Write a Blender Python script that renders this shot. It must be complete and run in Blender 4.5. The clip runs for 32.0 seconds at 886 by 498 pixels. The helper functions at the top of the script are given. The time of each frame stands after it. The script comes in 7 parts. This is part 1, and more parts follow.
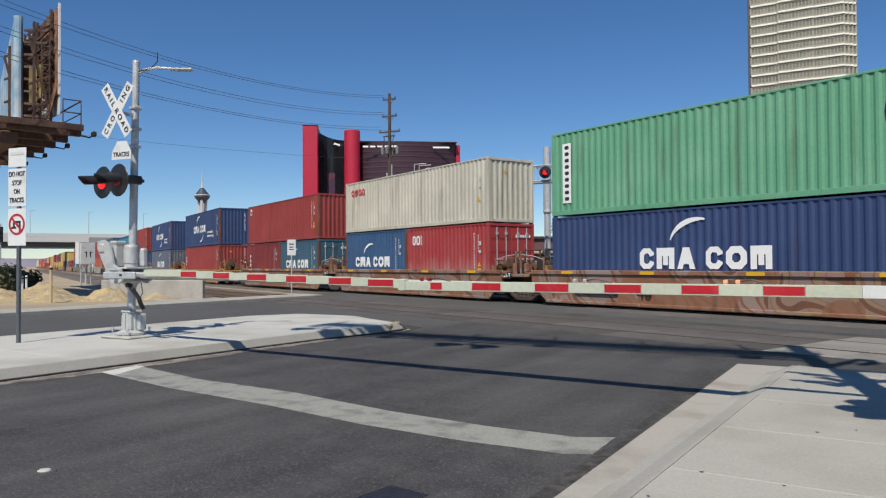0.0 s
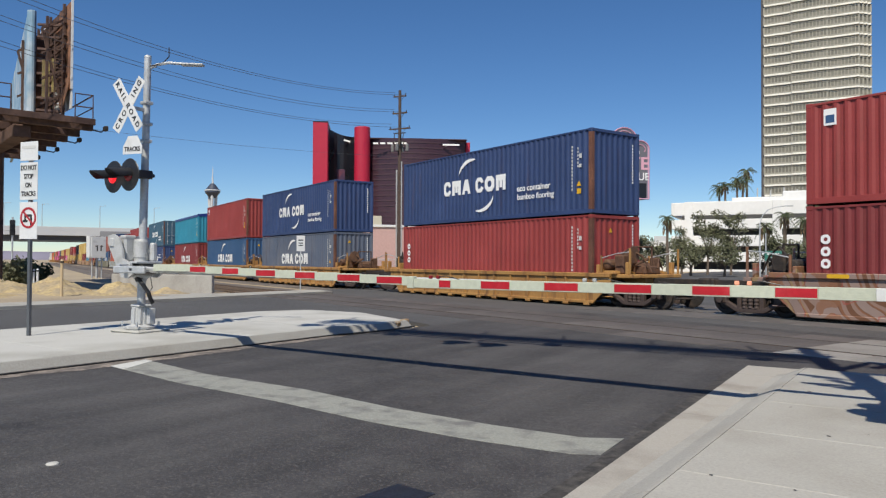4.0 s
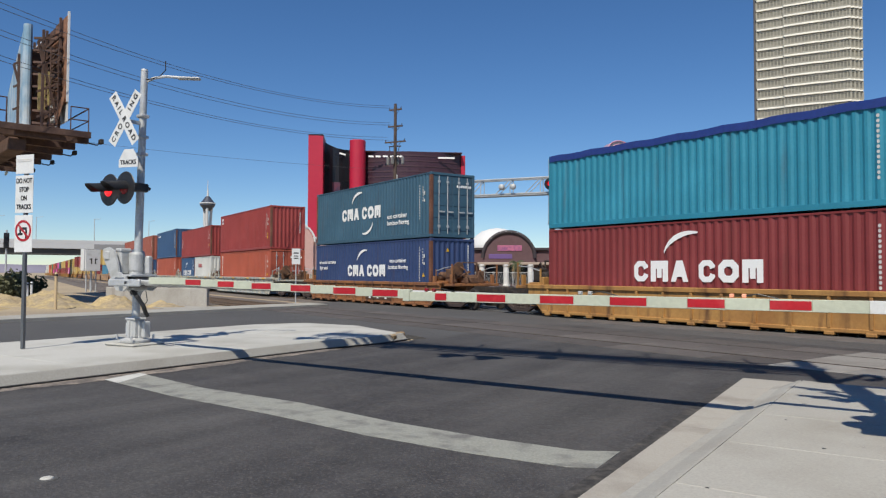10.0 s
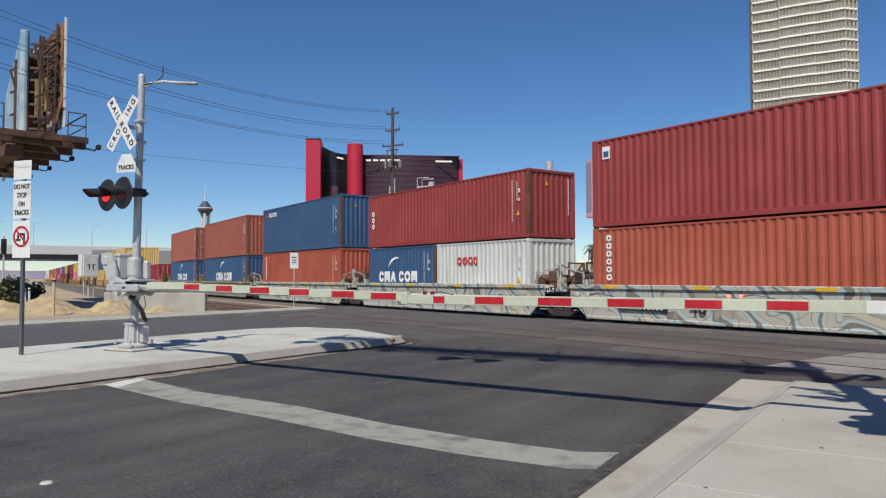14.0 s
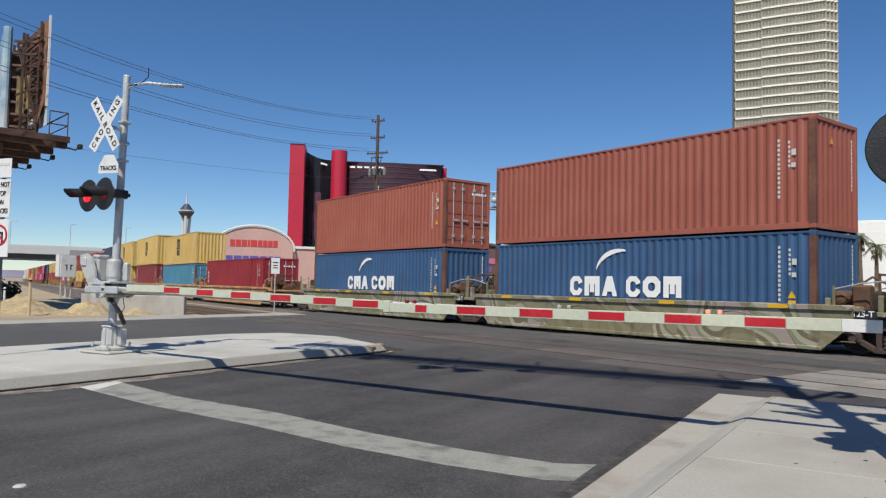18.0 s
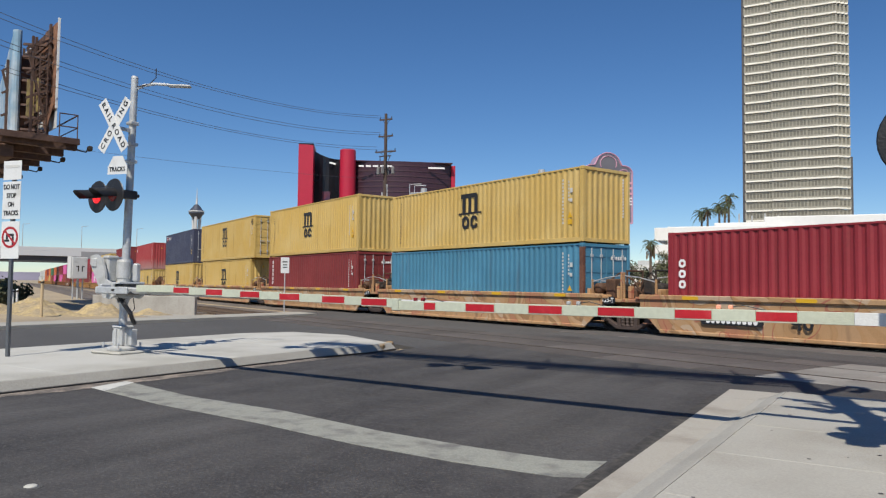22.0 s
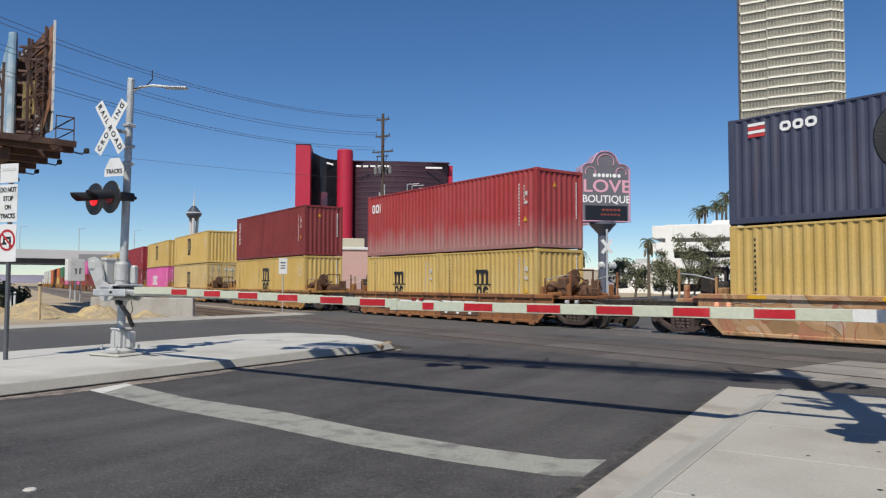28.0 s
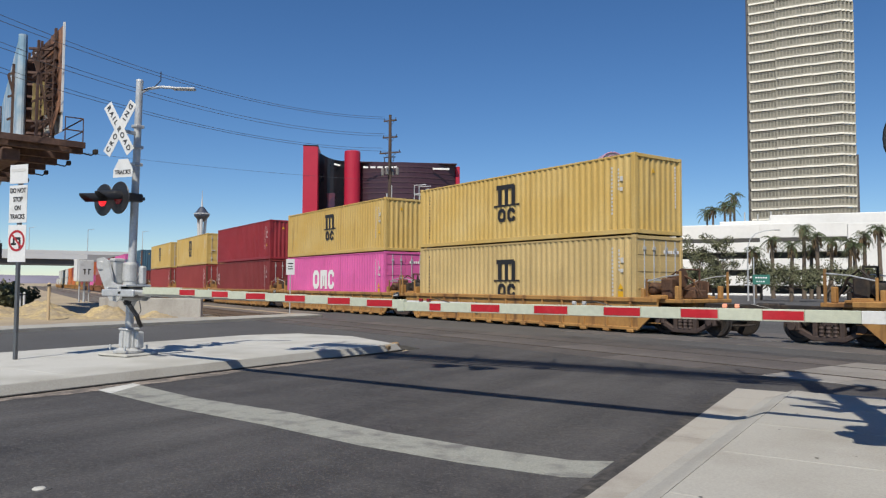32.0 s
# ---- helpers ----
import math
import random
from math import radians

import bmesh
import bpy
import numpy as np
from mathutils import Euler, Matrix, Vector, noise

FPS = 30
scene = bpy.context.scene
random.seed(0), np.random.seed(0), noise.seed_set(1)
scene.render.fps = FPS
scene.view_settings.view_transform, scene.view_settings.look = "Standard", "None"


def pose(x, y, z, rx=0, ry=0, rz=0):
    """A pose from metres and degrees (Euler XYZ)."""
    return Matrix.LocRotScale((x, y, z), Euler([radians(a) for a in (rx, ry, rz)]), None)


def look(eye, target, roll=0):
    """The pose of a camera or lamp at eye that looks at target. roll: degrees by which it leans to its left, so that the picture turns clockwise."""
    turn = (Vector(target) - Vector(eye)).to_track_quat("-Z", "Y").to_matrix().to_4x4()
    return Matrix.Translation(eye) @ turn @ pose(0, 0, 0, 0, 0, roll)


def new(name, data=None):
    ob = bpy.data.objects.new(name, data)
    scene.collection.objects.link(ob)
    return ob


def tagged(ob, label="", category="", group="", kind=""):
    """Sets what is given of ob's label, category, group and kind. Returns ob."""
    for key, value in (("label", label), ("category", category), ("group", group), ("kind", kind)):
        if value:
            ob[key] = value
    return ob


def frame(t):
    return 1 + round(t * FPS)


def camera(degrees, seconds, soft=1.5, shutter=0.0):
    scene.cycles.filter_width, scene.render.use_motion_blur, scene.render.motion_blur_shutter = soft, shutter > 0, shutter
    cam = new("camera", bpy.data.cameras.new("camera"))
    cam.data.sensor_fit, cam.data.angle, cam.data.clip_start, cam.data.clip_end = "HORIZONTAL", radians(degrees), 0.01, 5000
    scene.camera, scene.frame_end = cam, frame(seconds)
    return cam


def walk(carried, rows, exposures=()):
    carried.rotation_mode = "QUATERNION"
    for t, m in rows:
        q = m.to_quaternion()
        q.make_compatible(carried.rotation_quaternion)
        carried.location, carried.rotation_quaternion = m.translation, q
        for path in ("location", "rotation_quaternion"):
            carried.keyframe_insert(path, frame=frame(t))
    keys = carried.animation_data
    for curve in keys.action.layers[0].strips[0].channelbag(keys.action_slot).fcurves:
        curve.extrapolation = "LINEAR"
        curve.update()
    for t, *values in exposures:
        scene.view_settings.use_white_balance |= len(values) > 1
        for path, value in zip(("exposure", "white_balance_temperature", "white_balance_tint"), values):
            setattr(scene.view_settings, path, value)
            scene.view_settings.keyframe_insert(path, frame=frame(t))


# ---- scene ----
cam = camera(62.5, 32.0, soft=1.25)
PATH = [
    (0.0, 0.005, 0.006, 1.509, 91.15, 0.37, 33.40), (0.5, -0.006, 0.006, 1.508, 91.25, 0.27, 33.34),
    (1.0, -0.009, 0.002, 1.510, 91.27, 0.09, 33.09), (1.5, -0.013, 0.005, 1.508, 91.34, 0.21, 32.98),
    (2.0, -0.009, 0.003, 1.509, 91.32, 0.27, 33.41), (2.5, 0.002, 0.001, 1.510, 91.39, 0.43, 33.40),
    (3.0, -0.011, 0.005, 1.507, 91.55, 0.47, 33.51), (3.5, -0.008, 0.006, 1.508, 91.69, 0.36, 33.39),
    (4.0, -0.014, 0.029, 1.514, 90.95, -0.24, 34.09), (4.5, -0.014, 0.030, 1.513, 91.22, -0.13, 34.25),
    (6.5, -0.003, 0.011, 1.514, 91.10, 0.40, 33.52), (7.0, 0.000, 0.010, 1.514, 91.17, 0.70, 33.39),
    (7.5, -0.001, 0.013, 1.512, 91.13, 1.00, 33.69), (8.0, 0.001, 0.018, 1.514, 91.35, 0.43, 33.88),
    (8.5, 0.002, 0.017, 1.510, 91.82, 0.18, 33.72), (9.0, -0.001, 0.013, 1.513, 91.95, -0.01, 33.86),
    (9.5, -0.011, 0.015, 1.510, 92.04, 0.11, 33.94), (10.0, -0.009, 0.008, 1.515, 91.96, -0.21, 33.72),
    (10.5, -0.006, 0.001, 1.512, 92.08, -0.11, 33.45), (11.0, -0.007, 0.005, 1.512, 92.04, 0.13, 33.77),
    (11.5, -0.005, 0.013, 1.511, 91.86, -0.10, 34.18), (12.0, 0.003, 0.007, 1.510, 91.96, 0.20, 33.82),
    (12.5, 0.002, 0.011, 1.511, 92.01, 0.33, 33.88), (13.0, -0.000, 0.005, 1.512, 92.03, 0.27, 33.77),
    (13.5, 0.006, -0.010, 1.509, 92.40, 0.22, 33.50), (14.0, 0.004, -0.009, 1.507, 92.23, 0.16, 33.58),
    (14.5, 0.005, -0.006, 1.512, 92.28, -0.08, 33.67), (15.0, 0.000, -0.002, 1.509, 92.33, 0.08, 33.60),
    (15.5, -0.005, 0.006, 1.507, 92.16, 0.01, 33.98), (17.5, 0.001, -0.030, 1.508, 92.83, -1.04, 32.54),
    (18.0, 0.005, -0.037, 1.513, 92.93, -1.13, 32.12), (18.5, -0.002, -0.030, 1.506, 92.76, -1.13, 32.56),
    (19.0, 0.003, -0.026, 1.508, 92.68, -0.73, 32.70), (19.5, 0.009, -0.018, 1.508, 92.51, -0.39, 32.71),
    (20.0, 0.011, -0.005, 1.509, 92.34, -0.22, 32.66), (20.5, 0.008, 0.001, 1.509, 92.38, 0.12, 33.13),
    (21.0, 0.020, -0.014, 1.513, 92.79, -0.14, 32.94), (21.5, 0.011, -0.009, 1.508, 92.78, -0.38, 32.83),
    (22.0, 0.005, -0.008, 1.506, 92.76, -0.60, 32.88), (22.5, 0.004, -0.013, 1.509, 92.87, -0.52, 32.82),
    (23.0, -0.000, -0.005, 1.510, 92.72, -0.43, 32.89), (23.5, 0.002, -0.009, 1.507, 92.75, -0.45, 32.81),
    (24.0, 0.000, 0.006, 1.508, 92.50, -0.33, 33.15), (24.5, 0.009, 0.000, 1.511, 92.62, -0.49, 33.33),
    (25.0, 0.001, 0.002, 1.508, 92.69, -0.56, 33.53), (25.5, -0.000, -0.010, 1.507, 92.83, -0.49, 33.12),
    (27.5, 0.004, -0.013, 1.504, 92.84, -0.33, 32.82), (28.0, 0.004, -0.007, 1.508, 92.73, -0.16, 32.74),
    (28.5, -0.004, 0.005, 1.507, 92.60, -0.47, 33.10), (29.0, -0.003, 0.006, 1.507, 92.68, -0.11, 32.91),
    (29.5, -0.001, 0.004, 1.507, 92.50, 0.07, 32.87), (30.0, 0.002, 0.008, 1.507, 92.59, 0.00, 33.13),
    (30.5, 0.003, 0.000, 1.505, 92.81, 0.09, 33.33), (31.0, 0.004, -0.002, 1.508, 92.92, 0.08, 33.44),
    (31.5, 0.001, -0.010, 1.509, 92.88, -0.17, 33.37), (32.0, 0.004, -0.009, 1.506, 92.81, -0.25, 33.29),
]
walk(cam, [(r[0], pose(*r[1:])) for r in PATH], exposures=[(0.0, 0.06, 6780.0, 9.0), (1.5, 0.01, 6780.0, 9.0), (2.5, 0.0, 6780.0, 9.0), (4.0, 0.10, 6780.0, 9.0), (8.0, 0.10, 6780.0, 9.0), (12.0, 0.07, 6780.0, 9.0), (15.0, 0.06, 6780.0, 9.0), (18.0, 0.09, 6780.0, 9.0), (20.5, 0.04, 6780.0, 9.0), (22.0, 0.09, 6780.0, 9.0), (25.0, 0.13, 6780.0, 9.0), (28.0, 0.07, 6780.0, 9.0), (29.0, 0.03, 6780.0, 9.0), (30.0, 0.08, 6780.0, 9.0), (32.0, 0.08, 6780.0, 9.0)])

# ---------------------------------------------------------------- light
SUN = Vector((0.21, -0.73, 1.0)).normalized()
world = bpy.data.worlds.new("sky")
scene.world = world
world.use_nodes = True
wn = world.node_tree
sky = wn.nodes.new("ShaderNodeTexSky")
sky.sky_type = "NISHITA"
sky.sun_disc = False
sky.sun_elevation = radians(52.0)
sky.sun_rotation = math.atan2(SUN.x, SUN.y)
sky.altitude = 1500
sky.air_density = 1.0
sky.dust_density = 0.05
sky.ozone_density = 5.0
bg = wn.nodes["Background"]
bg.inputs["Strength"].default_value = 0.10
tone = wn.nodes.new("ShaderNodeHueSaturation")
tone.inputs["Saturation"].default_value = 1.18
tone.inputs["Hue"].default_value = 0.504
wn.links.new(sky.outputs["Color"], tone.inputs["Color"])
wn.links.new(tone.outputs["Color"], bg.inputs["Color"])
sun_data = bpy.data.lights.new("sun", "SUN")
sun_data.energy = 4.7
sun_data.angle = radians(0.53)
sun_data.color = (1.0, 0.95, 0.87)
sun_ob = new("sun", sun_data)
sun_ob.matrix_world = look((0, 0, 60), Vector((0, 0, 60)) - SUN)


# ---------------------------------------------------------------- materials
ALBEDO_SCALE = 0.80  # every base colour is lowered so shade renders deeper under the stronger sun


def darkened(c):
    return tuple(v * ALBEDO_SCALE for v in c)


def mat(name, rgb, rough=0.6, metal=0.0, grain=(40.0, 0.10), stain=None, bump=(60.0, 0.05), rand=0.0, streak=None, emit=0.0, spec=0.5, island=0.0):
    """A painted or mineral surface: fine grain, larger stains, streaks that run down, relief."""
    m = bpy.data.materials.new(name)
    m.use_nodes = True
    nt = m.node_tree
    N, L = nt.nodes, nt.links
    b = N["Principled BSDF"]
    b.inputs["Roughness"].default_value = rough
    b.inputs["Metallic"].default_value = metal
    b.inputs["Specular IOR Level"].default_value = spec
    co = N.new("ShaderNodeTexCoord")
    geo = N.new("ShaderNodeNewGeometry")
    src = co.outputs["Object"]
    col = N.new("ShaderNodeRGB")
    col.outputs[0].default_value = (*darkened(rgb), 1)
    cur = col.outputs[0]

    def noise_tex(scale, detail=3.0, vec=None):
        n = N.new("ShaderNodeTexNoise")
        n.inputs["Scale"].default_value = scale
        n.inputs["Detail"].default_value = detail
        L.new(vec or src, n.inputs["Vector"])
        return n.outputs["Fac"]

    def mixed(fac, a, c, mode="MIX"):
        x = N.new("ShaderNodeMix")
        x.data_type, x.blend_type = "RGBA", mode
        if isinstance(fac, float):
            x.inputs[0].default_value = fac
        else:
            L.new(fac, x.inputs[0])
        for k, v in ((6, a), (7, c)):
            if isinstance(v, tuple):
                x.inputs[k].default_value = (*v, 1)
            else:
                L.new(v, x.inputs[k])
        return x.outputs[2]

    def ramp(fac, lo, hi, a=0.0, c=1.0):
        r = N.new("ShaderNodeMapRange")
        for k, v in zip(("From Min", "From Max", "To Min", "To Max"), (lo, hi, a, c)):
            r.inputs[k].default_value = v
        L.new(fac, r.inputs["Value"])
        return r.outputs["Result"]

    if stain:
        scale, lo, hi, rgb2 = stain
        cur = mixed(ramp(noise_tex(scale, 5.0), lo, hi), cur, darkened(rgb2))
    if streak:
        scale, lo, hi, rgb2 = streak
        mp = N.new("ShaderNodeMapping")
        mp.inputs["Scale"].default_value = (scale, scale, scale * 0.12)
        L.new(src, mp.inputs["Vector"])
        cur = mixed(ramp(noise_tex(1.0, 6.0, mp.outputs["Vector"]), lo, hi), cur, darkened(rgb2))
    if grain[1]:
        g = ramp(noise_tex(grain[0], 4.0), 0.25, 0.75, 1.0 - grain[1], 1.0 + grain[1])
        x = N.new("ShaderNodeVectorMath")
        x.operation = "SCALE"
        L.new(cur, x.inputs[0])
        L.new(g, x.inputs["Scale"])
        cur = x.outputs[0]
    if rand or island:
        if island:
            f = ramp(geo.outputs["Random Per Island"], 0.0, 1.0, 1.0 - island, 1.0 + island)
        else:
            info = N.new("ShaderNodeObjectInfo")
            f = ramp(info.outputs["Random"], 0.0, 1.0, 1.0 - rand, 1.0 + rand)
        x = N.new("ShaderNodeVectorMath")
        x.operation = "SCALE"
        L.new(cur, x.inputs[0])
        L.new(f, x.inputs["Scale"])
        cur = x.outputs[0]
    L.new(cur, b.inputs["Base Color"])
    if bump and bump[1]:
        bp = N.new("ShaderNodeBump")
        bp.inputs["Strength"].default_value = min(1.0, bump[1] * 4)
        bp.inputs["Distance"].default_value = 0.02
        L.new(noise_tex(bump[0], 4.0), bp.inputs["Height"])
        L.new(bp.outputs["Normal"], b.inputs["Normal"])
    if rough < 0.95:
        L.new(ramp(noise_tex(grain[0] * 0.3, 3.0), 0.3, 0.7, max(0.03, rough - 0.08), min(1.0, rough + 0.1)), b.inputs["Roughness"])
    if emit:
        b.inputs["Emission Color"].default_value = (*rgb, 1)
        b.inputs["Emission Strength"].default_value = emit
    return m


def graffiti(name, base, tones, scale=0.9, cover=0.62, outline=0.08, scrawl=(0.30, 0.07, 0.05)):
    """Car paint with sprayed letters: swollen bands in pairs of tones that change along the car, dark outlines, thin scrawls."""
    m = mat(name, base, 0.6, streak=(3.0, 0.55, 0.8, (0.10, 0.05, 0.03)), rand=0.08)
    nt = m.node_tree
    N, L = nt.nodes, nt.links
    b = N["Principled BSDF"]
    old = b.inputs["Base Color"].links[0].from_socket
    co = N.new("ShaderNodeTexCoord")

    def steps(source, stops):
        cr = N.new("ShaderNodeValToRGB")
        cr.color_ramp.interpolation = "CONSTANT"
        els = cr.color_ramp.elements
        els[0].position, els[0].color = stops[0][0], (*stops[0][1], 1)
        els[1].position, els[1].color = stops[1][0], (*stops[1][1], 1)
        for p, c in stops[2:]:
            els.new(p).color = (*c, 1)
        L.new(source, cr.inputs["Fac"])
        return cr.outputs["Color"]

    def mixed(fac, a, c):
        mx = N.new("ShaderNodeMix")
        mx.data_type = "RGBA"
        L.new(fac, mx.inputs[0])
        L.new(a, mx.inputs[6])
        L.new(c, mx.inputs[7])
        return mx.outputs[2]

    wave = N.new("ShaderNodeTexWave")
    wave.bands_direction = "DIAGONAL"
    for key, v in (("Scale", 0.42 * scale), ("Distortion", 7.0), ("Detail", 1.0), ("Detail Scale", 1.5)):
        wave.inputs[key].default_value = v
    L.new(co.outputs["Object"], wave.inputs["Vector"])
    dark = tuple(0.42 * c for c in base)
    t = [darkened(c) for c in tones]
    first = steps(wave.outputs["Fac"], [(0.0, dark), (outline, t[0]), (0.42, t[1]), (0.62, dark), (0.62 + outline, t[2])])
    second = steps(wave.outputs["Fac"], [(0.0, t[3]), (0.30, dark), (0.30 + outline, t[4]), (0.66, t[0]), (1.0 - outline, dark)])
    zone = N.new("ShaderNodeTexNoise")
    zone.inputs["Scale"].default_value = 0.33
    zone.inputs["Detail"].default_value = 1.0
    L.new(co.outputs["Object"], zone.inputs["Vector"])
    where = steps(zone.outputs["Fac"], [(0.0, (0, 0, 0)), (0.5, (1, 1, 1))])
    painted = mixed(where, first, second)
    big = N.new("ShaderNodeTexNoise")
    big.inputs["Scale"].default_value = 0.6
    big.inputs["Detail"].default_value = 3.0
    L.new(co.outputs["Object"], big.inputs["Vector"])
    full = (cover,) * 3
    over = steps(big.outputs["Fac"], [(0.0, (0.12, 0.12, 0.12)), (0.50 if cover < 0.8 else 0.40, full)])
    body = mixed(over, old, painted)
    tag = N.new("ShaderNodeTexNoise")
    tag.inputs["Scale"].default_value = 1.15
    tag.inputs["Detail"].default_value = 0.5
    L.new(co.outputs["Object"], tag.inputs["Vector"])
    thin = steps(tag.outputs["Fac"], [(0.0, (0, 0, 0)), (0.52, (0.7, 0.7, 0.7)), (0.538, (0, 0, 0))])
    line = N.new("ShaderNodeRGB")
    line.outputs[0].default_value = (*scrawl, 1)
    L.new(mixed(thin, body, line.outputs[0]), b.inputs["Base Color"])
    return m


RUST = (0.10, 0.045, 0.025)
M_asphalt = mat("asphalt", (0.043, 0.0405, 0.0415), 0.85, grain=(34.0, 0.34), stain=(0.35, 0.40, 0.70, (0.082, 0.078, 0.076)), streak=(2.4, 0.45, 0.70, (0.070, 0.067, 0.065)), bump=(70.0, 0.09))


def asphalt_stones(m):
    """Scatters small pale stones and longer worn streaks over the binder."""
    nt = m.node_tree
    N, L = nt.nodes, nt.links
    b = N["Principled BSDF"]
    old = b.inputs["Base Color"].links[0].from_socket
    co = N.new("ShaderNodeTexCoord")
    vo = N.new("ShaderNodeTexVoronoi")
    vo.inputs["Scale"].default_value = 62.0
    L.new(co.outputs["Object"], vo.inputs["Vector"])
    sep = N.new("ShaderNodeSeparateColor")
    L.new(vo.outputs["Color"], sep.inputs[0])
    pick = N.new("ShaderNodeMapRange")
    for k, v in zip(("From Min", "From Max", "To Min", "To Max"), (0.72, 0.98, 0.0, 0.45)):
        pick.inputs[k].default_value = v
    L.new(sep.outputs[0], pick.inputs["Value"])
    mp = N.new("ShaderNodeMapping")
    mp.inputs["Scale"].default_value = (1.7, 0.16, 1.0)
    L.new(co.outputs["Object"], mp.inputs["Vector"])
    ns = N.new("ShaderNodeTexNoise")
    ns.inputs["Scale"].default_value = 1.0
    ns.inputs["Detail"].default_value = 6.0
    L.new(mp.outputs["Vector"], ns.inputs["Vector"])
    lane = N.new("ShaderNodeMapRange")
    for k, v in zip(("From Min", "From Max", "To Min", "To Max"), (0.36, 0.66, 0.80, 1.28)):
        lane.inputs[k].default_value = v
    L.new(ns.outputs["Fac"], lane.inputs["Value"])
    sc = N.new("ShaderNodeVectorMath")
    sc.operation = "SCALE"
    L.new(old, sc.inputs[0])
    L.new(lane.outputs["Result"], sc.inputs["Scale"])
    mx = N.new("ShaderNodeMix")
    mx.data_type = "RGBA"
    L.new(pick.outputs["Result"], mx.inputs[0])
    L.new(sc.outputs[0], mx.inputs[6])
    mx.inputs[7].default_value = (0.125, 0.115, 0.108, 1)
    L.new(mx.outputs[2], b.inputs["Base Color"])


asphalt_stones(M_asphalt)
M_asphalt_far = mat("asphalt_old", (0.085, 0.083, 0.082), 0.85, grain=(25.0, 0.35), stain=(0.3, 0.4, 0.7, (0.11, 0.108, 0.105)), bump=(120.0, 0.1))
M_concrete = mat("concrete", (0.445, 0.43, 0.385), 0.85, grain=(45.0, 0.12), stain=(0.9, 0.46, 0.7, (0.37, 0.35, 0.305)), bump=(130.0, 0.06), rand=0.05)
M_concrete_pale = mat("concrete_pale", (0.55, 0.545, 0.505), 0.85, grain=(45.0, 0.12), stain=(0.8, 0.46, 0.7, (0.42, 0.41, 0.365)), bump=(120.0, 0.06), rand=0.04)
M_gutter = mat("gutter_concrete", (0.43, 0.405, 0.355), 0.85, grain=(80.0, 0.1), stain=(1.2, 0.5, 0.7, (0.30, 0.27, 0.23)), bump=(130.0, 0.06), rand=0.05)
M_dirt = mat("desert_dirt", (0.46, 0.37, 0.24), 0.95, grain=(8.0, 0.18), stain=(0.15, 0.4, 0.7, (0.33, 0.27, 0.20)), bump=(10.0, 0.2))
M_sand = mat("yellow_sand", (0.50, 0.385, 0.20), 0.95, grain=(9.0, 0.30), stain=(1.6, 0.44, 0.62, (0.36, 0.29, 0.19)), bump=(9.0, 0.25))
M_gravel = mat("ballast", (0.19, 0.165, 0.145), 0.95, grain=(16.0, 0.55), stain=(0.7, 0.4, 0.65, (0.11, 0.09, 0.075)), bump=(25.0, 0.3))
M_rail = mat("rail_steel", (0.20, 0.13, 0.09), 0.5, 0.6, grain=(30.0, 0.2))
M_railtop = mat("rail_top", (0.55, 0.54, 0.52), 0.25, 1.0, grain=(40.0, 0.1))
M_tie = mat("wood_tie", (0.11, 0.075, 0.05), 0.9, grain=(25.0, 0.3), rand=0.2)
M_panel_worn = mat("worn_crossing_panel", (0.095, 0.083, 0.077), 0.85, grain=(30.0, 0.25), stain=(0.8, 0.45, 0.7, (0.135, 0.12, 0.11)), rand=0.22)
M_panel_pale = mat("pale_crossing_panel", (0.30, 0.285, 0.26), 0.85, grain=(40.0, 0.15), stain=(0.9, 0.45, 0.7, (0.22, 0.20, 0.18)), rand=0.15)
M_panel = mat("crossing_panel", (0.115, 0.105, 0.10), 0.85, grain=(60.0, 0.25), stain=(1.5, 0.5, 0.75, (0.16, 0.145, 0.135)), rand=0.12)
M_line = mat("road_paint", (0.33, 0.335, 0.295), 0.75, grain=(50.0, 0.22), stain=(3.4, 0.50, 0.68, (0.19, 0.187, 0.175)), bump=(120.0, 0.08))
M_line_white = mat("road_paint_fresh", (0.66, 0.66, 0.62), 0.7, grain=(60.0, 0.12), stain=(3.0, 0.55, 0.7, (0.3, 0.3, 0.28)))
M_galv = mat("galvanised_steel", (0.60, 0.62, 0.63), 0.5, 0.30, grain=(25.0, 0.12), stain=(6.0, 0.45, 0.7, (0.50, 0.52, 0.53)))
M_alu = mat("cast_aluminium", (0.58, 0.59, 0.585), 0.55, 0.2, grain=(35.0, 0.1), stain=(5.0, 0.5, 0.75, (0.44, 0.44, 0.42)))
M_black = mat("black_paint", (0.018, 0.018, 0.02), 0.45, grain=(30.0, 0.15))
M_dark = mat("dark_iron", (0.045, 0.038, 0.034), 0.7, 0.3, grain=(20.0, 0.3), stain=(4.0, 0.5, 0.75, (0.10, 0.07, 0.05)), rand=0.15)
M_rusty = mat("rusty_steel", (0.13, 0.07, 0.045), 0.8, 0.2, grain=(18.0, 0.3), stain=(3.0, 0.45, 0.7, (0.20, 0.10, 0.05)), rand=0.2)
M_white = mat("white_reflective", (0.78, 0.79, 0.78), 0.4, grain=(30.0, 0.05), stain=(3.0, 0.55, 0.8, (0.6, 0.6, 0.57)))
M_armwhite = mat("arm_white_sheeting", (0.60, 0.63, 0.50), 0.4, grain=(20.0, 0.08), stain=(3.0, 0.5, 0.8, (0.54, 0.58, 0.46)), rand=0.05)
M_armred = mat("arm_red_sheeting", (0.50, 0.012, 0.022), 0.4, grain=(20.0, 0.1), stain=(5.0, 0.55, 0.75, (0.55, 0.04, 0.05)), rand=0.08)
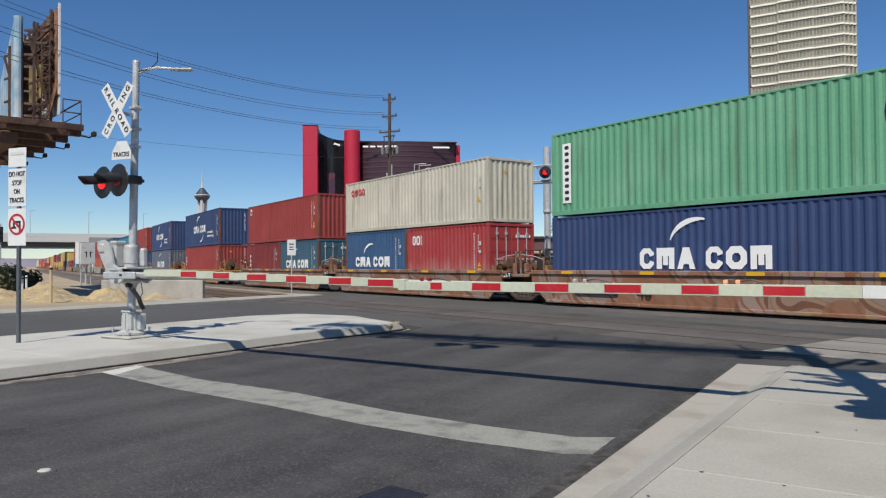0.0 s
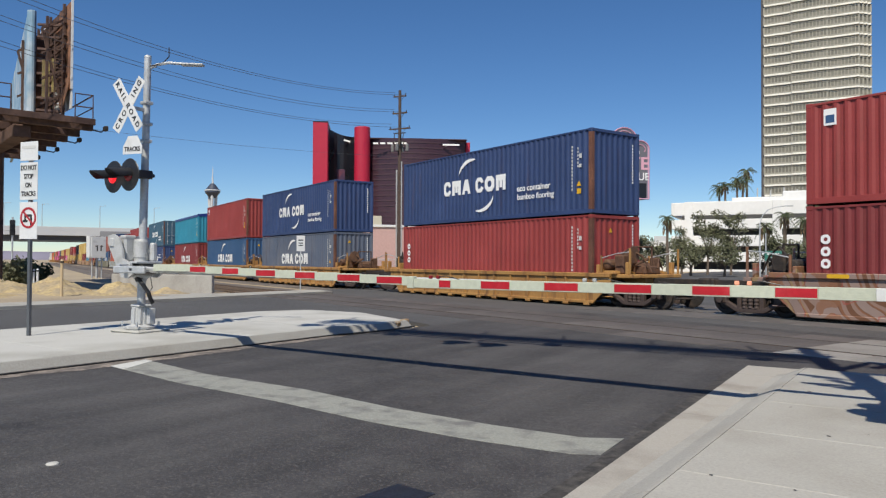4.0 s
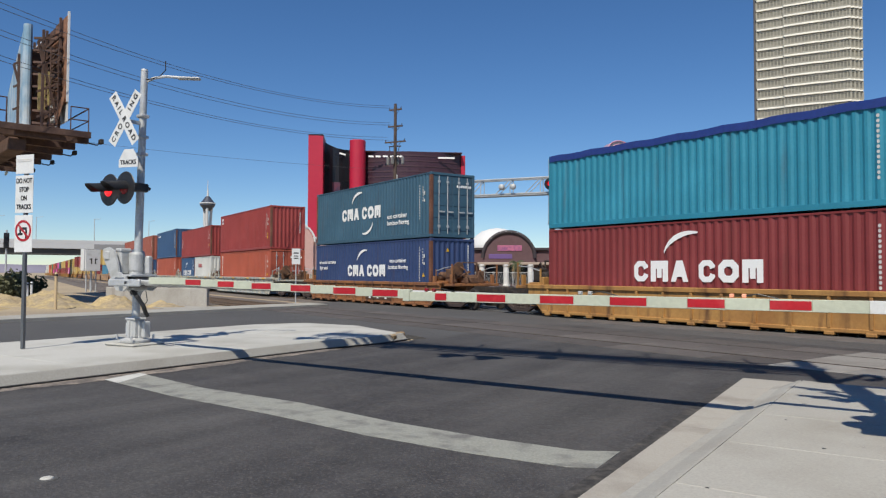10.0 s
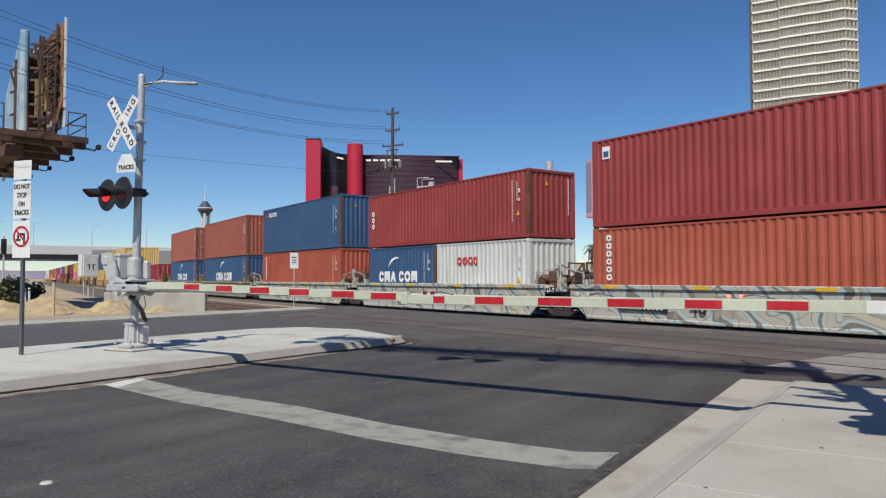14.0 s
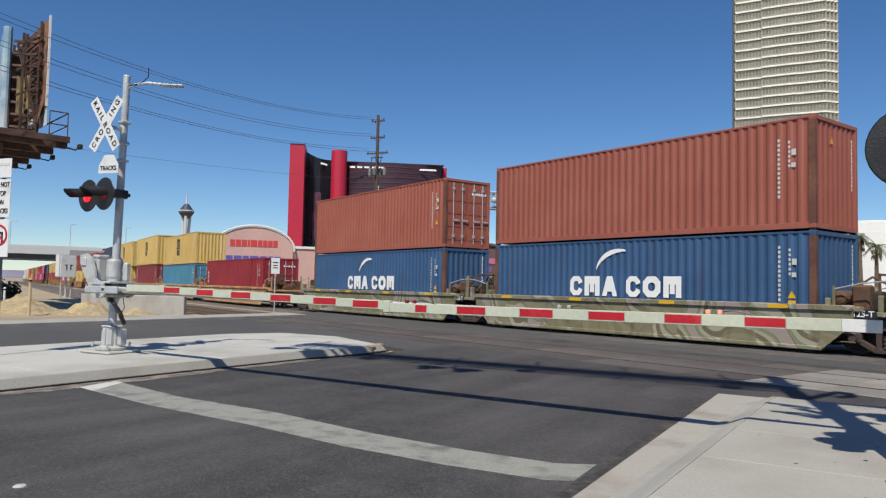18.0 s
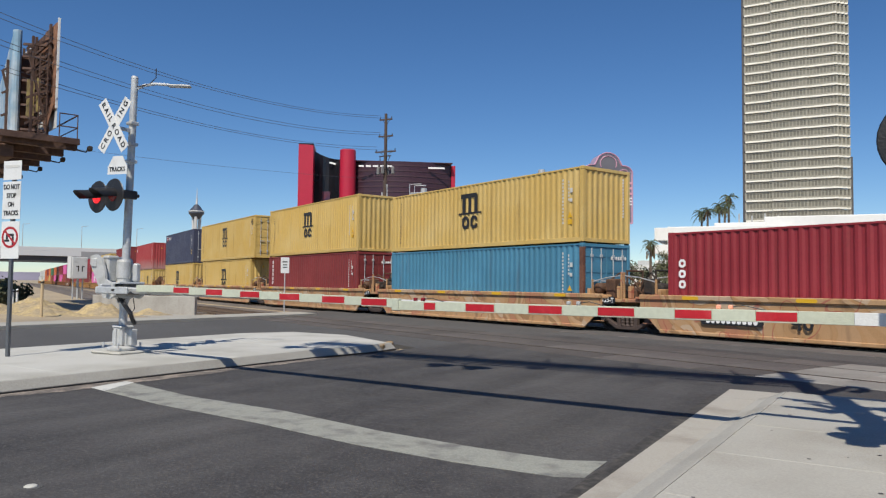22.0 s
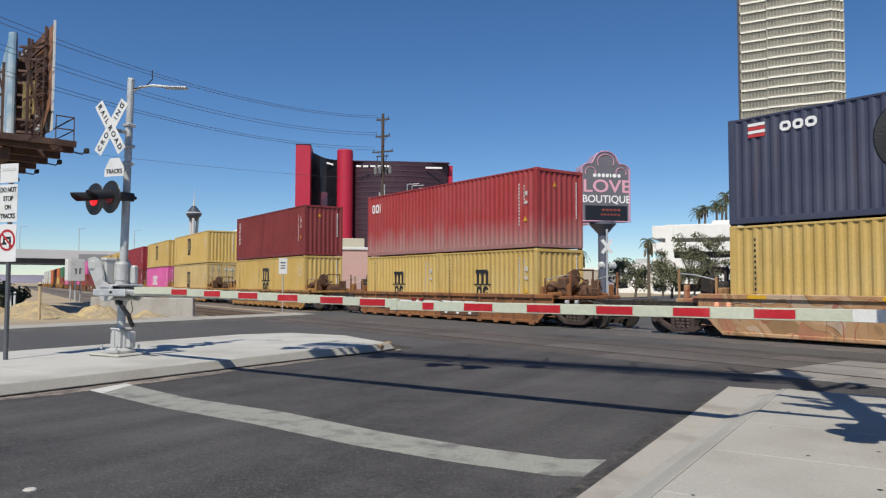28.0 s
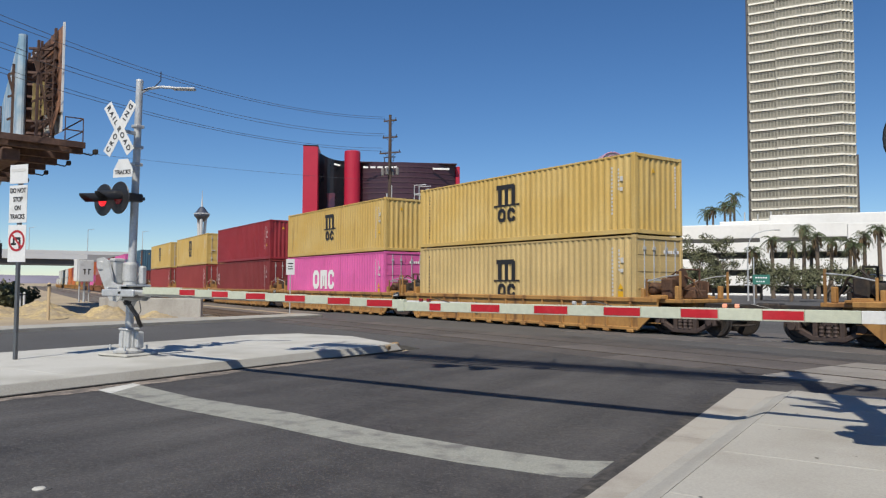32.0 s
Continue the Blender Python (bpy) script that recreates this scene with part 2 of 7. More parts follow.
M_redsign = mat("sign_red", (0.45, 0.02, 0.03), 0.4)
M_lamp_on = mat("lit_red_lens", (1.0, 0.02, 0.03), 0.3, emit=1.1)
M_lamp_dim = mat("red_lens", (0.28, 0.012, 0.02), 0.25)
M_yellow_hw = mat("yellow_hardware", (0.60, 0.30, 0.02), 0.55, streak=(4.0, 0.5, 0.8, RUST))
M_letters_white = mat("white_marking", (0.98, 0.98, 0.96), 0.5, grain=(25.0, 0.06), streak=(3.0, 0.6, 0.85, (0.55, 0.53, 0.5)))
M_letters_black = mat("black_marking", (0.022, 0.022, 0.024), 0.5)
M_letters_red = mat("red_marking", (0.62, 0.05, 0.05), 0.5)
M_sticker = mat("yellow_sticker", (0.80, 0.46, 0.02), 0.5)
M_glass_dark = mat("dark_glass", (0.02, 0.022, 0.028), 0.12, grain=(1.0, 0.0), bump=None)


# ---------------------------------------------------------------- mesh building
class Shape:
    """Collects vertices and faces of one part."""

    def __init__(self):
        self.v, self.f = [], []

    def add(self, vs, fs, m=None):
        n = len(self.v)
        self.v += [tuple(m @ Vector(p)) if m else tuple(p) for p in vs]
        self.f += [tuple(i + n for i in q) for q in fs]
        return self

    def box(self, x0, y0, z0, x1, y1, z1, c=0.0, m=None):
        """A box, its edges taken off by c."""
        if c <= 0:
            vs = [(x, y, z) for z in (z0, z1) for y in (y0, y1) for x in (x0, x1)]
            return self.add(vs, [(0, 2, 3, 1), (4, 5, 7, 6), (0, 1, 5, 4), (2, 6, 7, 3), (0, 4, 6, 2), (1, 3, 7, 5)], m)
        vs, ix = [], {}
        for i, x in enumerate((x0, x1)):
            for j, y in enumerate((y0, y1)):
                for k, z in enumerate((z0, z1)):
                    sx, sy, sz = (c, -c)[i], (c, -c)[j], (c, -c)[k]
                    for ax, p in enumerate(((x, y + sy, z + sz), (x + sx, y, z + sz), (x + sx, y + sy, z))):
                        ix[i, j, k, ax] = len(vs)
                        vs.append(p)
        q = []
        for i in (0, 1):
            s = 1 if i else -1
            a = [ix[i, 0, 0, 0], ix[i, 1, 0, 0], ix[i, 1, 1, 0], ix[i, 0, 1, 0]]
            q.append(tuple(a[::s]))
            a = [ix[0, i, 0, 1], ix[0, i, 1, 1], ix[1, i, 1, 1], ix[1, i, 0, 1]]
            q.append(tuple(a[::s]))
            a = [ix[0, 0, i, 2], ix[1, 0, i, 2], ix[1, 1, i, 2], ix[0, 1, i, 2]]
            q.append(tuple(a[::s]))
        for i in (0, 1):
            for j in (0, 1):
                q.append((ix[i, j, 0, 0], ix[i, j, 1, 0], ix[i, j, 1, 1], ix[i, j, 0, 1]))
                q.append((ix[i, 0, j, 0], ix[i, 1, j, 0], ix[i, 1, j, 2], ix[i, 0, j, 2]))
                q.append((ix[0, i, j, 1], ix[1, i, j, 1], ix[1, i, j, 2], ix[0, i, j, 2]))
                for k in (0, 1):
                    q.append((ix[i, j, k, 0], ix[i, j, k, 1], ix[i, j, k, 2]))
        return self.add(vs, q, m)

    def prism(self, pts, z0, z1, m=None):
        n = len(pts)
        vs = [(x, y, z0) for x, y in pts] + [(x, y, z1) for x, y in pts]
        fs = [tuple(range(n - 1, -1, -1)), tuple(range(n, 2 * n))] + [(i, (i + 1) % n, n + (i + 1) % n, n + i) for i in range(n)]
        return self.add(vs, fs, m)

    def rod(self, p0, p1, r0, r1=None, n=10, cap=True):
        p0, p1 = Vector(p0), Vector(p1)
        r1 = r0 if r1 is None else r1
        d = (p1 - p0).normalized()
        u = d.orthogonal().normalized()
        w = d.cross(u)
        vs = []
        for p, r in ((p0, r0), (p1, r1)):
            vs += [tuple(p + (u * math.cos(2 * math.pi * i / n) + w * math.sin(2 * math.pi * i / n)) * r) for i in range(n)]
        fs = [(i, (i + 1) % n, n + (i + 1) % n, n + i) for i in range(n)]
        if cap:
            fs += [tuple(range(n - 1, -1, -1)), tuple(range(n, 2 * n))]
        return self.add(vs, fs)

    def tube(self, pts, r, n=6):
        """One bent rod through the points."""
        pts = [Vector(p) for p in pts]
        d = [(b - a).normalized() for a, b in zip(pts, pts[1:])]
        d = [d[0]] + [(a + b).normalized() for a, b in zip(d, d[1:])] + [d[-1]]
        u = d[0].orthogonal().normalized()
        vs = []
        for p, t in zip(pts, d):
            u = (u - t * u.dot(t)).normalized()
            w = t.cross(u)
            vs += [tuple(p + (u * math.cos(2 * math.pi * i / n) + w * math.sin(2 * math.pi * i / n)) * r) for i in range(n)]
        k = len(pts)
        fs = [(j * n + i, j * n + (i + 1) % n, (j + 1) * n + (i + 1) % n, (j + 1) * n + i) for j in range(k - 1) for i in range(n)]
        return self.add(vs, fs + [tuple(range(n - 1, -1, -1)), tuple(range((k - 1) * n, k * n))])

    def lathe(self, prof, n=20, m=None):
        """Turns (radius, z) pairs round z."""
        vs = [(r * math.cos(2 * math.pi * i / n), r * math.sin(2 * math.pi * i / n), z) for r, z in prof for i in range(n)]
        fs = [(j * n + i, j * n + (i + 1) % n, (j + 1) * n + (i + 1) % n, (j + 1) * n + i) for j in range(len(prof) - 1) for i in range(n)]
        fs += [tuple(range(n - 1, -1, -1)), tuple(range((len(prof) - 1) * n, len(prof) * n))]
        return self.add(vs, fs, m)

    def mesh(self, name, material, smooth=False):
        me = bpy.data.meshes.new(name)
        me.from_pydata(self.v, [], self.f)
        me.update()
        if material:
            me.materials.append(material)
        if smooth:
            me.shade_smooth()
        return me


def part(name, shape, material, parent, label="", m=None, smooth=False):
    """Links a shape, or a mesh that others share, as one object under a thing or a part."""
    me = shape.mesh(name, material, smooth) if isinstance(shape, Shape) else shape
    ob = new(name, me)
    if parent:
        ob.parent = parent
    if m:
        ob.matrix_basis = m
    return tagged(ob, label)


def thing(name, label, category, m=None, group="", kind=""):
    ob = new(name)
    ob.empty_display_size = 0.2
    if m:
        ob.matrix_basis = m
    return tagged(ob, label, category, group, kind)


def solid(name, shape, material, label, category, m=None, group="", kind="", smooth=False):
    ob = new(name, shape.mesh(name, material, smooth))
    if m:
        ob.matrix_basis = m
    return tagged(ob, label, category, group, kind)


TEXTS = {}


def words(text, size, material, squeeze=1.0):
    """A mesh of letters in the xy plane, centred, size high."""
    key = (text, size, material.name, squeeze)
    if key not in TEXTS:
        cu = bpy.data.curves.new("letters", "FONT")
        cu.body, cu.size, cu.align_x, cu.align_y, cu.extrude, cu.offset = text, size * 1.38, "CENTER", "CENTER", 0.003, size * 0.022
        ob = bpy.data.objects.new("letters", cu)
        scene.collection.objects.link(ob)
        bpy.context.view_layer.update()
        me = bpy.data.meshes.new_from_object(ob)
        bpy.data.objects.remove(ob)
        me.transform(Matrix.Diagonal((squeeze, 1, 1, 1)))
        me.materials.clear()
        me.materials.append(material)
        TEXTS[key] = me
    return TEXTS[key]


FACE = pose(0, 0, 0, 90, 0, 0)


# ---------------------------------------------------------------- ground, road, median, pavements
def flat(name, pts, z0, z1, material, label, category, kind="structure"):
    return solid(name, Shape().prism(pts, z0, z1), material, label, category, kind=kind)


ground = solid("ground", Shape().prism([(-4500, -3000), (3000, -3000), (3000, 4500), (-4500, 4500)], -0.5, -0.10), M_dirt, "dry tan desert dirt round the crossing", "ground", kind="structure")

# the near carriageway, the far one and the bit before the tracks
flat("road", [(-9.9, -60), (-1.66, -60), (-1.66, 11.45), (14, 4.5), (14, 11.2), (-9.9, 20.85)], -0.3, 0.0, M_asphalt, "dark worn asphalt road up to the tracks", "road")
flat("road_far", [(-23.2, -60), (-15.25, -60), (-15.25, 14.0), (-12.4, 15.6), (-9.9, 14.2), (-9.9, 20.85), (-23.2, 26.2)], -0.3, -0.004, M_asphalt_far, "greyer asphalt carriageway behind the median", "road")
flat("road_beyond", [(-23.2, 29.4), (14, 14.4), (14, 24), (2, 140), (-30, 140), (-27, 60)], -0.3, -0.004, M_asphalt_far, "asphalt road beyond the tracks", "road")

flat("road_crossing", [(-26.8, 21.2), (14, 4.6), (14, 15.2), (-26.8, 31.7)], -0.3, -0.012, M_asphalt_far, "dark asphalt between the two tracks", "road")
med = [(-15.25, -60), (-10.16, -60), (-10.16, 10.9), (-9.96, 12.5), (-10.06, 13.6), (-12.5, 14.95), (-14.5, 14.9), (-15.2, 13.5)]
median = thing("median", "pale concrete traffic island with a rounded nose", "traffic island", kind="structure")
inner = [(-15.12, -60), (-10.23, -60), (-10.23, 10.9), (-10.04, 12.5), (-10.13, 13.5), (-12.5, 14.72), (-14.4, 14.68), (-15.02, 13.4)]
kb = Shape().prism(med, -0.3, 0.012)
kb.add([(x, y, 0.012) for x, y in med] + [(x, y, 0.149) for x, y in inner], [(i, (i + 1) % 8, 8 + (i + 1) % 8, 8 + i) for i in range(8)] + [tuple(range(8, 16))])
part("curb", kb, M_concrete, median, "concrete kerb with a dark foot")
ys = [-60, -30, -12, -4, 0, 3.0, 6.0, 9.0, 11.2]
for y0, y1 in zip(ys, ys[1:]):
    part("slab", Shape().box(-15.03, y0 + 0.006, 0.0, -10.28, y1 - 0.006, 0.155, 0.004), M_concrete_pale, median)
part("slab", Shape().prism([(-15.03, 11.206), (-10.25, 11.206), (-10.09, 12.5), (-10.19, 13.42), (-12.5, 14.72), (-14.4, 14.68), (-15.02, 13.4)], 0.0, 0.155), M_concrete_pale, median)
nose_paint = Shape()
for i in range(5):
    a0 = (-10.02 - 0.07 * i, 13.05 + 0.17 * i)
    nose_paint.box(-0.13, -0.05, 0.0, 0.02, 0.16, 0.154, 0.03, pose(a0[0] - 0.02, a0[1], 0, 0, 0, 14))
part("nose_paint", nose_paint, mat("nose_yellow", (0.42, 0.26, 0.10), 0.7, stain=(8.0, 0.45, 0.65, (0.40, 0.38, 0.33))), median, "worn orange paint on the kerb nose")

# black strip stands in for the shadow under the gutter lip
part("foot_seam", Shape().prism([(-10.18, -60), (-10.09, -60), (-10.09, 10.9), (-9.89, 12.5), (-9.98, 13.62), (-10.08, 13.55), (-9.98, 12.5), (-10.18, 10.9)], 0.0, 0.022), M_black, median, "black strip painted as the shadow line at the kerb's foot")
gutter = thing("gutter", "tan concrete gutter along the kerb", "gutter", kind="structure")
curb = thing("kerb", "tan concrete kerb step beside the pavement", "kerb", kind="structure")
ys = [-20 + 3.05 * i for i in range(11)] + [11.42]
for y0, y1 in zip(ys, ys[1:]):
    e0, e1 = -2.32 + 0.045 * (11.4 - y0), -2.32 + 0.045 * (11.4 - y1)
    part("gutter_slab", Shape().prism([(min(e0, -1.9), y0 + 0.004), (-1.64, y0 + 0.004), (-1.64, y1 - 0.004), (min(e1, -1.9), y1 - 0.004)], -0.3, 0.006), M_gutter, gutter)
    part("kerb_stone", Shape().prism([(-1.80, -0.3), (-1.80, 0.009), (-1.68, 0.035), (-1.53, 0.105), (-1.49, 0.122), (-1.458, 0.129), (-1.458, -0.3)], -min(y1, 10.72) + 0.004, -y0 - 0.004, pose(0, 0, 0, 90, 0, 0)), M_concrete, curb)
pavement = thing("pavement", "tan concrete pavement with scored joints", "pavement", kind="structure")
ys = [-6.8 + 1.47 * i for i in range(12)] + [10.62]
for y0, y1 in zip(ys, ys[1:]):
    for x0, x1 in ((-1.461, 0.55), (0.552, 2.6)):
        part("paving_slab", Shape().box(x0 + 0.004, y0 + 0.005, -0.2, x1 - 0.004, y1 - 0.005, 0.13, 0.006), M_concrete, pavement)
flat("pavement_ramp", [(-1.6, 10.63), (14, 4.4), (14, 5.35), (-1.55, 11.62)], -0.2, 0.012, M_concrete, "pale concrete apron towards the tracks", "pavement")

sl = Shape()
sl.prism([(-9.74, 5.99), (-7.74, 5.67), (-5.95, 5.55), (-4.45, 5.35), (-3.31, 5.31), (-2.41, 5.37), (-2.2, 5.48), (-2.24, 6.09), (-2.54, 5.92), (-3.42, 5.89), (-4.6, 5.97), (-6.21, 6.24), (-8.04, 6.31), (-9.94, 6.68)], 0.0, 0.005)
solid("stop_line", sl, M_line, "broad faded white stop line on the asphalt", "road marking", kind="structure")
solid("stop_line_end", Shape().prism([(-9.74, 5.99), (-9.3, 5.92), (-9.71, 6.64), (-9.94, 6.68)], 0.005, 0.009), M_line_white, "brighter end of the stop line", "road marking", kind="structure")
mk = thing("road_stud", "small round white raised road marker", "road stud", pose(-5.43, 2.90, 0.0))
part("stud", Shape().lathe([(0.048, 0.0), (0.048, 0.007), (0.038, 0.014), (0.018, 0.017)], 16), M_concrete_pale, mk, smooth=True)
part("ring", Shape().lathe([(0.085, 0.0), (0.085, 0.003), (0.06, 0.004)], 16), M_asphalt_far, mk)
solid("asphalt_patch", Shape().prism([(-3.1, 3.55), (-2.75, 3.5), (-2.72, 3.95), (-3.05, 3.98)], 0.0, 0.004), M_black, "small dark tar patch", "patch", kind="structure")
flat("far_pavement", [(-25.2, -60), (-23.2, -60), (-23.2, 25.2), (-25.2, 26.0)], -0.3, 0.10, M_concrete, "concrete pavement on the far side", "pavement")

rng0 = random.Random(21)
dust = []
for q in range(90):
    y = -2.0 + 0.145 * q
    dust.append((-10.09 + 0.10 + 0.16 * (1 + noise.noise((y * 0.9, 0.3, 0.0))) + 0.07 * rng0.random(), y))
dust += [(-9.9, 11.2), (-10.09, 10.9), (-10.12, -2.0)]
solid("dust_strip", Shape().prism(dust[:90] + dust[-3:], 0.0, 0.003), mat("kerb_dust", (0.15, 0.13, 0.115), 0.95, grain=(16.0, 0.5), stain=(3.0, 0.42, 0.62, (0.30, 0.255, 0.215))), "blown dust along the island's kerb", "dust", kind="structure")
spots = Shape()
for q in range(70):
    x, y, r = rng0.uniform(-1.4, 2.4), rng0.uniform(1.5, 10.4), rng0.uniform(0.008, 0.022)
    n = 7
    spots.add([(x + r * rng0.uniform(0.7, 1.3) * math.cos(k * 0.9), y + r * rng0.uniform(0.7, 1.3) * math.sin(k * 0.9), 0.1325) for k in range(n)], [tuple(range(n))])
solid("pavement_gum_spots", spots, M_black, "small dark gum spots on the concrete", "spots", kind="stuff")
edge = []
for q in range(26):
    y = -3.0 + 0.55 * q
    edge.append((-2.32 + 0.045 * (11.4 - y) - 0.11 - 0.04 * rng0.random(), y))
edge = edge + [(-2.32 + 0.045 * (11.4 - y) + 0.02, y) for y in (10.75, -3.0)]
solid("asphalt_edge", Shape().prism(edge, 0.0, 0.004), mat("gritty_edge", (0.045, 0.042, 0.04), 0.95, grain=(14.0, 0.6), stain=(6.0, 0.45, 0.7, (0.09, 0.082, 0.072))), "gritty broken edge of the asphalt by the gutter", "road edge", kind="structure")
# ---------------------------------------------------------------- the railway line
TH = radians(-20.23)
AX, NN = Vector((math.cos(TH), math.sin(TH), 0)), Vector((-math.sin(TH), math.cos(TH), 0))
D_NEAR, BEND = 19.97, 9.1e-4


def offset(s):
    a = max(-16.6 - s, 0.0)
    return D_NEAR + (BEND * a * a if a < 58 else BEND * (58 * 58 + 116 * (a - 58)))


def on_track(s, z=0.0, side=0.0):
    """The pose at s metres along the line; x looks the way that the train goes."""
    e = 0.5
    p = AX * s + NN * offset(s)
    t = (AX * 2 * e + NN * (offset(s + e) - offset(s - e))).normalized()
    p = p + Vector((-t.y, t.x, 0)) * side
    return Matrix.Translation((p.x, p.y, z)) @ Matrix.Rotation(math.atan2(t.y, t.x), 4, "Z")


def ribbon(name, s0, s1, step, prof, material, label, category, parent=None):
    """Sweeps a closed profile of (side, z) along the line."""
    sh, n, k = Shape(), len(prof), 0
    s = s0
    rows = []
    while s < s1 + 0.01:
        m = on_track(s)
        rows.append([tuple(m @ Vector((0, y, z))) for y, z in prof])
        s += step
    sh.v = [p for r in rows for p in r]
    for i in range(len(rows) - 1):
        for j in range(n):
            sh.f.append((i * n + j, i * n + (j + 1) % n, (i + 1) * n + (j + 1) % n, (i + 1) * n + j))
    sh.f += [tuple(range(n - 1, -1, -1)), tuple((len(rows) - 1) * n + j for j in range(n))]
    if parent:
        return part(name, sh, material, parent)
    return solid(name, sh, material, label, category, kind="structure")


ribbon("ballast_bed", -420, -17.5, 8, [(-3.4, -0.35), (-3.2, -0.12), (-2.0, -0.055), (2.0, -0.055), (3.2, -0.12), (3.4, -0.35)], M_gravel, "grey-brown ballast bed under the tracks", "ballast")
ribbon("ballast_bed_near", 6, 420, 40, [(-3.4, -0.35), (-3.2, -0.12), (-2.0, -0.055), (2.0, -0.055), (3.2, -0.12), (3.4, -0.35)], M_gravel, "grey-brown ballast bed under the tracks", "ballast")
track = thing("railway_track", "railway track of rusty rails on wooden ties", "railway track", kind="structure")
for side in (-0.75, 0.75):
    ribbon("rail", -420, 420, 6, [(side - 0.07, -0.14), (side + 0.07, -0.14), (side + 0.035, -0.03), (side + 0.035, 0.0), (side - 0.035, 0.0), (side - 0.035, -0.03)], M_rail, "", "", track)
    ribbon("rail_head", -420, 420, 6, [(side - 0.03, 0.0), (side + 0.03, 0.0), (side + 0.03, 0.004), (side - 0.03, 0.004)], M_railtop, "", "", track)
tie_me = Shape().box(-0.11, -1.3, -0.24, 0.11, 1.3, -0.14, 0.012).mesh("tie", M_tie)
for i in range(150):
    part("tie", tie_me, None, track, m=on_track(-17.8 - 0.53 * i, 0.11))
crossing = thing("crossing_surface", "dark grey concrete crossing panels between the rails", "crossing panels", kind="structure")
for i in range(22):
    s = -17.0 + 1.22 * i
    for y0, y1 in ((-2.55, -0.86), (-0.66, 0.66), (0.86, 2.55)):
        part("crossing_panel", Shape().box(0.008, y0, -0.3, 1.212, y1, 0.008 if y0 < 0 < y1 else 0.004, 0.012), M_panel, crossing, m=on_track(s))
# the nearer track beside it, also crossed by panels
NEAR = -6.5
near_track = thing("railway_track_near", "second railway track nearer to the road's stop line", "railway track", kind="structure")
for side in (-0.75, 0.75):
    y = NEAR + side
    ribbon("rail", -420, 420, 6, [(y - 0.07, -0.14), (y + 0.07, -0.14), (y + 0.035, -0.03), (y + 0.035, 0.006), (y - 0.035, 0.006), (y - 0.035, -0.03)], M_rail, "", "", near_track)
    ribbon("rail_head", -420, 420, 6, [(y - 0.03, 0.006), (y + 0.03, 0.006), (y + 0.03, 0.010), (y - 0.03, 0.010)], M_dark, "", "", near_track)
for i in range(90):
    part("tie", tie_me, None, near_track, m=on_track(-31.8 - 0.53 * i, 0.125, NEAR))
ribbon("ballast_bed_second", -420, -31.5, 8, [(NEAR - 3.0, -0.35), (NEAR - 2.9, -0.09), (NEAR - 1.9, -0.045), (NEAR + 1.9, -0.045), (NEAR + 3.0, -0.09), (NEAR + 3.1, -0.35)], M_gravel, "grey-brown ballast bed under the nearer track", "ballast")
near_crossing = thing("crossing_surface_near", "worn grey-brown crossing panels of the nearer track", "crossing panels", kind="structure")
for i in range(30):
    s = -31.2 + 1.22 * i
    for y0, y1 in ((-1.75, -0.84), (-0.66, 0.66), (0.84, 1.75)):
        part("crossing_panel", Shape().box(0.008, y0, -0.3, 1.212, y1, 0.014 if y0 < 0 < y1 else 0.010, 0.012), M_panel_pale if s > -7.6 else M_panel_worn, near_crossing, m=on_track(s, 0.0, NEAR))

# ---------------------------------------------------------------- containers
def box_paint(name, rgb, rust=(0.56, 0.80), faded=None):
    f = faded or tuple(min(1.0, c * 1.25 + 0.008) for c in rgb)
    return mat(name, rgb, 0.55, grain=(14.0, 0.07), stain=(0.55, 0.42, 0.8, f), streak=(2.6, rust[0] + 0.04, rust[1] + 0.08, tuple(0.5 * a + 0.5 * c for a, c in zip(RUST, rgb))), bump=(20.0, 0.02), rand=0.06)


M_print = mat("faded_print", (0.66, 0.66, 0.63), 0.5)


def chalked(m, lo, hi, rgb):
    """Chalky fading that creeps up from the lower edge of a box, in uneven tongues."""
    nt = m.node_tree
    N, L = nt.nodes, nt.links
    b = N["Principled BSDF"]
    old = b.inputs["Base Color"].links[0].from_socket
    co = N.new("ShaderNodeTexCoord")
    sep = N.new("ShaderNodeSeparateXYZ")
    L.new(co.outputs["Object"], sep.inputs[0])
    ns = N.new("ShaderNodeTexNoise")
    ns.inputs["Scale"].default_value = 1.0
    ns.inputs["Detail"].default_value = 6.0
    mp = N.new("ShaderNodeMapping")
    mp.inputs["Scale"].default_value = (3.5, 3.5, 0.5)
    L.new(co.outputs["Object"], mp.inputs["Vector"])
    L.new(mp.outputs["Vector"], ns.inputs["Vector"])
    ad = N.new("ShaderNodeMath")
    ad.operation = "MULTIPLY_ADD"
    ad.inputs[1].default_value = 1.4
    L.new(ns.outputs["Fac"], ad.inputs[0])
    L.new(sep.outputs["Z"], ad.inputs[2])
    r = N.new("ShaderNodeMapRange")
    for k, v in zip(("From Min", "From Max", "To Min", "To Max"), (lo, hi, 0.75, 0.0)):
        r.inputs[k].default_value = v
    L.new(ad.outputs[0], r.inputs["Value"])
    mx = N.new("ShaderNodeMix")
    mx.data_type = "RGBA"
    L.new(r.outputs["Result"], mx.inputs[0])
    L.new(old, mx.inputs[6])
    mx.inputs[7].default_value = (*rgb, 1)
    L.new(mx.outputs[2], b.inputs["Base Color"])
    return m


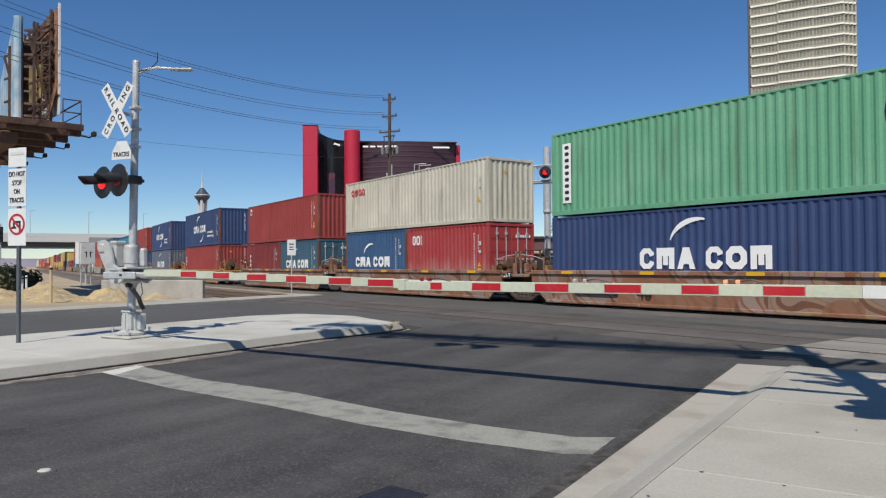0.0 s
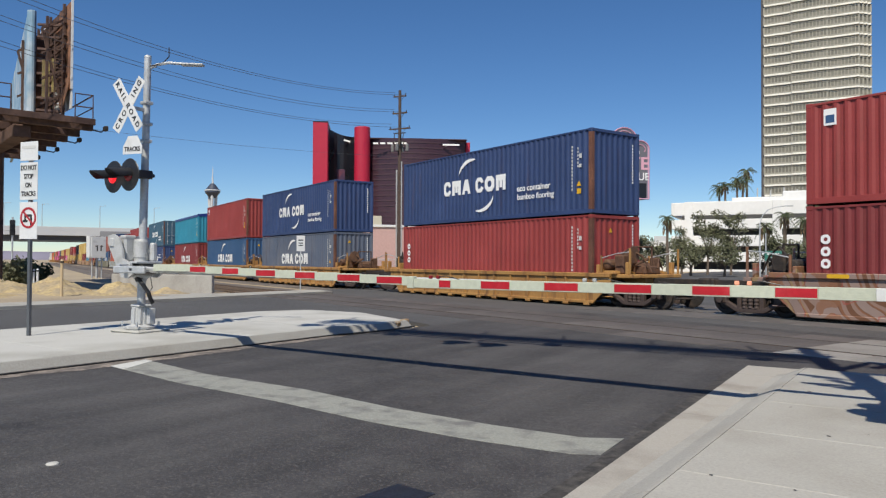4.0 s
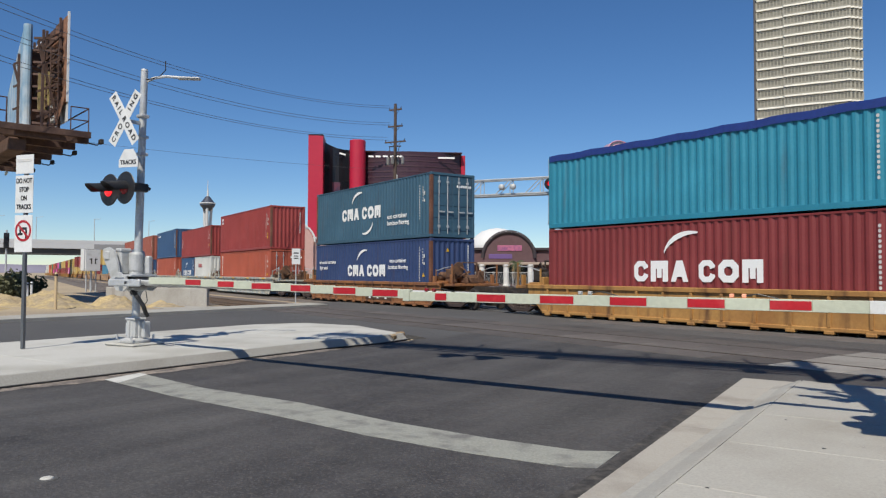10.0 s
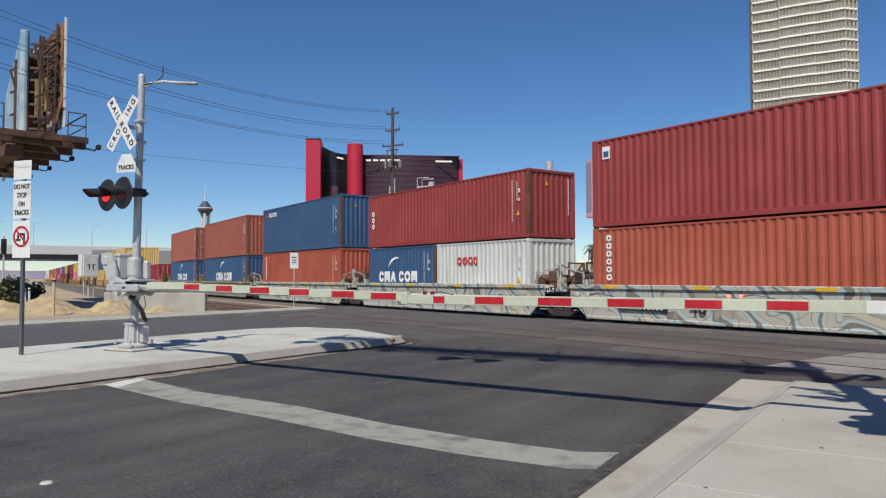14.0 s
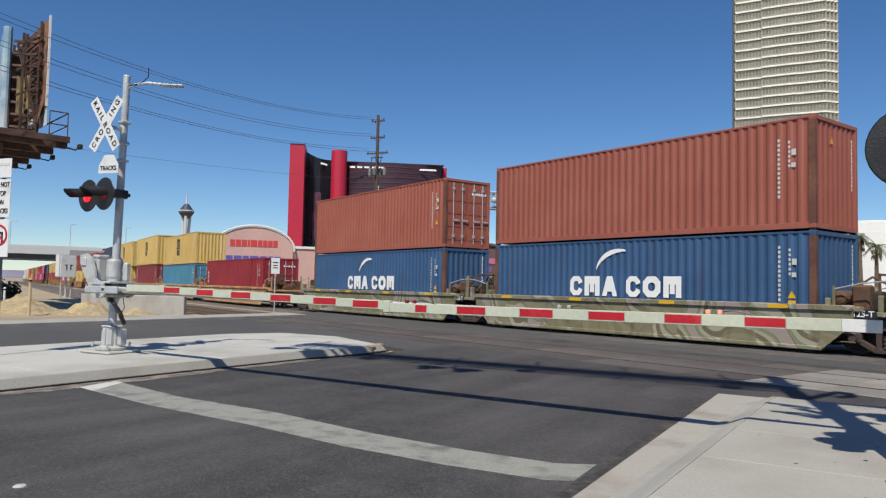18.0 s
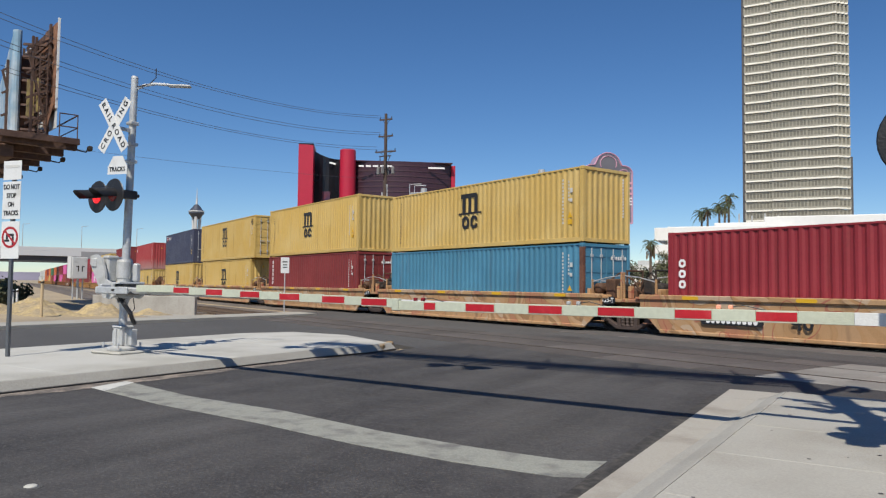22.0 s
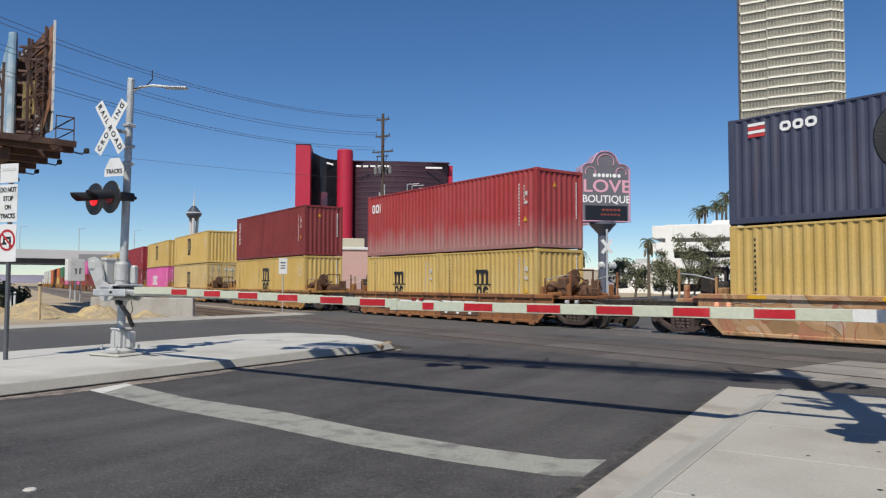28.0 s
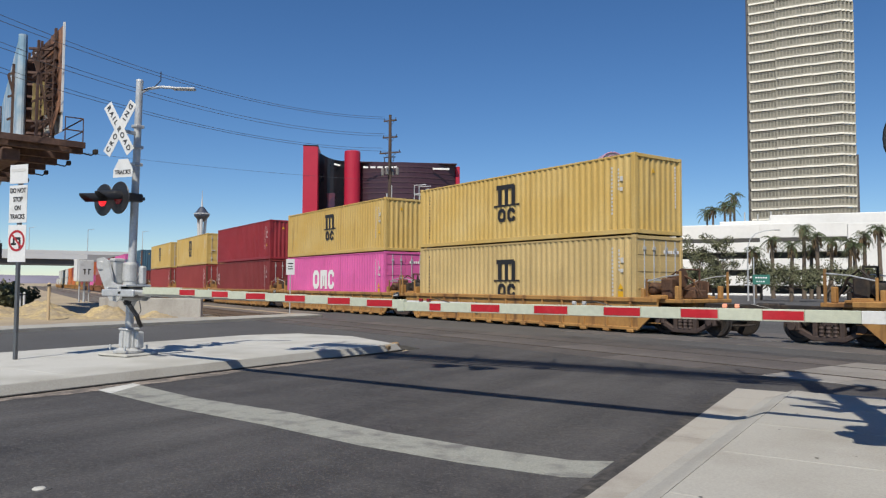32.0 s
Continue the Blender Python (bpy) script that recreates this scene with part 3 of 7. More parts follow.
PAINT = {
    "green": box_paint("green_paint", (0.13, 0.38, 0.225), (0.50, 0.72), (0.19, 0.44, 0.28)),
    "navy": box_paint("navy_paint", (0.028, 0.056, 0.155)),
    "grey": box_paint("pale_grey_paint", (0.58, 0.55, 0.455), (0.50, 0.74)),
    "white": box_paint("white_paint", (0.62, 0.63, 0.60)),
    "red": box_paint("brick_red_paint", (0.30, 0.042, 0.038)),
    "maroon": box_paint("maroon_paint", (0.215, 0.030, 0.030)),
    "crimson": box_paint("crimson_paint", (0.30, 0.022, 0.032)),
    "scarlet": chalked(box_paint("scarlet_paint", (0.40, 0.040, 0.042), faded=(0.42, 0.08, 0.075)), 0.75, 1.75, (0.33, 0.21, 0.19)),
    "orange": box_paint("orange_red_paint", (0.42, 0.092, 0.050)),
    "salmon": box_paint("faded_orange_paint", (0.36, 0.10, 0.065), faded=(0.40, 0.13, 0.09)),
    "slate": box_paint("slate_blue_paint", (0.105, 0.13, 0.185), (0.52, 0.78), (0.17, 0.185, 0.22)),
    "indigo": box_paint("indigo_paint", (0.050, 0.058, 0.105), (0.55, 0.80), (0.085, 0.093, 0.14)),
    "blue": box_paint("blue_paint", (0.034, 0.095, 0.21)),
    "petrol": box_paint("petrol_paint", (0.040, 0.108, 0.165)),
    "teal": box_paint("teal_paint", (0.020, 0.24, 0.35)),
    "sky": box_paint("light_blue_paint", (0.065, 0.235, 0.36)),
    "yellow": box_paint("yellow_paint", (0.64, 0.43, 0.125), (0.54, 0.80), (0.70, 0.52, 0.21)),
    "cream": box_paint("pale_yellow_paint", (0.60, 0.44, 0.19)),
    "pink": box_paint("pink_paint", (0.72, 0.13, 0.38)),
    "tarp": mat("blue_tarpaulin", (0.018, 0.045, 0.23), 0.45, grain=(10.0, 0.15)),
    "far_orange": box_paint("bright_orange_paint", (0.60, 0.15, 0.04)),
    "far_green": box_paint("dark_green_paint", (0.05, 0.20, 0.10)),
}
WORD = {"green": "green", "navy": "navy blue", "grey": "pale grey", "white": "dirty white", "red": "brick red", "maroon": "maroon", "crimson": "deep crimson", "scarlet": "faded scarlet", "orange": "orange-red", "salmon": "faded orange", "slate": "slate blue", "indigo": "dark indigo",
        "blue": "blue", "petrol": "petrol blue", "teal": "teal", "sky": "light blue", "yellow": "mustard yellow", "cream": "pale yellow", "pink": "bright pink", "far_orange": "bright orange", "far_green": "dark green"}
CW = 1.219
M_post = mat("rusted_post", (0.135, 0.055, 0.036), 0.8, grain=(14.0, 0.25), stain=(2.0, 0.45, 0.7, (0.20, 0.085, 0.05)), rand=0.15)
OLD_POSTS = ("navy", "slate", "blue", "petrol", "red", "salmon", "sky")
BOX_H = {1: 2.94, 0: 2.61, -1: 2.44}
MESHES = {}


def wave(length, pitch=0.278, deep=0.036):
    """The trapezoid wave of a pressed panel: (along, depth) pairs from 0 to length."""
    n = max(2, round(length / pitch))
    p = length / n
    out = []
    for i in range(n):
        for fx, d in ((0.0, 0.0), (0.26, 0.0), (0.5, deep), (0.76, deep)):
            out.append(((i + fx) * p, d))
    return out + [(length, 0.0)]


def pressed(length, height):
    """A pressed steel sheet in the xz plane, outer face to -y."""
    sh, w = Shape(), wave(length)
    vs = [(x, d, 0) for x, d in w] + [(x, d, height) for x, d in w]
    n = len(w)
    return sh.add(vs, [(i, i + 1, n + i + 1, n + i) for i in range(n - 1)])


def cached(key, make):
    if key not in MESHES:
        MESHES[key] = make()
    return MESHES[key]


def container_frame(L, h):
    sh = Shape()
    X, Z = L / 2, h
    for sx in (-1, 1):
        for sy in (-1, 1):
            sh.box(min(sx * X, sx * (X - 0.16)), min(sy * CW, sy * (CW - 0.12)), 0.11, max(sx * X, sx * (X - 0.16)), max(sy * CW, sy * (CW - 0.12)), Z - 0.11, 0.008)
            for z0, z1 in ((0, 0.118), (Z - 0.118, Z)):
                sh.box(min(sx * (X + 0.004), sx * (X - 0.178)), min(sy * (CW + 0.004), sy * (CW - 0.162)), z0, max(sx * (X + 0.004), sx * (X - 0.178)), max(sy * (CW + 0.004), sy * (CW - 0.162)), z1, 0.014)
    for sy in (-1, 1):
        y0, y1 = min(sy * CW, sy * (CW - 0.05)), max(sy * CW, sy * (CW - 0.05))
        sh.box(-X + 0.17, y0, 0.0, X - 0.17, y1, 0.16, 0.006)
        sh.box(-X + 0.17, y0, Z - 0.075, X - 0.17, y1, Z - 0.015, 0.006)
    for sx in (-1, 1):
        x0, x1 = min(sx * X, sx * (X - 0.06)), max(sx * X, sx * (X - 0.06))
        sh.box(x0, -CW + 0.16, 0.0, x1, CW - 0.16, 0.13, 0.006)
        sh.box(x0, -CW + 0.16, Z - 0.12, x1, CW - 0.16, Z - 0.01, 0.006)
    n = int(L / 1.5)
    for i in range(1, n):
        x = -X + L * i / n
        sh.box(x - 0.04, -CW + 0.05, 0.02, x + 0.04, CW - 0.05, 0.12)
    return sh


def blocks(spec, material):
    """Plain rounded bars: (x, z, width, height) each, lying in the xz plane and facing -y."""
    sh = Shape()
    for x, z, w, h in spec:
        c = min(w, h) * 0.28
        pts = [(x - w / 2 + c, z - h / 2), (x + w / 2 - c, z - h / 2), (x + w / 2, z - h / 2 + c), (x + w / 2, z + h / 2 - c), (x + w / 2 - c, z + h / 2), (x - w / 2 + c, z + h / 2), (x - w / 2, z + h / 2 - c), (x - w / 2, z - h / 2 + c)]
        n = len(pts)
        vs = [(a, 0.0, b) for a, b in pts] + [(a, 0.004, b) for a, b in pts]
        sh.add(vs, [tuple(range(n)), tuple(range(2 * n - 1, n - 1, -1))] + [((i + 1) % n, i, n + i, n + (i + 1) % n) for i in range(n)])
    return sh.mesh("marking", material)


def glyph(w, h, material, kind=0):
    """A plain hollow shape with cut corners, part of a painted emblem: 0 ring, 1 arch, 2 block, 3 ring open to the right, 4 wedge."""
    sh, b = Shape(), min(w, h) * 0.30
    if kind == 2:
        return sh.box(-w / 2, 0, -h / 2, w / 2, 0.004, h / 2).mesh("emblem", material)
    if kind == 4:
        pts = [(-w / 2, -h / 2), (-w * 0.2, -h / 2), (-w * 0.14, -h * 0.27), (w * 0.14, -h * 0.27), (w * 0.2, -h / 2), (w / 2, -h / 2), (w * 0.18, h / 2), (-w * 0.18, h / 2)]
        return sh.add([(x, 0.0, z) for x, z in pts], [(0, 1, 2, 7), (2, 3, 6, 7), (3, 4, 5, 6)]).mesh("emblem", material)
    if kind == 1:
        for i, (x0, z0, x1, z1) in enumerate(((-w / 2, -h / 2, -w / 2 + b, h / 2), (-w / 2 + b, h / 2 - b * 1.3, w / 2 - b, h / 2), (w / 2 - b, -h / 2, w / 2, h / 2), (-b * 0.45, -h / 2 + b * 0.6, b * 0.45, h / 2 - b * 1.3))):
            sh.box(x0, 0, z0, x1, 0.004, z1)
        return sh.mesh("emblem", material)
    ring = []
    for k in (0.0, b):
        X, Z, c = w / 2 - k, h / 2 - k, min(w, h) * 0.26 - k * 0.5
        ring.append([(X, -Z * 0.34), (X, -Z + c), (X - c, -Z), (-X + c, -Z), (-X, -Z + c), (-X, Z - c), (-X + c, Z), (X - c, Z), (X, Z - c), (X, Z * 0.34)])
    o, q = ring
    n = len(o)
    for i in range(n if kind == 0 else n - 1):
        j = (i + 1) % n
        sh.add([(o[i][0], 0, o[i][1]), (o[j][0], 0, o[j][1]), (q[j][0], 0, q[j][1]), (q[i][0], 0, q[i][1])], [(3, 2, 1, 0)])
    return sh.mesh("emblem", material)


def swoosh(r, a0, a1, w, material):
    """A tapering curved stroke."""
    sh = Shape()
    pts_o, pts_i = [], []
    for i in range(13):
        f = i / 12
        a = radians(a0 + (a1 - a0) * f)
        t = w * (0.15 + 0.85 * math.sin(math.pi * (0.15 + 0.8 * f)))
        pts_o.append((math.cos(a) * r * 1.35, math.sin(a) * r + t / 2))
        pts_i.append((math.cos(a) * r * 1.35, math.sin(a) * r - t / 2))
    n = 13
    vs = [(x, 0.0, z) for x, z in pts_o + pts_i] + [(x, 0.004, z) for x, z in pts_o + pts_i]
    for i in range(n - 1):
        sh.add([vs[i], vs[i + 1], vs[n + i + 1], vs[n + i]], [(3, 2, 1, 0)])
    return sh.mesh("swoosh", material)


def row_of(widths, h, gap, x0=0.0, z=0.0):
    x, out = x0 - (sum(widths) + gap * (len(widths) - 1)) / 2, []
    for w in widths:
        out.append((x + w / 2, z, w, h))
        x += w + gap
    return out


def mark_shipping(kind, ob, L, h, first):
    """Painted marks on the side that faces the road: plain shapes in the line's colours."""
    y = -CW - 0.003

    def put(name, me, x, z):
        ob2 = part(name, me, None, ob, m=Matrix.Translation((x, y, z)))
        if name == "small_print":
            tagged(ob2, kind="stuff")

    def spell(tag, bars, material, x, z, kinds=(0,)):
        for i, (gx, gz, w, hh) in enumerate(bars):
            k = kinds[i % len(kinds)]
            put("emblem", cached((tag, round(w, 3), round(hh, 3), material.name, k), lambda: glyph(w, hh, material, k)), x + gx, z + gz)

    if kind in ("arc", "arc_low", "arc_low_eco", "arc_both"):
        k = 1.0 if L > 8 else 0.78
        z = h * {"arc_both": 0.5, "arc_low_eco": 0.44}.get(kind, 0.42)
        x = -L * 0.0 if L > 8 else -0.2
        if kind == "arc_both":
            x = -0.6
        if kind != "arc_both":
            k *= 0.95 if kind == "arc_low_eco" else 1.04
        w = [0.52 * k, 0.62 * k, 0.60 * k]
        spell("cma", [q for sx in (-1.16, 1.12) for q in row_of(w, 0.62 * k, 0.10 * k, sx * k)], M_letters_white, x, z, (3, 1, 4, 3, 0, 1))
        put("swoosh", cached(("sw", k), lambda: swoosh(0.75 * k, 165, 80, 0.17 * k, M_letters_white)), x - 0.05, z + 0.36 * k)
        if kind == "arc_both":
            put("swoosh", cached(("sw2", k), lambda: swoosh(0.75 * k, 345, 260, 0.17 * k, M_letters_white)), x + 0.35, z - 0.32 * k)
            part("lettering", words("eco container", 0.24, M_letters_white), None, ob, m=Matrix.Translation((x + 3.7, y, z - 0.35)) @ FACE)
            part("lettering", words("bamboo flooring", 0.22, M_letters_white), None, ob, m=Matrix.Translation((x + 3.8, y, z - 0.68)) @ FACE)
        if kind == "arc_low_eco":
            part("lettering", words("eco container", 0.2, M_letters_white), None, ob, m=Matrix.Translation((3.2, y, h * 0.62)) @ FACE)
            part("lettering", words("bamboo flooring", 0.2, M_letters_white), None, ob, m=Matrix.Translation((3.2, y, h * 0.5)) @ FACE)
            part("lettering", words("advanced container", 0.2, M_letters_white), None, ob, m=Matrix.Translation((-4.55, y, h * 0.62)) @ FACE)
            part("lettering", words("light steel", 0.2, M_letters_white), None, ob, m=Matrix.Translation((-5.05, y, h * 0.5)) @ FACE)
    elif kind in ("crest", "crest_low"):
        x, z = -0.15 if L > 8 else -0.1, h * (0.60 if kind == "crest" else 0.50)
        k = 1.0 if L > 8 else 0.72
        put("emblem", cached(("crest", k), lambda: Shape().box(-0.50 * k, 0, -0.13 * k, -0.30 * k, 0.004, 0.62 * k).box(-0.10 * k, 0, -0.13 * k, 0.10 * k, 0.004, 0.62 * k).box(0.30 * k, 0, -0.13 * k, 0.50 * k, 0.004, 0.60 * k).box(-0.60 * k, -0.0002, 0.48 * k, 0.44 * k, 0.004, 0.66 * k).box(-0.75 * k, -0.0004, -0.19 * k, 0.75 * k, 0.004, -0.12 * k).mesh("emblem", M_letters_black)), x, z)
        spell("crest2", row_of([0.46 * k, 0.46 * k], 0.52 * k, 0.1 * k), M_letters_black, x, z - 0.53 * k, (0, 3))
        put("small_print", cached("crest3", lambda: blocks([(0, q * 0.15, 0.05, 0.08) for q in range(-6, 7)], M_letters_black)), -L / 2 + 0.75, h * 0.5)
    elif kind == "side_stack":
        spell("stack", [(0, q * 0.31, 0.24, 0.24) for q in (-1, 0, 1)], M_letters_white, -L / 2 + 0.5, h * 0.52)
    elif kind == "side_stack6":
        spell("stack6", [(0, q * 0.26, 0.22, 0.2) for q in (-2.5, -1.5, -0.5, 0.5, 1.5, 2.5)], M_letters_white, -L / 2 + 0.7, h * 0.62)
    elif kind == "board":
        sh = Shape().box(-0.2, 0.002, -1.05, 0.2, 0.004, 1.05)
        put("name_board", cached("nameboard", lambda: sh.mesh("name_board", M_letters_white)), -L / 2 + 0.75, h * 0.5)
        put("small_print", cached("nameboard2", lambda: blocks([(0, q * 0.225, 0.2, 0.13) for q in range(-4, 5)], M_letters_black)), -L / 2 + 0.75, h * 0.5)
    elif kind == "ring_red":
        spell("oocl", row_of([0.34, 0.34, 0.32, 0.26], 0.34, 0.05), M_letters_red, -L / 2 + (1.35 if L > 8 else 2.2), h * (0.78 if L > 8 else 0.68))
    elif kind == "short_white":
        spell("cai", row_of([0.26, 0.3, 0.1], 0.42, 0.06), M_letters_white, -L / 2 + 0.85, h * 0.78)
    elif kind == "lens":
        spell("seaco", row_of([0.26, 0.24, 0.24, 0.24, 0.26], 0.28, 0.04), M_letters_white, -L / 2 + 1.85, h * 0.85)
        spell("seaco2", row_of([0.2, 0.2], 0.24, 0.03), M_letters_red, -L / 2 + 0.85, h * 0.85)
    elif kind == "flag":
        spell("nyk", row_of([0.3, 0.28, 0.3], 0.26, 0.05), M_letters_white, -L / 2 + 2.0, h * 0.86)
        put("emblem", cached("nyk2", lambda: blocks([(0, 0.1, 0.5, 0.09), (0, -0.1, 0.5, 0.09)], M_letters_red)), -L / 2 + 0.85, h * 0.85)
        put("emblem", cached("nyk3", lambda: blocks([(0, 0.0, 0.5, 0.08), (0, 0.2, 0.5, 0.08)], M_letters_white)), -L / 2 + 0.85, h * 0.85)
    elif kind == "wide_white":
        spell("one", row_of([0.85, 0.85, 0.75], 1.05, 0.16), M_letters_white, -0.9, h * 0.48, (0, 1, 3))
    elif kind == "plate":
        put("emblem", cached("plate", lambda: Shape().box(-0.16, 0, -0.21, 0.16, 0.004, 0.21).mesh("emblem", M_letters_white)), -L / 2 + 0.62, h * 0.84)
        put("emblem", cached("plate2", lambda: Shape().box(-0.11, -0.003, -0.15, 0.11, 0.0, 0.05).mesh("emblem", PAINT["blue"])), -L / 2 + 0.62, h * 0.84 - 0.0)
    # the small print and stickers near the leading end
    put("small_print", cached("codes", lambda: blocks([(0, q * 0.125, 0.07, 0.085) for q in range(-6, 7)] + [(0.28, q * 0.125 + 0.3, 0.06, 0.08) for q in range(-2, 4)], M_print if kind not in ("crest", "crest_low") else M_letters_black)), L / 2 - 0.95, h * 0.55)
    if first % 3 != 2:
        xs = L / 2 - 0.62
        put("sticker", cached("sticker2", lambda: Shape().prism([(-0.11, -0.085), (0.11, -0.085), (0.0, 0.11)], -0.004, 0.0, FACE).mesh("sticker", M_sticker)), xs, h * 0.36)
        if first % 2:
            put("sticker", cached("sticker", lambda: Shape().box(-0.10, 0.0, -0.09, 0.10, 0.004, 0.09).mesh("sticker", M_sticker)), xs, h * 0.27)
    put("small_print", cached("plates", lambda: Shape().box(-0.06, 0, 0.0, 0.06, 0.004, 0.16).box(-0.07, 0, -0.32, 0.05, 0.004, -0.2).mesh("marking", M_print)), L / 2 - 0.55, h * 0.66)


def container(colour, kind, doors=False, L=12.19, high=0, roof=None, label="", seed=0):
    h = BOX_H[high]
    paint = PAINT[colour]
    size = "short" if L < 8 else "long"
    root = thing("shipping_container", label or f"{WORD[colour]} {size} steel shipping container on a rail car", "container", group="containers on the train")
    part("frame", cached(("frame", L, h, colour), lambda: container_frame(L, h).mesh("frame", paint)), None, root)
    if colour in OLD_POSTS:
        for k, sx in enumerate((1, -1)):
            if sx > 0 or colour in ("petrol", "blue", "salmon"):
                x0, x1 = sorted((sx * (L / 2 - 0.168), sx * (L / 2 + 0.003)))
                part("corner_post", cached(("post", L, h, sx), lambda: Shape().box(x0, -CW - 0.003, 0.125, x1, -CW + 0.126, h - 0.125, 0.008).mesh("corner_post", M_post)), None, root, "rust-brown corner post")
    side = cached(("side", L, h, colour), lambda: pressed(L - 0.32, h - 0.235).mesh("side_panel", paint))
    part("side_panel", side, None, root, m=Matrix.Translation((-L / 2 + 0.16, -CW + 0.006, 0.16)))
    part("side_panel", side, None, root, m=Matrix.Translation((L / 2 - 0.16, CW - 0.006, 0.16)) @ Matrix.Rotation(math.pi, 4, "Z"))
    end = cached(("end", h, colour), lambda: pressed(2 * CW - 0.24, h - 0.25).mesh("end_panel", paint))
    part("end_panel", end, None, root, m=Matrix.Translation((-L / 2 + 0.02, CW - 0.12, 0.13)) @ Matrix.Rotation(-math.pi / 2, 4, "Z"))
    if doors:
        bars = cached(("bar", h), lambda: Shape().rod((0, 0, 0.03), (0, 0, h - 0.29), 0.02, n=8).box(-0.05, -0.04, 0.3, 0.05, 0.02, 0.42).box(-0.05, -0.04, h - 0.6, 0.05, 0.02, h - 0.5).box(-0.03, -0.05, 1.0, 0.3, -0.02, 1.06).mesh("lock_bar", M_galv))
        for sgn in (-1, 1):
            leaf = cached(("leaf", h, colour, sgn), lambda: Shape().box(0.0, -0.55, 0.0, 0.045, 0.55, h - 0.25, 0.01).box(0.045, -0.5, 0.18, 0.06, 0.5, 0.6, 0.01).box(0.045, -0.5, 0.75, 0.06, 0.5, 1.15, 0.01).box(0.045, -0.5, 1.3, 0.06, 0.5, 1.7, 0.01).box(0.045, -0.5, 1.85, 0.06, 0.5, h - 0.42, 0.01).mesh("door", paint))
            d = part("door", leaf, None, root, m=Matrix.Translation((L / 2 - 0.075, sgn * 0.553, 0.125)))
            for yy in (-0.24, 0.24):
                part("lock_bar", bars, None, d, m=Matrix.Translation((0.082, yy, 0.0)) @ Matrix.Rotation(math.pi / 2, 4, "Z"))
        part("small_print", cached("doorprint", lambda: blocks(row_of([0.09] * 7, 0.12, 0.03), M_letters_white)), None, root, m=Matrix.Translation((L / 2 + 0.002, 0.6, h * 0.8)) @ Matrix.Rotation(math.pi / 2, 4, "Z"))
    else:
        part("end_panel", end, None, root, m=Matrix.Translation((L / 2 - 0.02, -CW + 0.12, 0.13)) @ Matrix.Rotation(math.pi / 2, 4, "Z"))
        part("small_print", cached("endprint", lambda: blocks([(0, q * 0.11, 0.06, 0.085) for q in range(-6, 7)], M_letters_white if colour not in ("yellow", "cream") else M_letters_black)), None, root, m=Matrix.Translation((L / 2 + 0.002, 0.85, h * 0.62)) @ Matrix.Rotation(math.pi / 2, 4, "Z"))
        if seed % 2 == 0:
            part("sticker", cached("endsticker", lambda: Shape().prism([(-0.09, -0.08), (0.09, -0.08), (0.0, 0.09)], -0.004, 0.0, FACE).mesh("sticker", M_sticker)), None, root, m=Matrix.Translation((L / 2 + 0.003, -0.3, h * 0.8)) @ Matrix.Rotation(math.pi / 2, 4, "Z"))
    if roof == "tarp":
        sh = Shape()
        n = 24
        for i in range(n):
            x0, x1 = -L / 2 + 0.05 + (L - 0.1) * i / n, -L / 2 + 0.05 + (L - 0.1) * (i + 1) / n
            a, b = 0.02 * math.sin(i * 1.9), 0.02 * math.sin((i + 1) * 1.9)
            for y0, y1, z0, z1 in ((-CW - 0.02, -CW - 0.02, -0.22, 0.0), (-CW - 0.02, 0, 0.0, 0.13), (0, CW + 0.02, 0.13, 0.0), (CW + 0.02, CW + 0.02, 0.0, -0.22)):
                sh.add([(x0, y0, h + z0 + a), (x1, y0, h + z0 + b), (x1, y1, h + z1 + b), (x0, y1, h + z1 + a)], [(0, 1, 2, 3)])
        for x, f in ((-L / 2 + 0.04, 1), (L / 2 + 0.012, -1)):
            sh.add([(x, -CW, h - 0.2), (x, CW, h - 0.2), (x, CW, h), (x, 0, h + 0.13), (x, -CW, h)], [(0, 1, 2, 3, 4)[::f]])
        part("tarpaulin", sh, PAINT["tarp"], root, "blue tarpaulin stretched over the open top")
    else:
        part("roof_panel", cached(("roof", L, h, colour), lambda: Shape().box(-L / 2 + 0.05, -CW + 0.03, h - 0.07, L / 2 - 0.05, CW - 0.03, h - 0.025).mesh("roof_panel", paint)), None, root)
    mark_shipping(kind, root, L, h, seed)
    if L > 13:
        part("lettering", words("45", 0.42, M_letters_black, 0.8), None, root, m=Matrix.Translation((L / 2 - 0.55, -CW - 0.004, h * 0.84)) @ FACE)
    return root


# ---------------------------------------------------------------- well cars
TAN = mat("yellow_car_paint", (0.47, 0.25, 0.075), 0.6, grain=(12.0, 0.12), stain=(0.7, 0.42, 0.7, (0.36, 0.17, 0.05)), streak=(3.0, 0.52, 0.72, (0.16, 0.075, 0.03)), rand=0.08)
BROWN = mat("brown_car_paint", (0.33, 0.135, 0.045), 0.65, grain=(12.0, 0.15), stain=(0.6, 0.42, 0.7, (0.24, 0.10, 0.045)), streak=(3.0, 0.5, 0.72, (0.11, 0.05, 0.03)), rand=0.08)
TAG_A = graffiti("tagged_brown", (0.27, 0.12, 0.06), [(0.34, 0.24, 0.20), (0.26, 0.11, 0.055), (0.36, 0.29, 0.26), (0.30, 0.24, 0.22), (0.34, 0.25, 0.12)], 1.0, 0.7)
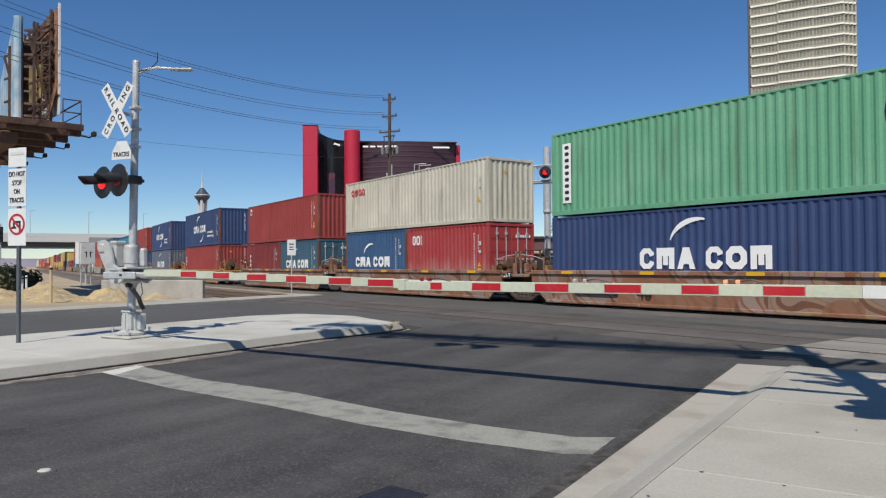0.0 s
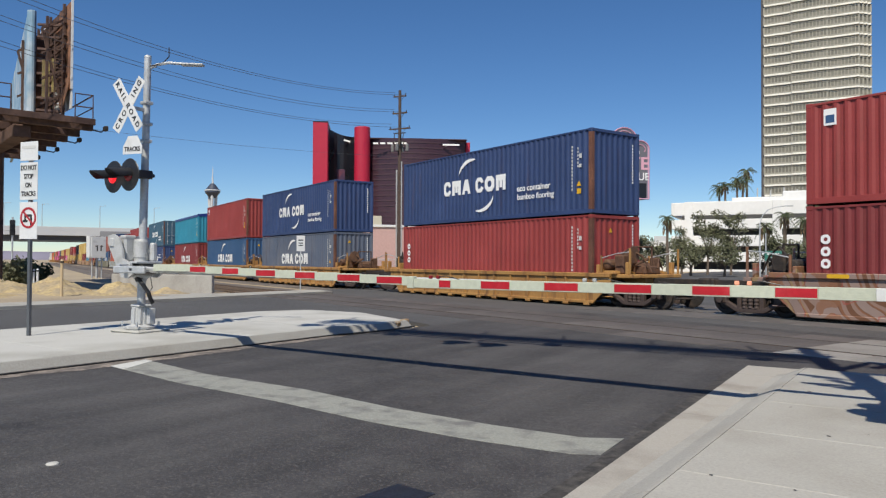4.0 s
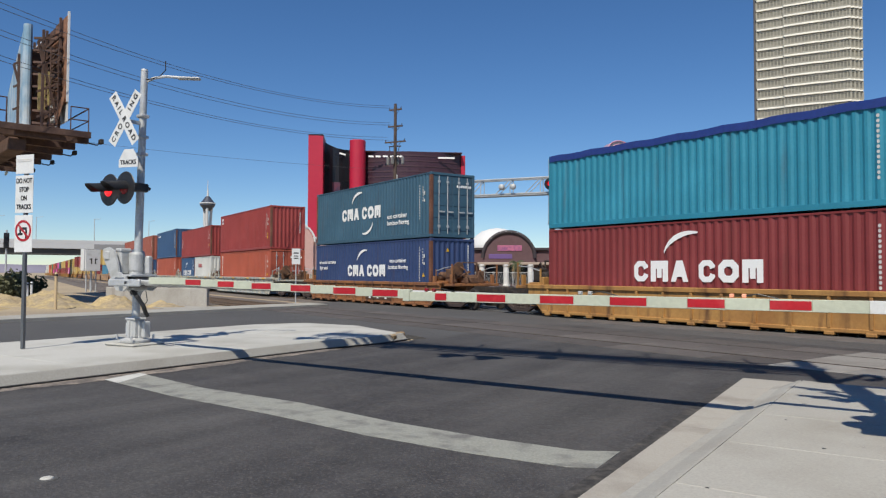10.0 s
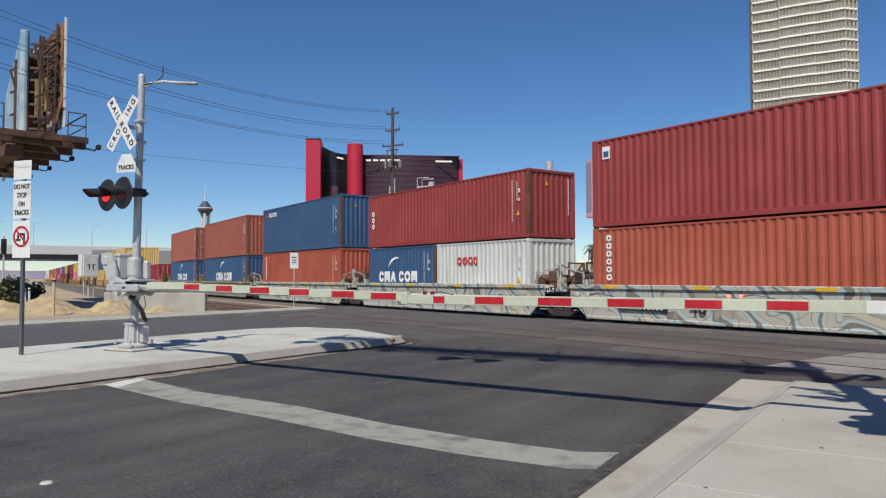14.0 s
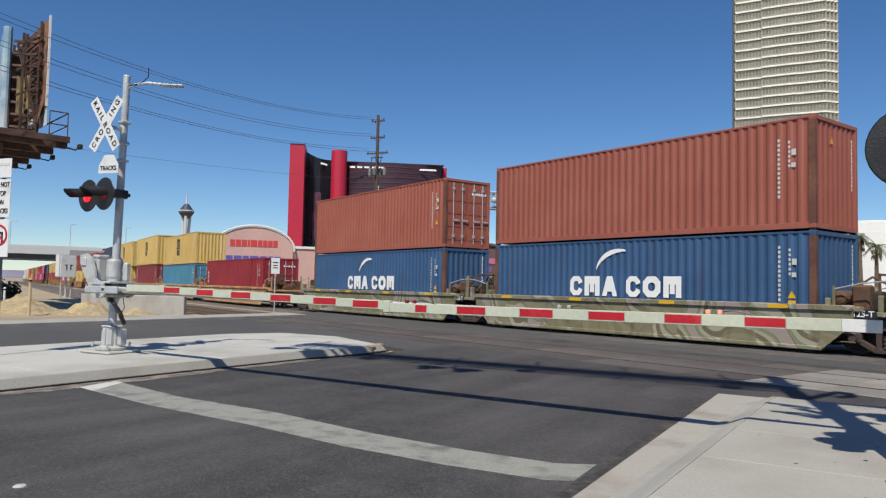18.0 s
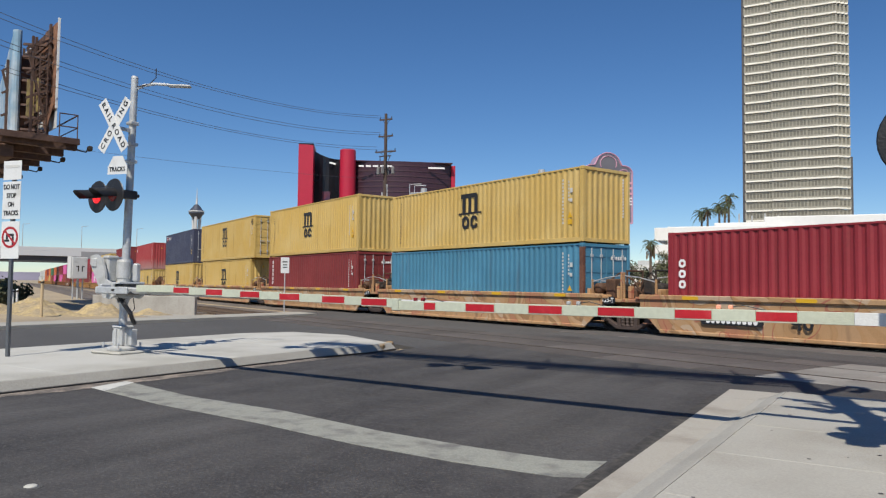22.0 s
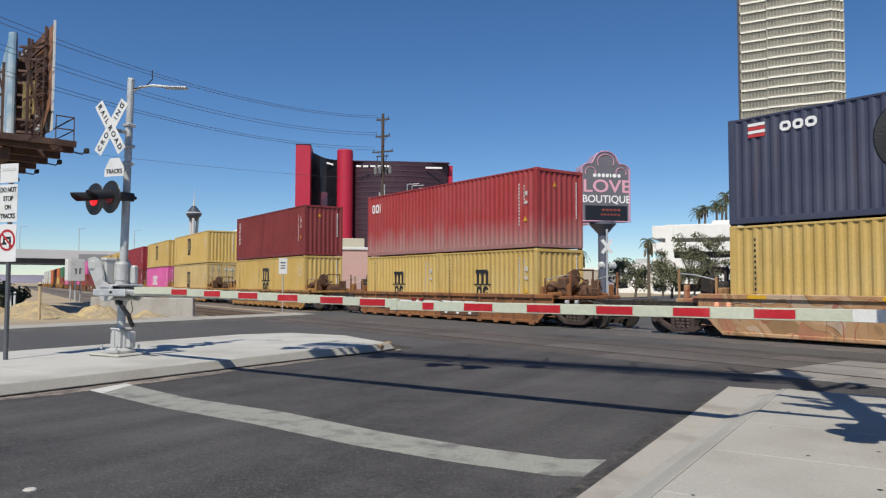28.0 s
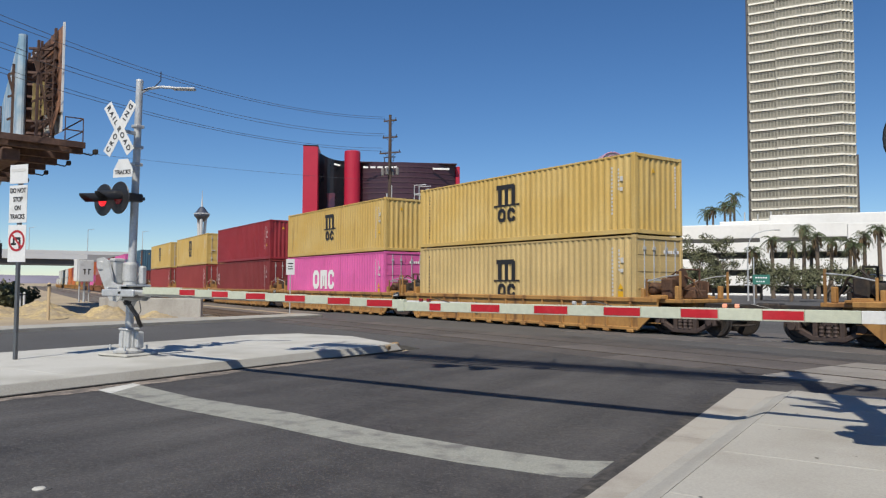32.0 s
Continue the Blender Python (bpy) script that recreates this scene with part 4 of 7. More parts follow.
TAG_B = graffiti("tagged_grey", (0.40, 0.36, 0.29), [(0.45, 0.56, 0.57), (0.60, 0.56, 0.46), (0.52, 0.50, 0.43), (0.60, 0.54, 0.42), (0.42, 0.39, 0.33)], 1.3, 0.92, 0.07, (0.16, 0.12, 0.11))
TAG_C = graffiti("tagged_orange", (0.52, 0.30, 0.14), [(0.60, 0.40, 0.24), (0.48, 0.25, 0.11), (0.60, 0.48, 0.36), (0.46, 0.18, 0.11), (0.52, 0.32, 0.16)], 0.8)
TAG_D = graffiti("tagged_pale_green", (0.22, 0.20, 0.11), [(0.52, 0.48, 0.38), (0.21, 0.20, 0.11), (0.30, 0.27, 0.18), (0.44, 0.36, 0.34), (0.25, 0.29, 0.18)], 0.8, 0.6, 0.06, (0.14, 0.10, 0.09))
HALF = 7.78


def well_side(top, ribs):
    """The side of a well: deep plate between top and bottom chords, stiff posts, cut up at the ends."""
    sh = Shape()
    pl = [(-HALF + 0.75, 0.78), (-HALF + 1.5, 0.13), (HALF - 1.5, 0.13), (HALF - 0.75, 0.78), (HALF - 0.75, top - 0.09), (-HALF + 0.75, top - 0.09)]
    n = len(pl)
    vs = [(x, -0.03, z) for x, z in pl] + [(x, 0.03, z) for x, z in pl]
    sh.add(vs, [tuple(range(n)), tuple(range(2 * n - 1, n - 1, -1))] + [((i + 1) % n, i, n + i, n + (i + 1) % n) for i in range(n)])
    sh.box(-HALF + 0.75, -0.09, top - 0.15, HALF - 0.75, 0.09, top, 0.02)
    sh.box(-HALF + 1.5, -0.08, 0.10, HALF - 1.5, 0.08, 0.21, 0.02)
    for i in range(13 if ribs else 0):
        x = -6.0 + 1.0 * i
        sh.box(x - 0.045, -0.085, 0.21, x + 0.045, 0.0, top - 0.15, 0.01)
        sh.box(x - 0.13, -0.10, 0.03, x + 0.13, 0.06, 0.13, 0.02)
    return sh


def well_end(front):
    """The raised platform over the truck with its bolster, steps and rails."""
    sh = Shape()
    s = 1 if front else -1
    x0, x1 = (HALF - 1.5, HALF + 0.1) if front else (-HALF - 0.1, -HALF + 1.5)
    sh.box(x0, -1.25, 0.98, x1, 1.25, 1.10, 0.02)
    sh.box(x0 + 0.2, -0.5, 0.72, x1 - 0.1, 0.5, 0.98, 0.02)
    xb = s * (HALF - 1.45)
    sh.box(min(xb, xb + s * 0.12), -1.28, 0.75, max(xb, xb + s * 0.12), 1.28, 1.42, 0.02)
    for y in (-1.1, 1.1):
        sh.box(s * (HALF - 0.9) - 0.25, y - 0.15, 1.10, s * (HALF - 0.9) + 0.25, y + 0.15, 1.22, 0.02)
        sh.box(s * (HALF - 0.2) - 0.06, y - 0.09, 1.10, s * (HALF - 0.2) + 0.06, y + 0.09, 1.5, 0.02)
    return sh


def end_gear(front):
    """Brake stand, reservoirs, hoses and steps between the wells."""
    sh = Shape()
    s = 1 if front else -1
    sh.box(s * (HALF - 0.75) - 0.2, -0.95, 1.1, s * (HALF - 0.75) + 0.2, -0.55, 1.75, 0.05)
    sh.rod((s * (HALF - 1.05), 0.2, 1.32), (s * (HALF - 1.05), 1.0, 1.32), 0.17, n=12)
    sh.rod((s * (HALF - 0.55), -0.3, 1.1), (s * (HALF - 0.55), -0.3, 2.05), 0.035, n=6)
    sh.rod((s * (HALF - 0.55), 0.5, 1.1), (s * (HALF - 0.55), 0.5, 2.05), 0.035, n=6)
    sh.rod((s * (HALF - 0.55), -0.3, 2.02), (s * (HALF - 0.55), 0.5, 2.02), 0.03, n=6)
    sh.rod((s * (HALF - 1.2), -1.0, 1.42), (s * (HALF - 1.2), 0.15, 1.42), 0.19, n=14)
    sh.lathe([(0.19, 0.0), (0.15, 0.06), (0.05, 0.09)], 14, Matrix.Translation((s * (HALF - 1.2), -1.0, 1.42)) @ Matrix.Rotation(math.pi / 2, 4, "X"))
    sh.rod((s * (HALF - 1.0), -0.9, 1.12), (s * (HALF - 0.1), -0.2, 1.62), 0.05, n=6)
    sh.box(s * (HALF - 0.35) - 0.22, -0.35, 1.1, s * (HALF - 0.35) + 0.22, 0.3, 1.38, 0.04)
    sh.box(s * (HALF - 0.6) - 0.1, 0.55, 1.1, s * (HALF - 0.6) + 0.1, 0.9, 1.66, 0.03)
    sh.tube([(s * (HALF - 0.2), 0.6, 1.3), (s * (HALF - 0.1), 0.3, 1.62), (s * (HALF + 0.1), 0.0, 1.3)], 0.025, 5)
    sh.tube([(s * (HALF - 0.9), -0.75, 1.7), (s * (HALF - 0.6), -0.6, 1.95), (s * (HALF - 0.2), -0.4, 1.7), (s * (HALF + 0.1), -0.3, 1.2)], 0.03, 6)
    return sh


def end_rails(front, y):
    """Stout upright posts beside the end platform and the steps below it."""
    sh = Shape()
    s = 1 if front else -1
    for x, z in ((HALF - 1.25, 1.72), (HALF - 0.02, 1.95)):
        sh.box(s * x - 0.032, y - 0.03, 1.08, s * x + 0.032, y + 0.03, z, 0.01)
    for q in range(3):
        sh.rod((s * (HALF - 1.2), y, 0.35 + 0.22 * q), (s * (HALF - 0.75), y, 0.35 + 0.22 * q), 0.014)
    sh.box(s * (HALF - 0.95) - 0.42, y - 0.10, 1.10, s * (HALF - 0.95) + 0.42, y + 0.10, 1.17, 0.01)
    return sh


def hand_rail(front, y):
    s = 1 if front else -1
    return Shape().tube([(s * (HALF - 1.25), y, 1.64), (s * (HALF - 0.62), y, 1.78), (s * (HALF - 0.02), y, 1.84)], 0.018, 6)


WHEEL = Shape().lathe([(0.10, -0.07), (0.40, -0.07), (0.455, -0.055), (0.46, -0.03), (0.425, -0.02), (0.42, 0.06), (0.33, 0.065), (0.30, 0.02), (0.16, 0.0), (0.12, 0.09), (0.10, 0.09)], 20)


def wheelset_shape():
    sh = Shape()
    sh.add(WHEEL.v, WHEEL.f, Matrix.Translation((0, -0.75, 0)) @ Matrix.Rotation(math.pi / 2, 4, "X"))
    sh.add(WHEEL.v, WHEEL.f, Matrix.Translation((0, 0.75, 0)) @ Matrix.Rotation(-math.pi / 2, 4, "X"))
    sh.rod((0, -0.95, 0), (0, 0.95, 0), 0.085, n=10)
    return sh


def side_frame_shape():
    """A cast truck side frame: arched top bar, sagging bottom bar, columns, springs between them and journal boxes at the ends."""
    sh = Shape()

    def bar(pts, w):
        for (x0, z0), (x1, z1) in zip(pts, pts[1:]):
            d = math.hypot(x1 - x0, z1 - z0)
            sh.box(-0.02, -0.075, -w / 2, d + 0.02, 0.075, w / 2, 0.015, Matrix.Translation((x0, 0, z0)) @ Matrix.Rotation(-math.atan2(z1 - z0, x1 - x0), 4, "Y"))
    bar([(-1.14, 0.56), (-0.45, 0.72), (0.45, 0.72), (1.14, 0.56)], 0.15)
    bar([(-1.02, 0.50), (-0.40, 0.17), (0.40, 0.17), (1.02, 0.50)], 0.13)
    for x in (-0.34, 0.34):
        sh.box(x - 0.06, -0.07, 0.18, x + 0.06, 0.07, 0.70, 0.01)
    for x in (-0.89, 0.89):
        sh.box(x - 0.17, -0.12, 0.34, x + 0.17, 0.08, 0.58, 0.03)
        sh.rod((x, -0.19, 0.46), (x, 0.0, 0.46), 0.10, n=12)
    for x in (-0.18, 0.0, 0.18):
        sh.lathe([(0.075, 0.24), (0.055, 0.29), (0.075, 0.34), (0.055, 0.39), (0.075, 0.44), (0.055, 0.49), (0.075, 0.54)], 8, Matrix.Translation((x, -0.03, 0)))
    return sh


M_truck = mat("grimy_truck_steel", (0.085, 0.060, 0.052), 0.75, 0.2, grain=(18.0, 0.3), stain=(3.0, 0.5, 0.75, (0.10, 0.065, 0.05)), rand=0.2)
BOGIE = {"wheel": wheelset_shape().mesh("wheelset", M_dark), "frame": side_frame_shape().mesh("side_frame", M_truck), "bolster": Shape().box(-0.2, -1.05, 0.45, 0.2, 1.05, 0.78, 0.04).mesh("bolster", M_truck)}
WHEELS = []


def truck(car, x):
    t = part("truck", BOGIE["bolster"], None, car, "rusty cast steel rail truck", m=Matrix.Translation((x, 0, 0)))
    for y in (-1.0, 1.0):
        part("side_frame", BOGIE["frame"], None, t, m=Matrix.Translation((0, y, 0)) @ Matrix.Rotation(0.0 if y < 0 else math.pi, 4, "Z"))
    for x2 in (-0.89, 0.89):
        WHEELS.append((part("wheelset", BOGIE["wheel"], None, t, m=Matrix.Translation((x2, 0, 0.46))), x2, car))
    return t


def well_car(paint, word, first, last, number):
    car = thing("well_car", f"{word} well car of a container train on the track", "rail car", group="well cars of the train")
    pn = paint.name
    sprayed = "sprayed" in word
    side = cached(("wside", pn), lambda: well_side(1.25 if sprayed else 1.14, not sprayed).mesh("well_side", paint))
    part("well_side", side, None, car, m=Matrix.Translation((0, -1.33, 0)))
    part("well_side", side, None, car, m=Matrix.Translation((0, 1.33, 0)) @ Matrix.Rotation(math.pi, 4, "Z"))
    part("well_floor", cached(("wfloor", pn), lambda: Shape().box(-6.4, -1.3, 0.3, 6.4, 1.3, 0.42).box(-6.2, -1.25, 0.42, -5.8, 1.25, 0.53).box(5.8, -1.25, 0.42, 6.2, 1.25, 0.53).box(-0.3, -1.25, 0.42, 0.3, 1.25, 0.53).mesh("well_floor", M_dark)), None, car)
    for fr in (False, True):
        part("end_platform", cached(("wend", pn, fr), lambda: well_end(fr).mesh("end_platform", paint)), None, car)
        part("brake_gear", cached(("gear", fr), lambda: end_gear(fr).mesh("brake_gear", M_rusty if fr else M_dark)), None, car)
        for yy in (-1.22, 1.22):
            part("end_rail", cached(("wrail", pn, fr, yy), lambda: end_rails(fr, yy).mesh("end_rail", paint)), None, car)
            part("handrail", cached(("hand", fr, yy), lambda: hand_rail(fr, yy).mesh("handrail", M_galv)), None, car)
    truck(car, -HALF)
    if first:
        truck(car, HALF)
        part("coupler", cached("coup", lambda: Shape().box(0, -0.12, 0.75, 1.9, 0.12, 0.98, 0.02).box(1.75, -0.2, 0.7, 2.15, 0.2, 1.02, 0.05).tube([(0.6, -0.6, 0.9), (1.2, -0.55, 0.35), (1.9, -0.45, 0.4)], 0.03).mesh("coupler", M_dark)), None, car, m=Matrix.Translation((HALF, 0, 0)))
        part("brake_wheel", cached("brk", lambda: Shape().lathe([(0.05, -0.02), (0.28, -0.015), (0.30, 0.0), (0.28, 0.015), (0.05, 0.02)], 16, Matrix.Rotation(math.pi / 2, 4, "Y")).rod((0, 0, 0), (-0.5, 0, 0), 0.09).mesh("brake_wheel", M_rusty)), None, car, m=Matrix.Translation((HALF - 0.4, -0.6, 1.75)))
    else:
        part("articulation", cached("art", lambda: Shape().box(-1.0, -0.35, 0.78, 1.0, 0.35, 1.0, 0.04).lathe([(0.3, 1.0), (0.3, 1.12), (0.2, 1.16)], 12).mesh("articulation", M_dark)), None, car, m=Matrix.Translation((HALF, 0, 0)))
        part("brake_wheel", cached("brk2", lambda: Shape().box(-0.25, -0.2, -0.3, 0.25, 0.2, 0.2, 0.05).rod((0.3, 0, 0), (-0.6, 0.4, -0.2), 0.07).mesh("brake_gear", M_dark)), None, car, m=Matrix.Translation((HALF - 0.6, -0.55, 1.4)))
    if last:
        part("coupler", MESHES["coup"], None, car, m=Matrix.Translation((-HALF, 0, 0)) @ Matrix.Rotation(math.pi, 4, "Z"))
    for q in (-5.2, -1.8, 1.8, 5.2) if sprayed else ():
        part("stripe", cached("wyel", lambda: blocks([(0, 1.175, 0.55, 0.10)], M_sticker)), None, car, m=Matrix.Translation((q, -1.424, 0)))
    if first and "brown" in word and "sprayed" not in word:
        pan = part("emblem_panel", cached("panel", lambda: Shape().box(-1.25, 0.0, -0.30, 1.25, 0.004, 0.30).mesh("emblem_panel", M_rusty)), None, car, "dark emblem panel", m=Matrix.Translation((1.6, -1.418, 0.55)))
        for q in (-0.8, 0.0, 0.8):
            part("emblem", cached("panelbar", lambda: Shape().box(-0.32, -0.004, 0.12, 0.32, 0.0, 0.26).box(-0.09, -0.004, -0.26, 0.09, 0.0, 0.12).mesh("emblem", M_letters_white)), None, pan, m=Matrix.Translation((q, 0, 0)))
    if first:
        part("lettering", words("40", 0.42, M_letters_black), None, car, m=Matrix.Translation((-1.9, -1.425, 0.60)) @ FACE)
        part("number_board", cached("numbar", lambda: blocks([(0, 0, 1.9, 0.24)], M_letters_black)), None, car, m=Matrix.Translation((-3.9, -1.419, 0.56)))
        tagged(part("number", cached("numbar2", lambda: blocks(row_of([0.12] * 10, 0.15, 0.04), M_letters_white)), None, car, m=Matrix.Translation((-3.9, -1.425, 0.56))), kind="stuff")
    else:
        part("number_board", cached("numbar3", lambda: blocks([(0, 0, 0.62, 0.24)], M_letters_black)), None, car, m=Matrix.Translation((HALF - 0.55, -1.27, 1.04)))
        part("lettering", words("125-T", 0.15, M_letters_white), None, car, m=Matrix.Translation((HALF - 0.55, -1.277, 1.04)) @ FACE)
    return car


# the train: where each unit is at 16 s, its paint, and what it carries (upper, lower)
GROUPS = [
    ("tag_a", [(151.77, [("green", "board", 0, 1)], [("navy", "arc_low", 0, 0)]),
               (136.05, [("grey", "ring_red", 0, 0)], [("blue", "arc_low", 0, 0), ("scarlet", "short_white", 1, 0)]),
               (120.42, [("red", "plate", 0, 0)], [("maroon", "side_stack", 0, -1), ("petrol", "arc_low", 1, -1)])]),
    ("tan", [(100.84, [("navy", "arc_both", 0, 1)], [("red", "side_stack", 0, 0)])]),
    ("tan", [(81.12, [("navy", "arc_both", 0, 1)], [("slate", "arc_low", 0, 0)]),
             (65.38, [("red", "plate", 0, 1)], [("blue", "arc_low", 0, 0)]),
             (49.61, [("teal", "none", 0, 0, "tarp")], [("maroon", "arc_low", 0, 0)])]),
    ("brown", [(29.9, [("petrol", "arc_both", 1, 1)], [("navy", "arc_low_eco", 0, 0)])]),
    ("tag_b", [(10.14, [("red", "plate", 0, 1)], [("orange", "side_stack6", 1, 0)]),
               (-5.17, [("red", "side_stack", 0, 0)], [("blue", "arc_low", 0, -1), ("white", "ring_red", 0, -1)]),
               (-20.51, [("blue", "lens", 0, 1)], [("orange", "side_stack6", 0, 0)]),
               (-36.12, [("salmon", "none", 0, 1)], [("blue", "arc_low", 0, 0)]),
               (-51.51, [("salmon", "none", 1, 1)], [("blue", "arc_low", 0, 0)])]),
    ("tag_c", [(-71.3, [], [("crimson", "side_stack", 1, 0)]),
               (-86.87, [("yellow", "crest", 0, 0)], [("sky", "none", 1, -1)]),
               (-102.39, [("yellow", "crest", 0, 1)], [("maroon", "side_stack6", 1, 0)]),
               (-118.14, [("yellow", "crest", 1, 1, "45")], [("yellow", "crest_low", 0, 0)]),
               (-133.82, [("indigo", "flag", 1, 1)], [("yellow", "crest_low", 0, 0)])]),
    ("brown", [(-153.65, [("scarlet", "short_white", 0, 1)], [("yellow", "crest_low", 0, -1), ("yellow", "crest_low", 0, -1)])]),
    ("tan", [(-173.26, [("maroon", "side_stack6", 0, 1)], [("yellow", "crest_low", 0, 0)])]),
    ("tan", [(-193.01, [("yellow", "crest", 0, 0)], [("cream", "crest_low", 1, 0)]),
             (-208.26, [("yellow", "crest", 0, 0)], [("pink", "wide_white", 1, 0)]),
             (-223.6, [("crimson", "none", 0, 0)], [("maroon", "side_stack", 1, 0)]),
             (-239.2, [("yellow", "crest", 1, 0)], [("red", "none", 1, 0)]),
             (-254.9, [("yellow", "crest", 1, 0)], [("red", "none", 1, 0)])]),
    ("brown", [(-274.7, [("petrol", "none", 0, 0)], [("maroon", "none", 0, 0)]),
               (-290.3, [("pink", "none", 0, 0)], [("red", "none", 0, 0)]),
               (-305.9, [("maroon", "none", 0, 0)], [("pink", "none", 0, 0)]),
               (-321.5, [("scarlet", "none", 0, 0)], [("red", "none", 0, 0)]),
               (-337.1, [("far_orange", "none", 0, 0)], [("pink", "none", 0, 0)])]),
    ("tan", [(-356.9, [("far_green", "none", 0, 0)], [("red", "none", 0, 0)]),
             (-372.5, [("far_orange", "none", 0, 0)], [("yellow", "none", 0, 0)]),
             (-388.1, [("maroon", "none", 0, 0)], [("far_orange", "none", 0, 0)]),
             (-403.7, [("far_orange", "none", 0, 0)], [("far_orange", "none", 0, 0)]),
             (-419.3, [("white", "none", 0, 0)], [("white", "none", 0, 0)])]),
    ("tan", [(-439.1, [("white", "none", 0, 0)], [("grey", "none", 0, 0)]),
             (-454.7, [("white", "none", 0, 0)], [("white", "none", 0, 0)]),
             (-470.3, [], [("white", "none", 0, 0)])]),
]
CAR_PAINT = {"tag_a": (TAG_A, "rusty brown sprayed"), "tan": (TAN, "yellow"), "brown": (BROWN, "brown-orange"), "tag_b": (TAG_B, "pale grey sprayed"), "tag_c": (TAG_C, "orange sprayed")}
ROLLING = []
count = 0
for paint_key, units in GROUPS:
    for i, (at, upper, lower) in enumerate(units):
        pm, word = CAR_PAINT[paint_key]
        if at in (-36.12, -51.51):
            pm, word = TAG_D, "olive sprayed"
        car = well_car(pm, word, i == 0, i == len(units) - 1, count)
        ROLLING.append((car, at, 0.0, 0.0))
        deep = {-153.65: 0.38, 65.38: 0.58}.get(at, 0.53)
        z_up = deep + (BOX_H[lower[0][3]] if lower else 2.591) + 0.05
        for level, loads in ((deep, lower), (z_up, upper)):
            for j, load in enumerate(loads):
                colour, kind, doors, high = load[:4]
                extra = load[4] if len(load) > 4 else None
                L = 6.058 if len(loads) == 2 else (13.716 if extra == "45" else 12.19)
                x = 0.0 if len(loads) == 1 else (-3.07, 3.07)[j]
                c = container(colour, kind, bool(doors), L, high, extra, seed=count)
                if level > 2:
                    for sx in (-1, 1):
                        for sy in (-1, 1):
                            part("twist_lock", cached("lock", lambda: Shape().box(-0.07, -0.06, -0.05, 0.07, 0.06, 0.01, 0.01).mesh("twist_lock", M_dark)), None, c, m=Matrix.Translation((sx * min(L / 2 - 0.09, 6.0), sy * 1.14, 0)))
                ROLLING.append((c, at, x, level))
                count += 1


def travelled(t):
    u = t - 16.0
    return 10.548 * u + 0.0145 * u * u - 0.00014 * u ** 3

# ---------------------------------------------------------------- the gate mast on the median
def lamp_head(parent, m, lit=True):
    """A round flasher: black target, long hood, red lens; it faces -y."""
    turn = Matrix.Rotation(math.pi / 2, 4, "X")
    disc = part("target", cached("target", lambda: Shape().lathe([(0.295, 0.0), (0.305, 0.01), (0.295, 0.022), (0.14, 0.03)], 30, turn).mesh("target", M_black)), None, parent, "black round signal target", m=m)
    part("lens", cached(("lens", lit), lambda: Shape().lathe([(0.125, -0.03), (0.125, 0.04), (0.09, 0.062), (0.0, 0.07)], 24, turn).mesh("lens", M_lamp_on if lit else M_lamp_dim)), None, disc, "red glass lens")

    def hood():
        sh, n, rows = Shape(), 22, []
        for r in (0.136, 0.130):
            row = []
            for i in range(n + 1):
                a = radians(-12 + 204 * i / n)
                d = 0.12 + 0.36 * max(0.0, 0.5 + 0.5 * math.sin(a)) ** 0.8
                row.append([(math.cos(a) * r, -0.012, math.sin(a) * r), (math.cos(a) * r * 0.97, -d, math.sin(a) * r * 0.97 - 0.12 * d)])
            rows.append(row)
        for k, row in enumerate(rows):
            for p, q in zip(row, row[1:]):
                sh.add([p[0], p[1], q[1], q[0]], [(0, 1, 2, 3) if k == 0 else (3, 2, 1, 0)])
        return sh.mesh("hood", M_black)
    part("hood", cached("hood", hood), None, disc)
    part("housing", cached("house", lambda: Shape().lathe([(0.13, 0.0), (0.13, 0.09), (0.09, 0.13), (0.03, 0.14)], 16, Matrix.Rotation(-math.pi / 2, 4, "X")).mesh("housing", M_black)), None, disc)
    return disc


def crossbuck(parent, m, text=True):
    for sgn in (1, -1):
        b = part("blade", cached("blade", lambda: Shape().box(-0.61, -0.004, -0.115, 0.61, 0.004, 0.115, 0.002).mesh("blade", M_white)), None, parent, "white reflective crossbuck blade", m=m @ Matrix.Translation((0, 0.012 * sgn, 0)) @ Matrix.Rotation(radians(-55 * sgn if sgn > 0 else 55), 4, "Y"))
        if text:
            me = words("R A I L  R O A D" if sgn < 0 else "C R O S S  I N G", 0.105, M_letters_black, 1.1)
            part("lettering", me, None, b, m=Matrix.Translation((0, -0.008, 0)) @ FACE)


MX, MY = -12.5, 8.40
mast = thing("gate_mast", "silver crossing gate mast with crossbuck and red flashers", "crossing signal", pose(MX - 0.06, MY - 0.085, 0.155, -0.5, 0.9, 0))
part("foundation", Shape().box(-0.38, -0.38, 0.0, 0.38, 0.38, 0.05, 0.02, pose(0, 0, 0, 0, 0, 8)), M_concrete_pale, mast, "pale concrete foundation pad")
part("base_casting", Shape().lathe([(0.27, 0.06), (0.27, 0.10), (0.19, 0.13), (0.17, 0.14)], 20).box(-0.13, -0.13, 0.12, 0.13, 0.13, 0.50, 0.04).box(-0.15, -0.15, 0.46, 0.15, 0.15, 0.52, 0.03).box(-0.03, -0.16, 0.12, 0.03, 0.16, 0.46, 0.008).box(-0.16, -0.03, 0.12, 0.16, 0.03, 0.46, 0.008), M_alu, mast, "cast aluminium junction base")
part("base_door", Shape().box(-0.10, -0.143, 0.18, -0.04, -0.13, 0.42, 0.005), M_galv, mast)
part("conduit_box", Shape().box(0.14, 0.02, 0.14, 0.23, 0.17, 0.45, 0.02), M_alu, mast, "small grey conduit box")
